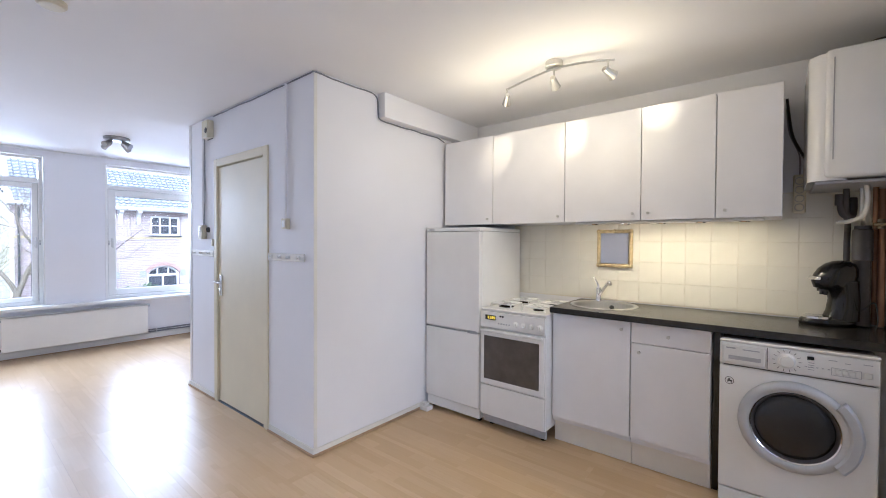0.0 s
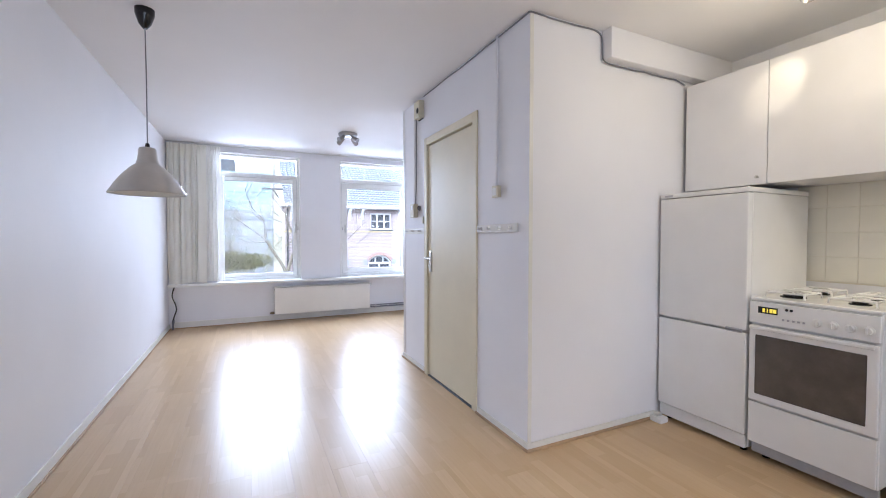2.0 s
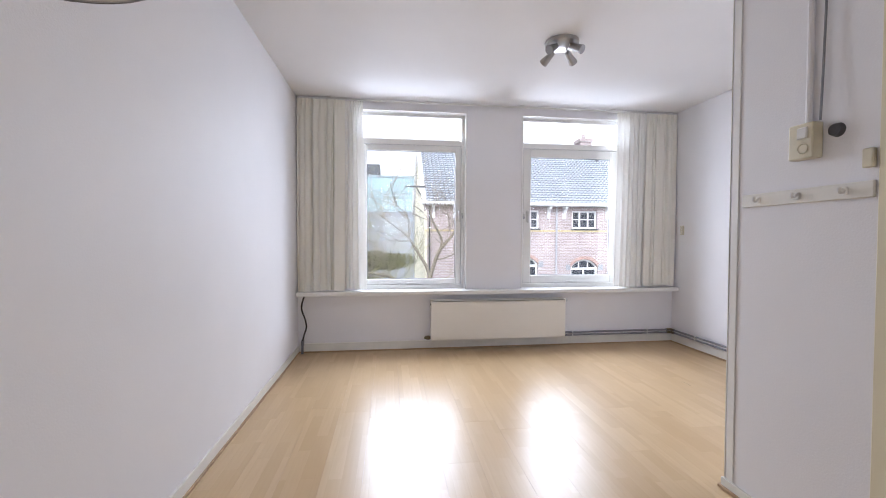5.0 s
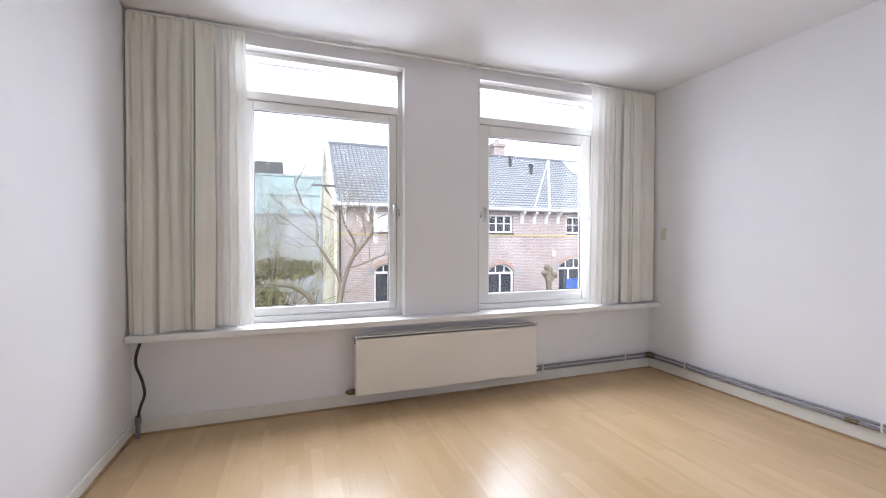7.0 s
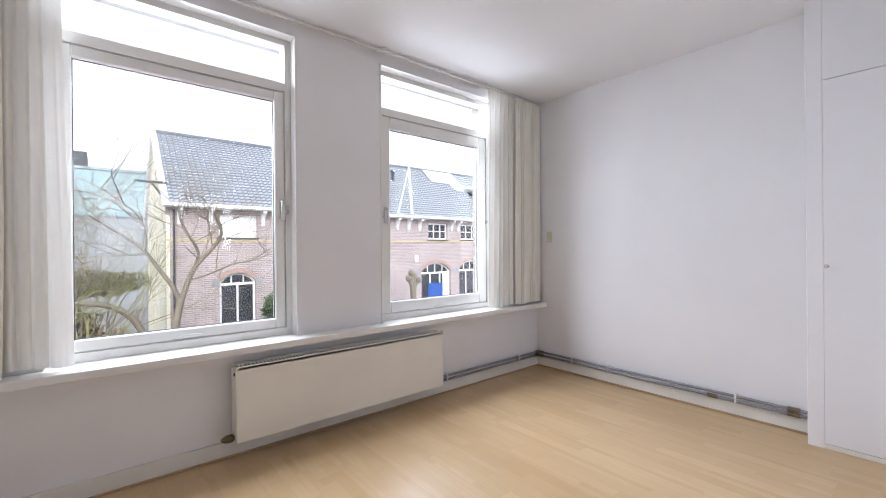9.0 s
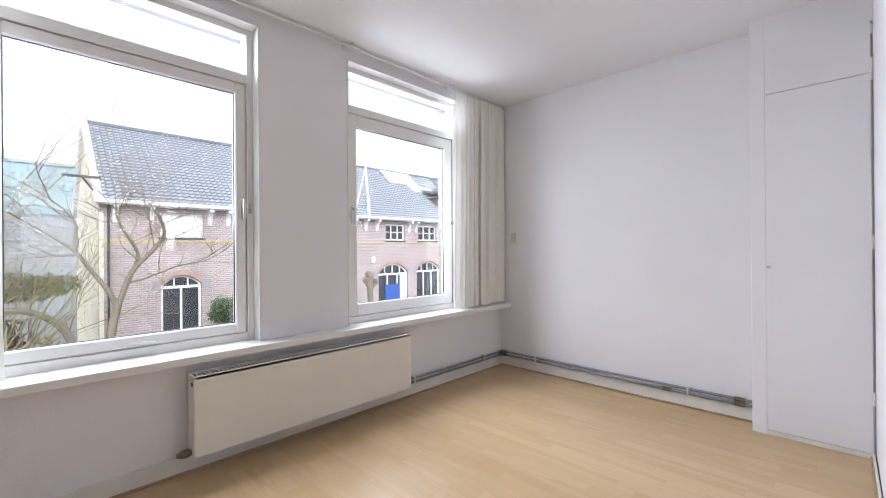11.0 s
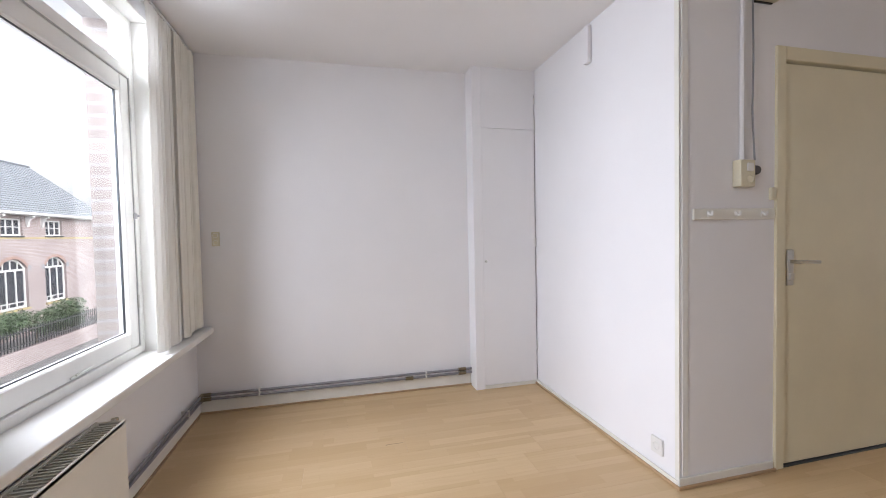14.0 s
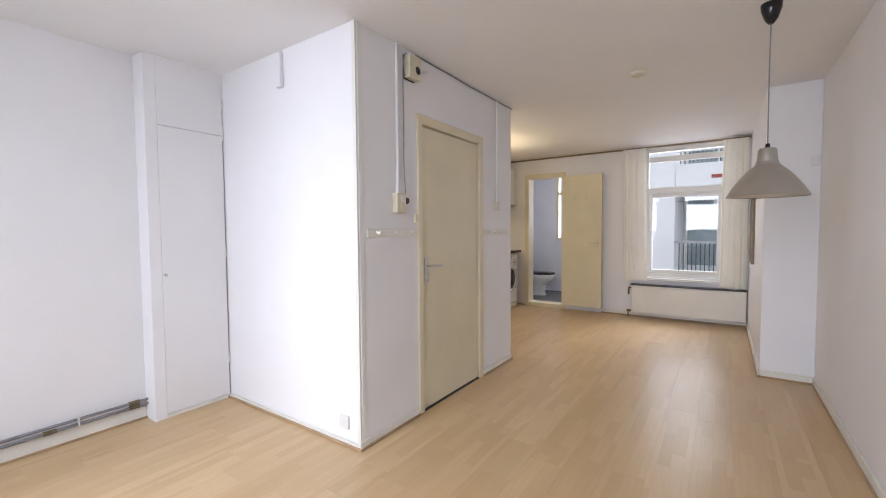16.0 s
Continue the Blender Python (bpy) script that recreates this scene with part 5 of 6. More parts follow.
st = thing("socket_strip", (XK - 0.03, -6.95, 1.58), "ivory four-way socket strip with a round switch", "power strip")
part("case", B(XK - 0.045, XK - 0.009, -6.985, -6.925, 1.57, 1.80, 0.01, 2), IVORY, st)
for k in range(4):
    part("socket", lathe([(0.0225, 0.0), (0.02, 0.002), (0.017, -0.004), (0.0, -0.004)], seg=18, m=Matrix.Translation((XK - 0.046, -6.955, 1.605 + 0.052 * k)) @ pose(0, 0, 0, 0, -90, 0)), GREYP, st, "", True)
cb = thing("cable", (XK - 0.03, -6.93, 2.2), "black cable hanging from the ceiling corner", "cable")
part("line", tube(bent([(4.02, -6.89, 2.24), (4.04, -6.90, 2.15), (4.05, -6.92, 2.02), (4.06, -6.97, 1.90), (4.07, -7.0, 1.83)]), 0.007, 8), RUBBER, cb, "", True)
cb = thing("cable", (XK - 0.03, -6.95, 1.8), "thin grey flex to the socket strip", "cable")
part("line", tube(bent([(4.08, -6.89, 2.2), (4.09, -6.905, 2.05), (4.085, -6.95, 1.92), (4.085, -6.955, 1.80)]), 0.004, 6), WIRE, cb, "", True)

# ---- fixtures on the block ----
bb = thing("doorbell_box", (BX, -2.98, 2.3), "ivory doorbell chime box with a round dark grille", "doorbell")
part("case", B(BX - 0.055, BX - 0.001, -3.045, -2.925, 2.285, 2.435, 0.006, 2), IVORY, bb)
part("grille", lathe([(0, 0.002), (0.022, 0.002), (0.026, 0.0), (0.022, -0.004)], seg=18, m=Matrix.Translation((BX - 0.056, -3.012, 2.345)) @ pose(0, 0, 0, 0, -90, 0)), BLACK, bb, "", True)
# the case's shadow on the wall, built as black strips
part("shadow_strips", J(B(BX - 0.010, BX - 0.001, -2.925, -2.920, 2.282, 2.432), B(BX - 0.010, BX - 0.001, -3.03, -2.925, 2.279, 2.285)), BLACK, bb, "black strips standing in for the shadow of the case")
sw = thing("light_switch", (BX, -2.85, 1.4), "ivory surface-mounted light switch with a socket", "light switch")
part("case", B(BX - 0.045, BX - 0.001, -2.888, -2.80, 1.405, 1.53, 0.005, 2), IVORY, sw)
part("rocker", B(BX - 0.052, BX - 0.044, -2.872, -2.835, 1.475, 1.515, 0.003, 1), PLASTIC, sw)
part("socket", lathe([(0.02, 0.0), (0.018, 0.002), (0.014, -0.003), (0, -0.003)], seg=16, m=Matrix.Translation((BX - 0.046, -2.855, 1.44)) @ pose(0, 0, 0, 0, -90, 0)), IVORY, sw)
th = thing("round_plug", (BX, -2.935, 1.49), "round black plug on the wall", "plug")
part("disc", cyl((BX - 0.001, -2.935, 1.488), (BX - 0.018, -2.935, 1.488), 0.024, 16, 0.020), DARKPIPE, th, "", True)
sw2 = thing("light_switch", (BX, -4.24, 1.48), "ivory square light switch", "light switch")
part("case", B(BX - 0.030, BX - 0.001, -4.277, -4.207, 1.473, 1.545, 0.005, 2), IVORY, sw2)
part("rocker", B(BX - 0.035, BX - 0.029, -4.264, -4.22, 1.485, 1.533, 0.003, 1), PLASTIC, sw2)
lt = thing("door_stop", (BX, -3.035, 1.36), "small ivory latch plate beside the door", "latch")
part("plate", B(BX - 0.02, BX - 0.001, -3.05, -3.02, 1.345, 1.405, 0.003, 1), IVORY, lt)
for y, z0, z1, r in ((-2.845, 1.53, 2.475, 0.008), (-4.24, 1.55, 2.475, 0.007)):
    cn = thing("conduit", (BX, y, z0), "white painted electrical conduit up the wall", "conduit", "conduits on the partition")
    part("pipe", tube([(BX - 0.012, y, z0), (BX - 0.012, y, z1)], r * 1.3, 8), PAINT, cn, "", True)
cb = thing("cable", (BX, -2.9, 1.53), "thin grey cable hanging from the chime box", "cable")
part("line", tube(bent([(BX - 0.03, -2.935, 2.43), (BX - 0.03, -2.905, 2.42), (BX - 0.02, -2.898, 2.3), (BX - 0.02, -2.902, 2.0), (BX - 0.02, -2.898, 1.75), (BX - 0.03, -2.90, 1.53)]), 0.004, 6), WIRE, cb, "", True)
cb = thing("cable", (BX, -3.6, 2.46), "dark cable tacked along the ceiling edge", "cable")
rnd = random.Random(4)
run = [(BX - 0.008, y, 2.468 - 0.007 * rnd.random()) for y in np.linspace(-3.05, -4.53, 14)] + [(BX - 0.006, BY0 - 0.008, 2.468)]
run += [(x, BY0 - 0.008, 2.470 - 0.006 * rnd.random()) for x in np.linspace(2.45, 2.86, 7)] + [(2.90, BY0 - 0.008, 2.455), (2.915, BY0 - 0.01, 2.42), (2.918, BY0 - 0.012, 2.33), (2.922, BY0 - 0.02, 2.294)]
run += [(x, BY0 - 0.012, 2.290 - 0.006 * rnd.random()) for x in np.linspace(2.98, 3.6, 9)] + [(3.68, BY0 - 0.02, 2.265)]
part("line", tube(bent(run, 3), 0.0048, 6), WIRE, cb, "", True)
for ys, n in (((-3.05, -2.57), 3), ((-4.46, -3.99), 4)):
    hk = thing("hook_rail", (BX, sum(ys) / 2, 1.26), "off-white coat hook strip with " + ("three" if n == 3 else "four") + " small hooks", "coat hooks", "hook strips beside the door")
    part("strip", B(BX - 0.012, BX - 0.001, ys[0], ys[1], 1.252, 1.305, 0.003, 1), SKIRT, hk)
    for k in range(n):
        y = ys[0] + (ys[1] - ys[0]) * (k + 0.5) / n
        part("hook", J(B(BX - 0.017, BX - 0.012, y - 0.009, y + 0.009, 1.266, 1.292, 0.002, 1), tube(bent([(BX - 0.014, y, 1.284), (BX - 0.028, y, 1.274), (BX - 0.035, y, 1.278), (BX - 0.036, y, 1.290)]), 0.0055, 6)), PLASTIC, hk, "", True)
dk = thing("cable_duct", (3.07, BY1, 2.23), "short white cable duct under the ceiling", "cable duct")
part("cover", B(3.045, 3.095, BY1 + 0.001, BY1 + 0.03, 2.235, 2.46, 0.004, 1), PAINT, dk)


def outlet(at, axis, label, w=0.075, h=0.08, two=False):
    x, y, z = at
    o = thing("wall_socket", at, label, "wall socket")
    if axis == "x":
        part("plate", B(x - 0.014, x - 0.001, y - w / 2, y + w / 2, z - h / 2, z + h / 2, 0.004, 2), IVORY, o)
        spots = [(z - h / 4), (z + h / 4)] if two else [z]
        for zz in spots:
            part("socket_well", lathe([(0.018, 0.0), (0.016, 0.002), (0.013, -0.002), (0, -0.002)], seg=16, m=Matrix.Translation((x - 0.0145, y, zz)) @ pose(0, 0, 0, 0, -90, 0)), PLASTIC, o)
    else:
        part("plate", B(x - w / 2, x + w / 2, y + 0.001, y + 0.016, z - h / 2, z + h / 2, 0.004, 2), PLASTIC, o)
        part("socket_well", lathe([(0.02, 0.0), (0.018, 0.002), (0.015, -0.003), (0, -0.003)], seg=16, m=Matrix.Translation((x, y + 0.0165, z)) @ pose(0, 0, 0, -90, 0, 0)), PLASTIC, o)


outlet((XE, -0.15, 1.213), "x", "ivory double switch on the white wall", 0.05, 0.10, True)
outlet((2.515, BY1, 0.14), "y", "white wall socket near the floor")
sm = thing("smoke_detector", (1.20, -4.28, ZC), "flat round off-white ceiling detector", "smoke detector")
part("case", lathe([(0, 2.479), (0.055, 2.479), (0.055, 2.462), (0.045, 2.452), (0, 2.450)], (1.20, -4.28, 0), 24), IVORY, sm, "", True)
pl = thing("blank_plate", (XW, -5.25, 1.84), "ivory blank cover plate on the chimney breast", "cover plate")
part("plate", B(0.015, 0.065, CHY + 0.001, CHY + 0.012, 1.79, 1.875, 0.003, 1), PLASTIC, pl)
mf = thing("wall_mirror", (CHX, -6.57, 1.3), "narrow wood-framed mirror on the chimney breast", "mirror")
part("frame", J(B(CHX + 0.001, CHX + 0.028, -6.78, -6.75, 0.90, 1.78, 0.003, 1), B(CHX + 0.001, CHX + 0.028, -6.41, -6.38, 0.90, 1.78, 0.003, 1), B(CHX + 0.001, CHX + 0.027, -6.75, -6.41, 0.90, 0.93, 0.003, 1), B(CHX + 0.001, CHX + 0.027, -6.75, -6.41, 1.75, 1.78, 0.003, 1)), WOODF, mf)
part("glass", B(CHX + 0.005, CHX + 0.015, -6.752, -6.408, 0.928, 1.752), MIRROR, mf)
fl = thing("cable", (0.03, -0.05, 0.05), "dark twisted cable from the sill to the floor", "cable")
part("line", tube(bent([(0.085, -0.10, 0.58), (0.06, -0.10, 0.50), (0.055, -0.09, 0.43), (0.085, -0.10, 0.35), (0.10, -0.11, 0.27), (0.075, -0.10, 0.19), (0.06, -0.085, 0.13)]), 0.008, 8), RUBBER, fl, "", True)
part("plug", J(cyl((0.06, -0.085, 0.135), (0.055, -0.07, 0.09), 0.016, 10), cyl((0.055, -0.07, 0.09), (0.05, -0.06, 0.0), 0.012, 8)), WIRE, fl, "", True)

# ---- outside, across the street ----
GZ = -3.6
setting("ground", B(-600, 600, -600, 600, GZ - 0.5, GZ), PAVING, "grey paved ground reaching the horizon", "ground")
setting("road", B(-60, 80, 3.2, 8.2, GZ, GZ + 0.006), STREET, "dark brick street", "road")
for y0, y1 in ((0.35, 3.1), (8.3, 10.6)):
    setting("pavement", B(-60, 80, y0, y1, GZ, GZ + 0.12, 0.02, 1), PAVING, "grey slab pavement with a kerb", "pavement")

FY, FX0, FX1, EZ = 15.0, 2.5, 34.0, 2.72
house = thing("brick_building", (12, 17, GZ), "long brown brick building with a tiled roof and arched windows", "building")
ARCH = [(4.17, 5.48, 0.25), (6.72, 8.02, 0.25), (9.68, 11.09, 0.12), (13.72, 15.75, 0.38), (16.40, 18.28, 0.44), (19.10, 21.03, 0.49), (22.3, 23.9, 0.44), (25.0, 26.9, 0.44), (28.2, 30.0, 0.44)]
UPPER = [(4.16, 5.54), (6.86, 8.05), (9.72, 11.02), (14.2, 15.53), (16.54, 18.0), (22.4, 23.8), (25.3, 26.7), (28.4, 29.8)]
BAY = (19.48, 20.92)
holes = [(a, b, -2.1, top) for a, b, top in ARCH] + [(a, b, 1.62, 2.5) for a, b in UPPER]
part("wall", wall_y(FX0, FX1, FY, FY + 0.35, GZ, EZ, [h for h in holes] + [(BAY[0], BAY[1], 1.62, EZ)]), BRICKM, house, "brown brick front")
part("plinth_band", B(FX0 - 0.01, FX1, FY - 0.03, FY, 1.46, 1.545), STONEB, house, "sandstone band")
part("gable_wall", J(B(FX0, FX0 + 0.3, FY + 0.35, FY + 8, GZ, EZ)), YELLOWW, house, "pale yellow rendered gable wall")
bm = bmesh.new()
tri = [(FX0, FY, EZ), (FX0, FY + 8, EZ), (FX0, FY + 4, 6.15)]
va, vb = [bm.verts.new(p) for p in tri], [bm.verts.new((p[0] + 0.3, p[1], p[2])) for p in tri]
bm.faces.new(va), bm.faces.new(vb[::-1])
for k in range(3):
    bm.faces.new((va[k], va[(k + 1) % 3], vb[(k + 1) % 3], vb[k]))
part("gable_top", bm, YELLOWW, house, "pale yellow rendered gable")
part("corner_strip", B(FX0 - 0.02, FX0 + 0.10, FY - 0.02, FY + 0.0, GZ, EZ - 0.3), YELLOWW, house, "yellow corner strip")
part("back_wall", B(FX0, FX1, FY + 7.8, FY + 8, GZ, EZ), BRICKM, house)


def window_arch(a, b, top, kind):
    half, rise = (b - a) / 2, min(0.5, (b - a) * 0.28)
    mid, spring, z0 = (a + b) / 2, top - rise, -2.1
    rad = (half * half + rise * rise) / (2 * rise)

    def arc(x):
        return top - rad + math.sqrt(max(rad * rad - (x - mid) ** 2, 0))

    n = 10
    sp = bmesh.new()
    for k in range(n):
        x0, x1 = a + (b - a) * k / n, a + (b - a) * (k + 1) / n
        for y in (FY + 0.001, FY + 0.2):
            sp.faces.new([sp.verts.new(p) for p in ((x0, y, arc(x0)), (x1, y, arc(x1)), (x1, y, top + 0.001), (x0, y, top + 0.001))])
        sp.faces.new([sp.verts.new(p) for p in ((x0, FY + 0.001, arc(x0)), (x1, FY + 0.001, arc(x1)), (x1, FY + 0.2, arc(x1)), (x0, FY + 0.2, arc(x0)))])
    part("arch_spandrel", sp, BRICKM, house)
    ring = []
    for k in range(n):
        x0, x1 = a + (b - a) * k / n, a + (b - a) * (k + 1) / n
        q = bmesh.new()
        lo, hi = -0.0, 0.16
        pts = [(x0, arc(x0)), (x1, arc(x1)), (mid + (x1 - mid) * 1.1, arc(x1) + hi), (mid + (x0 - mid) * 1.1, arc(x0) + hi)]
        q.faces.new([q.verts.new((p[0], FY - 0.004, p[1])) for p in pts])
        ring.append(q)
    part("arch_stones", J(*ring), surf_arch, house, "paler brick arch")
    yw = FY + 0.12
    fr = [B(a, a + 0.09, yw, yw + 0.08, z0, spring + 0.05), B(b - 0.09, b, yw, yw + 0.08, z0, spring + 0.05), B(a, b, yw + 0.003, yw + 0.077, z0, z0 + 0.11), B(a, b, yw + 0.003, yw + 0.083, spring - 0.12, spring - 0.02)]
    arcbar = tube([(a + 0.04 + (b - a - 0.08) * k / 12, yw + 0.04, arc(a + 0.04 + (b - a - 0.08) * k / 12) - 0.045) for k in range(13)], 0.05, 6)
    bars = 3 if b - a < 1.6 else 4
    for k in range(1, bars):
        x = a + (b - a) * k / bars
        fr.append(B(x - 0.025, x + 0.025, yw + 0.01, yw + 0.06, spring - 0.1, arc(x) - 0.03))
    xm = [mid] if bars == 3 else [a + (b - a) / 3, b - (b - a) / 3]
    for x in xm:
        fr.append(B(x - 0.035, x + 0.035, yw + 0.005, yw + 0.07, z0, spring - 0.1))
    w = part("window", J(*fr, arcbar), WHITEW, house, "white arched timber window" if kind == "plain" else "white arched doorway window")
    part("pane", B(a + 0.02, b - 0.02, yw + 0.045, yw + 0.055, z0, top - 0.02), INDOORDARK, w)
    if kind == "door":
        part("door_panel", B(mid - 0.5, mid + 0.5, yw - 0.02, yw + 0.02, z0 - 0.02, spring - 0.62), BLUE, w, "blue door panel")
        part("side_panel", B(mid + 0.52, b - 0.08, yw - 0.015, yw + 0.02, z0, spring - 0.12), WHITEW, w, "white side panel")
    else:
        part("low_rail", J(*[B(a + 0.1, b - 0.1, yw - 0.03, yw - 0.01, z0 + zz, z0 + zz + 0.05) for zz in (0.30,)], *[B(a + 0.2 + k * (b - a - 0.43) / 3, a + 0.23 + k * (b - a - 0.43) / 3, yw - 0.03, yw - 0.012, z0 + 0.1, z0 + 0.32) for k in range(4)]), WHITEW, w)
    part("sill", B(a - 0.06, b + 0.06, FY - 0.06, FY + 0.12, z0 - 0.09, z0), STONEB, w)
    for x in (a - 0.26, b + 0.02):
        part("impost", B(x, x + 0.24, FY - 0.012, FY + 0.02, spring - 0.14, spring + 0.14, 0.004, 1), CONCRETE, w, "grey impost stone")


surf_arch = surf("pale_arch_brick", (0.37, 0.25, 0.21), 0.85, var=0.15, scale=3, bump=0.2)
for n, (a, b, top) in enumerate(ARCH):
    window_arch(a, b, top, "door" if n == 3 else "plain")
for n, (a, b) in enumerate(UPPER):
    yw = FY + 0.10
    bars = [ring_y(a, b, 1.62, 2.5, 0.08, yw, yw + 0.07, 0)]
    if n:
        bars += [B(a + (b - a) * k / 3 - 0.035, a + (b - a) * k / 3 + 0.035, yw + 0.004, yw + 0.066, 1.68, 2.45) for k in (1, 2)]
        bars += [B(a + 0.07, b - 0.07, yw + 0.006, yw + 0.06, 2.05, 2.09)]
    w = part("window", J(*bars), WHITEW, house, "white timber casement window")
    part("pane", B(a + 0.02, b - 0.02, yw + 0.035, yw + 0.045, 1.64, 2.48), WHITER if n == 0 else INDOORDARK, w, "white blind behind the glass" if n == 0 else "")
    part("sill", B(a - 0.06, b + 0.06, FY - 0.05, FY + 0.10, 1.54, 1.62), DARKMETAL, w)
part("gutter", J(*[B(a, b, FY - 0.42, FY - 0.26, EZ - 0.02, EZ + 0.12, 0.02, 1) for a, b in ((FX0 - 0.15, 19.0), (21.35, FX1))]), WHITEW, house, "white gutter")
part("soffit", J(*[B(a, b, FY - 0.3, FY + 0.02, EZ - 0.05, EZ - 0.01) for a, b in ((FX0 - 0.1, 19.0), (21.35, FX1))]), WHITEW, house)
for k, x in enumerate([2.9, 3.9, 5.75, 6.4, 8.5, 9.3, 11.5, 12.2, 12.9, 13.6, 15.8, 16.3, 18.3, 18.9, 21.7, 22.2, 24.1, 25.0, 27.0, 28.1]):
    q = bmesh.new()
    prof = [(FY, EZ - 0.04), (FY - 0.36, EZ - 0.04), (FY - 0.36, EZ - 0.14), (FY - 0.22, EZ - 0.2), (FY - 0.12, EZ - 0.36), (FY - 0.08, EZ - 0.62), (FY, EZ - 0.64)]
    la, lb = [q.verts.new((x - 0.07, y, z)) for y, z in prof], [q.verts.new((x + 0.07, y, z)) for y, z in prof]
    q.faces.new(la), q.faces.new(lb[::-1])
    for i in range(len(prof)):
        j = (i + 1) % len(prof)
        q.faces.new((la[i], la[j], lb[j], lb[i]))
    part("eaves_bracket", q, WHITEW, house, "white timber eaves bracket")


def tiled(x0, x1, y0, z0, y1, z1, tw=0.24, rows=16):
    """A slope of pantiles: each tile a small bent slab, lapped over the row below."""
    cols = int((x1 - x0) / tw)
    verts, faces = [], []
    slope = Vector((0, y1 - y0, z1 - z0))
    up = Vector((0, -(z1 - z0), y1 - y0)).normalized()
    for r in range(rows):
        for c in range(cols):
            base = len(verts)
            for v, lift in ((r / rows, 0.055), ((r + 1.12) / rows, 0.0)):
                p = Vector((0, y0, z0)) + slope * min(v, 1.0)
                for u, h in ((0.0, 0.0), (0.3, -0.012), (0.62, 0.012), (0.82, 0.035), (1.02, 0.01)):
                    q = p + up * (lift + h)
                    verts.append((x0 + (c + u) * tw, q.y, q.z))
            for u in range(4):
                faces.append((base + u, base + u + 1, base + 6 + u, base + 5 + u))
            low = len(verts)
            for u in range(5):
                x, y, z = verts[base + u]
                verts.append((x, y, z - 0.06))
            for u in range(4):
                faces.append((base + u + 1, base + u, low + u, low + u + 1))
    mesh_bm = bmesh.new()
    vs = [mesh_bm.verts.new(v) for v in verts]
    for n, fc in enumerate(faces):
        mesh_bm.faces.new([vs[i] for i in fc]).material_index = 0 if n % 8 >= 4 or n % 8 == 3 else 1
    return mesh_bm


RY, RZ = FY + 4, 6.2
roof = part("roof", J(B(FX0, 19.0, RY - 0.05, RY + 0.05, RZ - 0.1, RZ + 0.02)), SLATEROOF, house, "grey pantile roof")
part("roof_tiles", J(tiled(FX0, 19.0, FY - 0.35, EZ + 0.1, RY, RZ, 0.2, 24), tiled(21.4, 34.0, FY - 0.35, EZ + 0.1, RY, RZ, 0.2, 24), tiled(18.94, 21.34, FY + 2.05, EZ + 0.1 + 2.4 / 4.35 * (RZ - EZ - 0.1), RY, RZ, 0.24, 8)), SLATEROOF, roof, "grey frosted pantiles", True, "stuff").data.materials.append(FROST)
back = bmesh.new()
back.faces.new([back.verts.new(p) for p in ((FX0, RY, RZ), (34, RY, RZ), (34, FY + 8.3, EZ), (FX0, FY + 8.3, EZ))])
back.faces.new([back.verts.new(p) for p in ((FX0, RY, RZ - 0.06), (34, RY, RZ - 0.06), (34, FY + 0.4, EZ + 0.55), (FX0, FY + 0.4, EZ + 0.55))])
part("roof_deck", back, SLATEROOF, roof)
part("ridge_cap", tube([(FX0, RY, RZ + 0.04), (34, RY, RZ + 0.04)], 0.11, 8), SLATEROOF, roof, "", True)
part("bargeboard", J(tube([(FX0 - 0.04, FY - 0.38, EZ + 0.05), (FX0 - 0.04, RY, RZ + 0.04)], 0.12, 6), tube([(FX0 - 0.04, FY + 8.3, EZ), (FX0 - 0.04, RY, RZ + 0.04)], 0.12, 6)), WHITEW, roof, "white bargeboard")
part("valley", tube([(12.05, FY - 0.35, EZ + 0.16), (15.75, RY, RZ + 0.05)], 0.045, 6), SNOW, roof, "frosted lead valley")
part("hip_cap", J(*[ball((12.9 + 2.85 * k / 21, FY - 0.35 + 4.35 * k / 21, EZ + 0.22 + 3.4 * k / 21), 0.085, 8) for k in range(22)]), SNOW, roof, "row of frosted hip tiles", True)
sl = Vector((0, RY - FY, RZ - EZ)).normalized()
for x0, x1, v0, v1 in ((16.6, 19.0, 3.6, 4.9), (18.0, 20.0, 2.8, 3.5)):
    q = bmesh.new()
    for lift in (0.1, 0.16):
        q.faces.new([q.verts.new((x, FY + sl.y * v, EZ + 0.1 + sl.z * v + lift)) for x, v in ((x0, v0), (x1, v0), (x1, v1), (x0, v1))])
    part("roof_panel", q, SNOW, roof, "pale flat roof panel")
for x, v in ((12.6, 4.1), (13.6, 3.3)):
    p = Vector((x, FY, EZ + 0.1)) + sl * v
    part("vent_pipe", J(cyl(p, p + Vector((0, 0, 0.55)), 0.09, 10), cyl(p + Vector((0, 0, 0.5)), p + Vector((0, 0, 0.62)), 0.15, 10)), DARKMETAL, roof, "dark roof vent pipe")
for x, y, z0, z1, w_ in ((12.6, RY + 0.8, 5.4, 7.15, 0.7), (26.1, RY - 1.0, 4.6, 6.5, 0.6), (29.2, RY + 0.5, 5.2, 7.2, 0.8)):
    ch = part("chimney", J(B(x - w_ / 2, x + w_ / 2, y - w_ / 2, y + w_ / 2, z0, z1), B(x - w_ / 2 - 0.08, x + w_ / 2 + 0.08, y - w_ / 2 - 0.08, y + w_ / 2 + 0.08, z1 - 0.18, z1)), BRICKM, roof, "brick chimney stack")
    part("chimney_pot", cyl((x, y, z1), (x, y, z1 + 0.3), 0.14, 10, 0.11), BRICKM, ch)
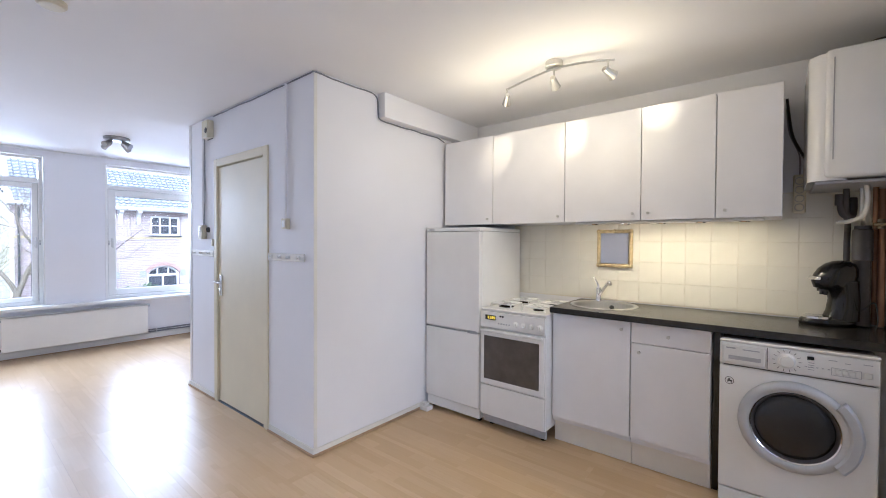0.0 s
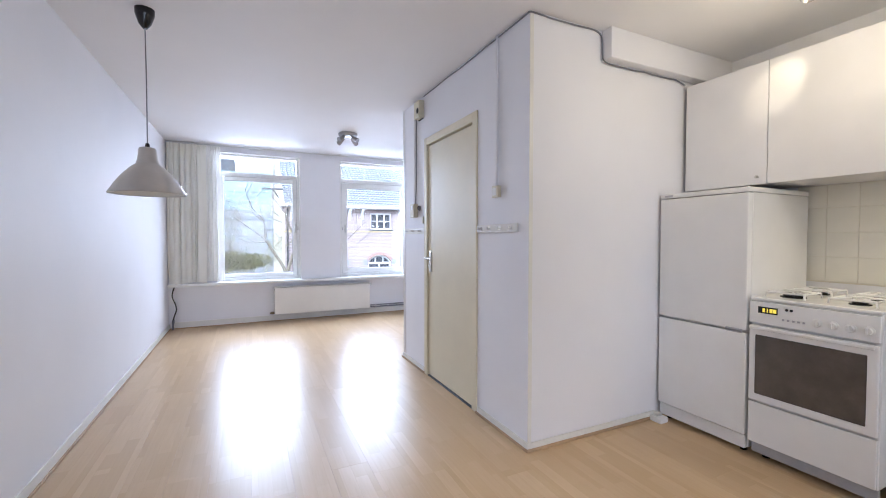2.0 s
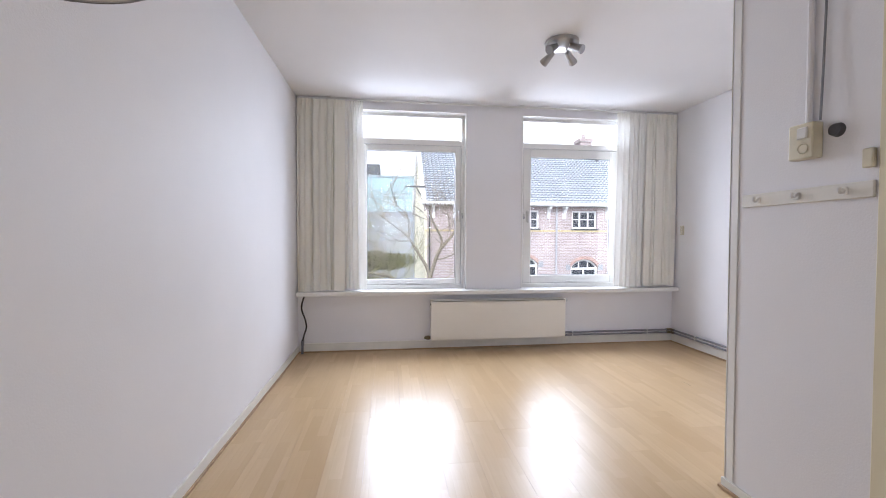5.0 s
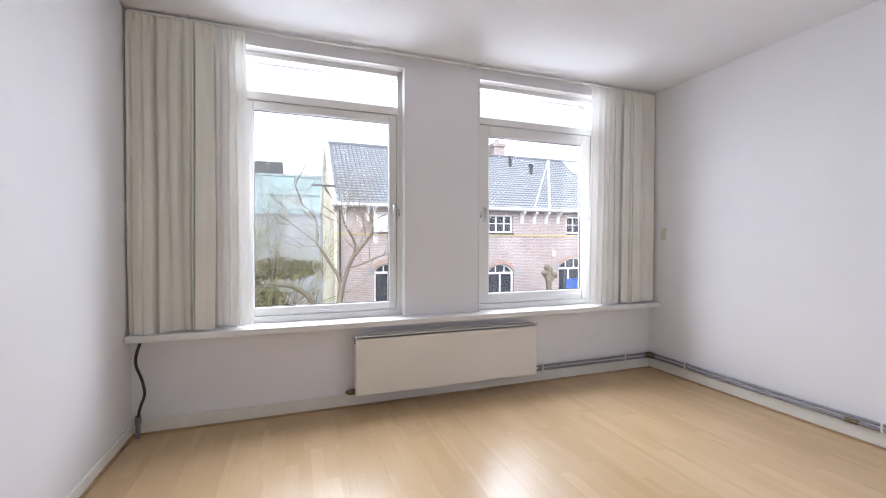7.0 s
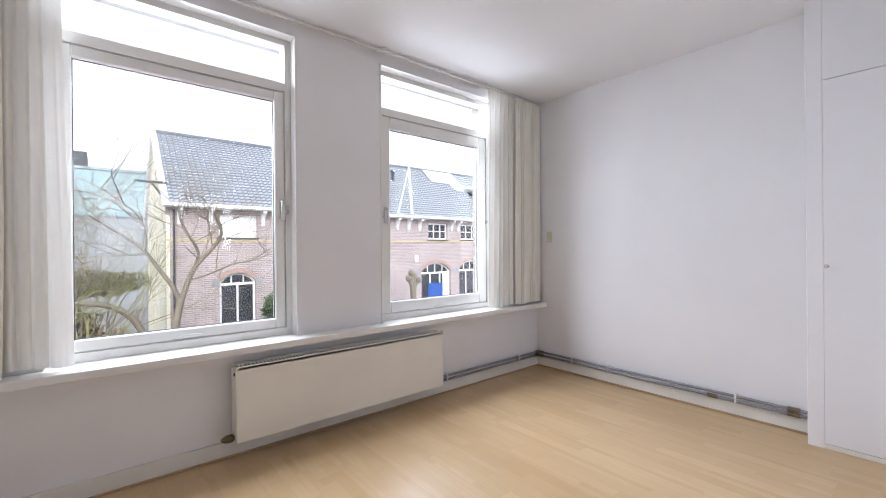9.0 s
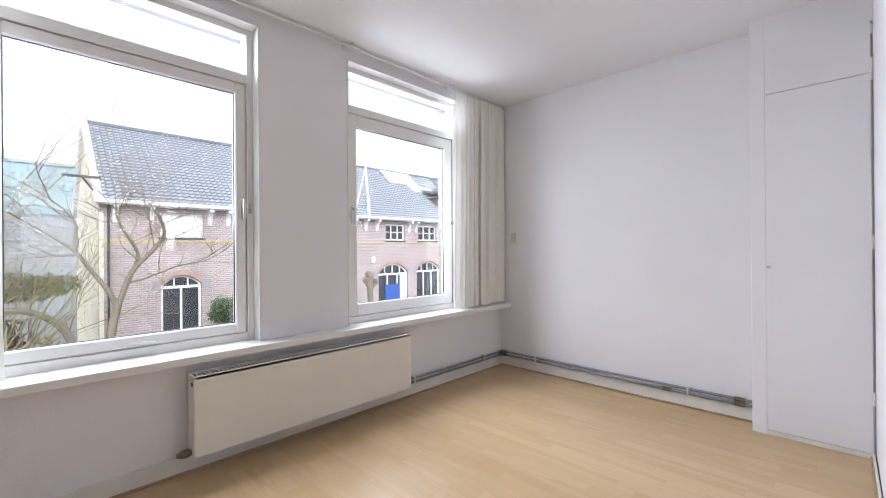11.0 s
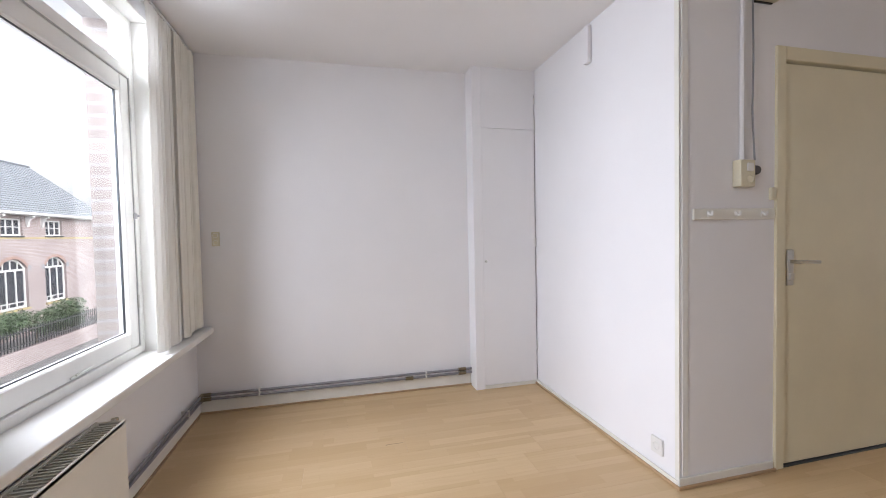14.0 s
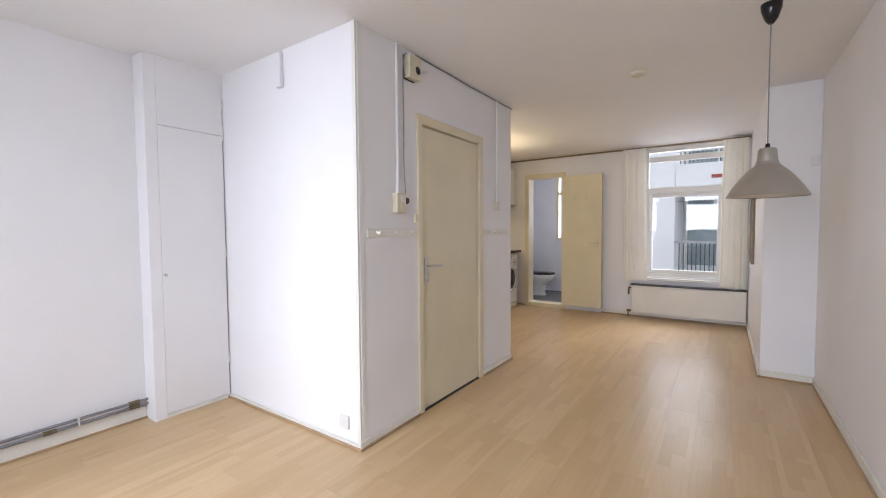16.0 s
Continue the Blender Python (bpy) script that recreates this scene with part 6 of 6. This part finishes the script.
# loading bay that breaks the eaves
part("bay_wall", J(wall_y(19.0, 21.35, FY - 0.12, FY + 0.4, 1.3, 4.3, [(BAY[0], BAY[1], 1.62, 3.9)]), B(19.0, 21.35, FY + 0.4, FY + 2.4, EZ, 4.28)), BRICKM, house, "brick loading bay above the eaves")
part("bay_roof", J(B(18.7, 21.65, FY - 0.5, FY + 2.6, 4.3, 4.42, 0.02, 1), tiled(18.7, 21.6, FY - 0.5, 4.42, FY + 2.2, 5.25, 0.24, 8)), SLATEROOF, house, "tiled bay roof").data.materials.append(FROST)
part("bay_gutter", B(18.65, 21.7, FY - 0.62, FY - 0.48, 4.28, 4.46, 0.02, 1), WHITEW, house)
part("bay_door", B(BAY[0] + 0.05, BAY[1] - 0.05, FY + 0.02, FY + 0.1, 2.2, 3.9), BLUE, house, "blue loading door")
part("bay_arch", J(*[B(BAY[0] + 1.44 * k / 8, BAY[0] + 1.44 * (k + 1) / 8, FY - 0.11, FY + 0.05, 3.86 - 0.34 * abs((k + 0.5) / 4 - 1) ** 2, 3.92) for k in range(8)]), BRICKM, house)
part("bay_panel", J(ring_y(BAY[0], BAY[1], 1.62, 3.9, 0.07, FY - 0.02, FY + 0.05, 0), B(BAY[0], BAY[1], FY - 0.06, FY + 0.02, 1.66, 2.22), B(BAY[0] - 0.05, BAY[1] + 0.05, FY - 0.12, FY - 0.06, 2.2, 2.28)), WHITEW, house, "white balustrade and door frame")
part("downpipe", cyl((2.72, FY - 0.07, GZ), (2.72, FY - 0.07, EZ - 0.1), 0.035, 8), DARKMETAL, house, "thin dark corner downpipe")
wl = thing("wall_lamp", (13.35, FY, 0.5), "small white outdoor lamp on the brick wall", "wall lamp")
part("shade", B(13.25, 13.45, FY - 0.12, FY - 0.001, 0.42, 0.78, 0.03, 2), WHITEW, wl)
for x in (8.9, 18.7):
    part("downpipe", cyl((x, FY - 0.08, GZ), (x, FY - 0.08, EZ), 0.05, 8), GREYP, house)
part("hoist_beam", J(B(1.6, 2.55, FY + 0.02, FY + 0.1, 3.5, 3.58), tube([(2.1, FY + 0.06, 3.5), (2.5, FY + 0.06, 2.9)], 0.03, 6)), DARKMETAL, house, "dark iron bracket on the gable")

gb = thing("glass_office_building", (-2, 40, GZ), "modern office block with teal glass cladding", "building")
part("glass_front", B(-16, 4.2, 40, 52, 4.0, 7.75), GLASSTEAL, gb)
part("mullions", J(*[B(-16 + k * 1.15, -15.93 + k * 1.15, 39.9, 40.0, 4.0, 7.75) for k in range(18)], B(-16, 4.2, 39.88, 40.0, 7.6, 7.8), B(-16, 4.2, 39.88, 40.0, 5.8, 5.88)), BALCGLASS, gb)
part("lower_storeys", B(-16, 4.2, 39.6, 52, GZ, 4.0), CONCRETE, gb, "grey concrete lower storeys")
part("floor_lines", J(*[B(-16, 4.2, 39.5, 39.6, z, z + 0.12) for z in (1.0, 2.0, 3.0, 3.9)]), BALCGLASS, gb)
part("plant_room", B(-4.5, -0.2, 42, 46, 7.75, 9.3), DARKMETAL, gb, "dark rooftop plant room")

# ---- trees and hedges ----
def twigs(rnd, start, way, length, r, depth, out, spread=0.55):
    pts = [Vector(start)]
    d = Vector(way).normalized()
    n = 4
    for k in range(n):
        d = (d + Vector((rnd.uniform(-1, 1), rnd.uniform(-1, 1), rnd.uniform(-0.6, 0.9))) * 0.17).normalized()
        pts.append(pts[-1] + d * length / n)
    out.append((pts, r, r * 0.6))
    if depth:
        for k in range(3 if depth > 1 else 4):
            at = pts[rnd.choice((2, 3, 4))]
            turn = (d + Vector((rnd.uniform(-1, 1), rnd.uniform(-1, 1), rnd.uniform(-0.5, 1.0))) * spread).normalized()
            twigs(rnd, at, turn, length * rnd.uniform(0.55, 0.8), r * 0.5, depth - 1, out, spread + 0.1)


tr = thing("bare_tree", (2.15, 9.0, GZ), "leafless tree with a grey-green trunk and spreading limbs", "tree")
BOUGHS = [
    [(2.02, 9.0, GZ), (2.0, 9.0, -2.2), (2.05, 9.0, -0.84), (2.19, 9.0, 0.0)],
    [(2.17, 9.0, -0.08), (2.03, 9.0, 0.26), (1.74, 9.02, 0.73), (1.5, 9.05, 1.12), (1.23, 9.1, 1.37), (0.55, 9.2, 1.9)],
    [(2.19, 9.0, -0.05), (2.37, 9.0, 0.5), (2.53, 9.0, 0.8), (2.85, 8.98, 1.18), (3.05, 8.95, 1.54), (2.94, 8.95, 1.96)],
    [(2.34, 9.0, 0.45), (2.61, 9.0, 0.48), (3.32, 8.95, 0.77), (3.84, 8.9, 0.87), (4.26, 8.9, 1.09)],
    [(2.5, 9.0, 0.78), (2.54, 9.0, 1.11), (2.32, 9.03, 1.55), (2.2, 9.05, 1.85), (2.17, 9.05, 2.12)],
    [(1.5, 9.05, 1.1), (1.5, 9.05, 1.44), (1.5, 9.06, 1.69), (1.28, 9.1, 2.05), (0.74, 9.15, 2.5)],
    [(1.5, 9.05, 1.05), (1.1, 9.1, 1.03), (0.5, 9.15, 1.0)],
]
part("trunk", tube(bent(BOUGHS[0]), 0.10, 10, 0.078), BARK, tr, "", True)
out = []
rnd = random.Random(11)
for n, limb in enumerate(BOUGHS[1:]):
    r = (0.058, 0.062, 0.026, 0.040, 0.034, 0.024)[n]
    part("limb", tube(bent(limb), r, 8, r * (0.55 if n in (1, 3) else 0.3)), BARK, tr, "", True)
    pts = bent(limb)
    for k in range(9):
        at = pts[min(int(len(pts) * (0.36 + 0.075 * k)), len(pts) - 1)]
        d = (pts[-1] - pts[0]).normalized()
        twigs(rnd, at, d * 0.6 + Vector((rnd.uniform(-1, 1), rnd.uniform(-0.6, 0.6), rnd.uniform(-0.45, 0.35))), rnd.uniform(0.5, 1.15), 0.015, 3, out, 0.8)
part("crown", J(*[tube(p, a, 4, b) for p, a, b in out]), TWIG, tr, "thin bare twigs")


def foliage(seed, centre, size, count, leaf):
    """Many small bent leaves scattered through an uneven clump."""
    rnd = random.Random(seed)
    verts, faces = [], []
    lumps = [Vector([rnd.uniform(-0.7, 0.7) * s for s in size]) for _ in range(9)]
    for _ in range(count):
        lump = rnd.choice(lumps)
        v = Vector((rnd.gauss(0, 1), rnd.gauss(0, 1), rnd.gauss(0, 1))).normalized() * rnd.uniform(0.35, 1.0)
        p = Vector(centre) + lump + Vector([c * s * 0.48 for c, s in zip(v, size)])
        a = Vector((rnd.uniform(-1, 1), rnd.uniform(-1, 1), rnd.uniform(-1, 1))).normalized() * leaf * rnd.uniform(0.6, 1.3)
        b = a.orthogonal().normalized() * leaf * 0.45
        c = a.cross(b).normalized() * leaf * 0.15
        base = len(verts)
        verts += [p - a, p + b + c, p + a, p - b + c]
        faces.append((base, base + 1, base + 2, base + 3))
    q = bmesh.new()
    vs = [q.verts.new(v) for v in verts]
    for f_ in faces:
        q.faces.new([vs[i] for i in f_])
    return q


hd = thing("hedge", (-1, 12.5, GZ), "rough brown and green hedge with bare stems", "hedge")
part("leaves", foliage(3, (-1.6, 12.9, -1.9), (3.4, 0.9, 1.5), 11000, 0.10), BROWNLEAF, hd, "dry brown leaves", False, "stuff")
part("green_leaves", foliage(5, (-1.3, 13.2, -0.35), (3.0, 0.9, 0.9), 9000, 0.10), HEDGELEAF, hd, "dull green leaves", False, "stuff")
out = []
rnd = random.Random(21)
for k in range(18):
    twigs(rnd, (rnd.uniform(-4, 1.6), rnd.uniform(12.2, 13), -3.2), (rnd.uniform(-0.5, 0.5), rnd.uniform(-0.2, 0.2), 1), rnd.uniform(2.2, 3.2), 0.03, 2, out)
part("stems", J(*[tube(p, a, 4, b) for p, a, b in out]), TWIG, hd)
th_ = thing("briar_thicket", (-0.2, 11.0, GZ), "tangled olive thicket of bare arching stems", "shrub")
out = []
rnd = random.Random(33)
for k in range(16):
    twigs(rnd, (rnd.uniform(-2.2, 1.2), rnd.uniform(10.9, 11.6), GZ), (rnd.uniform(-0.45, 0.45), rnd.uniform(-0.2, 0.2), 1), rnd.uniform(3.0, 4.0), 0.035, 3, out, 0.95)
part("stems", J(*[tube(p, a, 4, b) for p, a, b in out]), BRIAR, th_, "", False, "stuff")
part("bough", tube(bent([(1.75, 10.6, GZ), (1.68, 10.6, -1.6), (1.4, 10.6, -0.7), (0.9, 10.6, -0.25), (0.2, 10.6, -0.1)]), 0.11, 8, 0.05), BARK, th_, "thick leaning bough", True)
setting("lawn", B(-9, 2.3, 10.75, 12.1, GZ, GZ + 0.10, 0.02, 1), LAWN, "patch of winter grass beside the brick building", "grass")
for n, (c, s, cnt, mat_) in enumerate((((6.1, 13.6, -1.35), (0.8, 0.6, 0.9), 2200, LEAF), ((7.6, 13.6, -2.2), (1.3, 0.6, 0.7), 1800, LEAF), ((24.3, 13.2, -2.4), (3.4, 0.7, 0.9), 5200, LEAF), ((16.5, 13.9, -2.7), (2.2, 0.6, 0.6), 2000, BROWNLEAF))):
    sh = thing("shrub", (c[0], c[1], GZ), "leafy evergreen shrub in the front garden" if mat_ is LEAF else "low brown winter shrub in the front garden", "shrub", "shrubs along the brick building")
    part("leaves", foliage(40 + n, c, s, cnt, 0.085), mat_, sh, "", False, "stuff")
    part("stem", cyl((c[0], c[1], GZ), (c[0], c[1], c[2]), 0.05, 6), BARK, sh)
pt = thing("pollard_tree", (11.9, 13.2, GZ), "small knobbly pollarded tree", "tree")
part("trunk", J(tube(bent([(11.9, 13.2, GZ), (11.92, 13.2, -2.0), (11.9, 13.2, -1.0), (11.88, 13.2, -0.55)]), 0.12, 8, 0.14)), BARK, pt, "", True)
for x, z in ((11.65, -0.25), (11.95, -0.1), (12.2, -0.35), (11.8, 0.0)):
    part("limb", J(tube([(11.9, 13.2, -0.75), (x, 13.2, z)], 0.09, 8, 0.1), ball((x, 13.2, z), 0.15, 10)), BARK, pt, "", True)
fe = thing("garden_railing", (4, 11.2, GZ), "dark iron garden railing on a low wall", "fence")
part("low_wall", B(2.5, 30, 11.1, 11.35, GZ, -2.9), BRICKM, fe)
part("rail", J(B(2.5, 30, 11.2, 11.25, -2.25, -2.2), B(2.5, 30, 11.2, 11.25, -2.75, -2.7)), DARKMETAL, fe)
part("bars", J(*[B(2.55 + 0.16 * k, 2.58 + 0.16 * k, 11.21, 11.24, -2.9, -2.1) for k in range(170)]), DARKMETAL, fe, "", False, "stuff")

# ---- outside, behind the house ----
rb = thing("white_rear_building", (4, -15, GZ), "white rendered rear building volume", "building")
part("wall", B(1.86, 6.5, -20, -15, GZ, 7.0), WHITER, rb)
ap = thing("apartment_block", (0, -18, GZ), "apartment block with glazed balconies and railings", "building")
part("wall", B(-6, 1.86, -18.4, -18.0, GZ, 7.0), WHITER, ap)
for z in (0.0, 2.72):
    bl = part("balcony", B(-4, 1.85, -18.0, -15.1, z - 0.22, z, 0.01, 1), WHITER, ap, "white balcony slab")
    part("handrail", B(-4, 1.85, -15.16, -15.10, z + 0.86, z + 0.92), GREYP if z < 1 else WHITEW, bl)
    part("balusters", J(*[B(-4 + 0.11 * k, -3.975 + 0.11 * k, -15.145, -15.12, z if z < 1 else z + 0.5, z + 0.87) for k in range(53)]), DARKMETAL, bl, "", False, "stuff")
    gl = part("glazing", B(-4, 1.7, -17.98, -17.94, z, z + 2.35), BALCGLASS, ap, "dark glazed balcony doors")
    part("frames", J(*[B(-4 + 0.95 * k, -3.92 + 0.95 * k, -17.94, -17.9, z, z + 2.35) for k in range(7)]), WHITEW, gl)
part("parapet", B(-4, 1.85, -15.155, -15.105, 2.5, 3.22, 0.01, 1), WHITER, ap, "solid white balcony parapet")
part("sign", J(B(0.55, 0.95, -15.10, -15.08, 2.76, 2.86, 0.004, 1)), REDP, ap, "small red sign")
ln = thing("laundry", (0.73, -15.4, 1.4), "white laundry hung over the balcony line", "laundry")
drape("cloth", folds(0.56, 0.90, 0.60, 0.82, 1.40, 2.13, -15.4, 5, 0.06, 31, 0.13), LAUNDRY, ln, "")
part("line", tube([(-3.9, -15.4, 2.13), (1.84, -15.4, 2.13)], 0.006, 5), WIRE, ln)

# ---- wall tiles and floor planks ----
TS = 0.1475
tile_bm = B(-0.004, 0.0, -TS / 2 + 0.001, TS / 2 - 0.001, -TS / 2 + 0.001, TS / 2 - 0.001, 0.0012, 1)
tile_mesh = bpy.data.meshes.new("tile")
tile_bm.to_mesh(tile_mesh)
tile_bm.free()
tile_mesh.materials.append(TILEM)
kitchen_wall = bpy.data.objects["wall_kitchen"]
rnd = random.Random(2)
for j in range(5):
    for i in range(17):
        t_ob = new("tile", tile_mesh)
        t_ob.parent = kitchen_wall
        t_ob.location = (XK - 0.0005 - 0.0006 * rnd.random(), -5.04 - TS * (i + 0.5) + 0.0, 0.957 + TS * (j + 0.5))
        t_ob.rotation_euler = (0, rnd.uniform(-0.002, 0.002), rnd.uniform(-0.002, 0.002))

PW, PL = 0.191, 1.285
plank_bm = B(-PW / 2 + 0.0002, PW / 2 - 0.0002, -PL / 2 + 0.0002, PL / 2 - 0.0002, -0.008, 0.0, 0.0003, 1)
plank_mesh = bpy.data.meshes.new("plank")
plank_bm.to_mesh(plank_mesh)
plank_bm.free()
plank_mesh.materials.append(FLOORM)
rnd = random.Random(7)
for i in range(22):
    y = YR - 0.1 - rnd.random() * PL * 0.9
    x = XW + PW * (i + 0.5)
    while y < 0.0:
        lo, hi = max(y, YR - 0.1), min(y + PL, 0.04)
        pk = new("plank", plank_mesh)
        pk.parent = floor
        pk.location = (x, (lo + hi) / 2, -0.0001 * rnd.random())
        pk.scale = (1, (hi - lo) / PL, 1)
        y += PL
fm = thing("floor_mark", (3.17, -1.22, 0.0002), "thin dark chip along a plank joint of the floor", "floor mark")
part("chip", J(B(3.169, 3.1715, -1.31, -1.22, 0.0001, 0.0008), B(3.160, 3.172, -1.215, -1.212, 0.0001, 0.0010)), WOODF, fm)
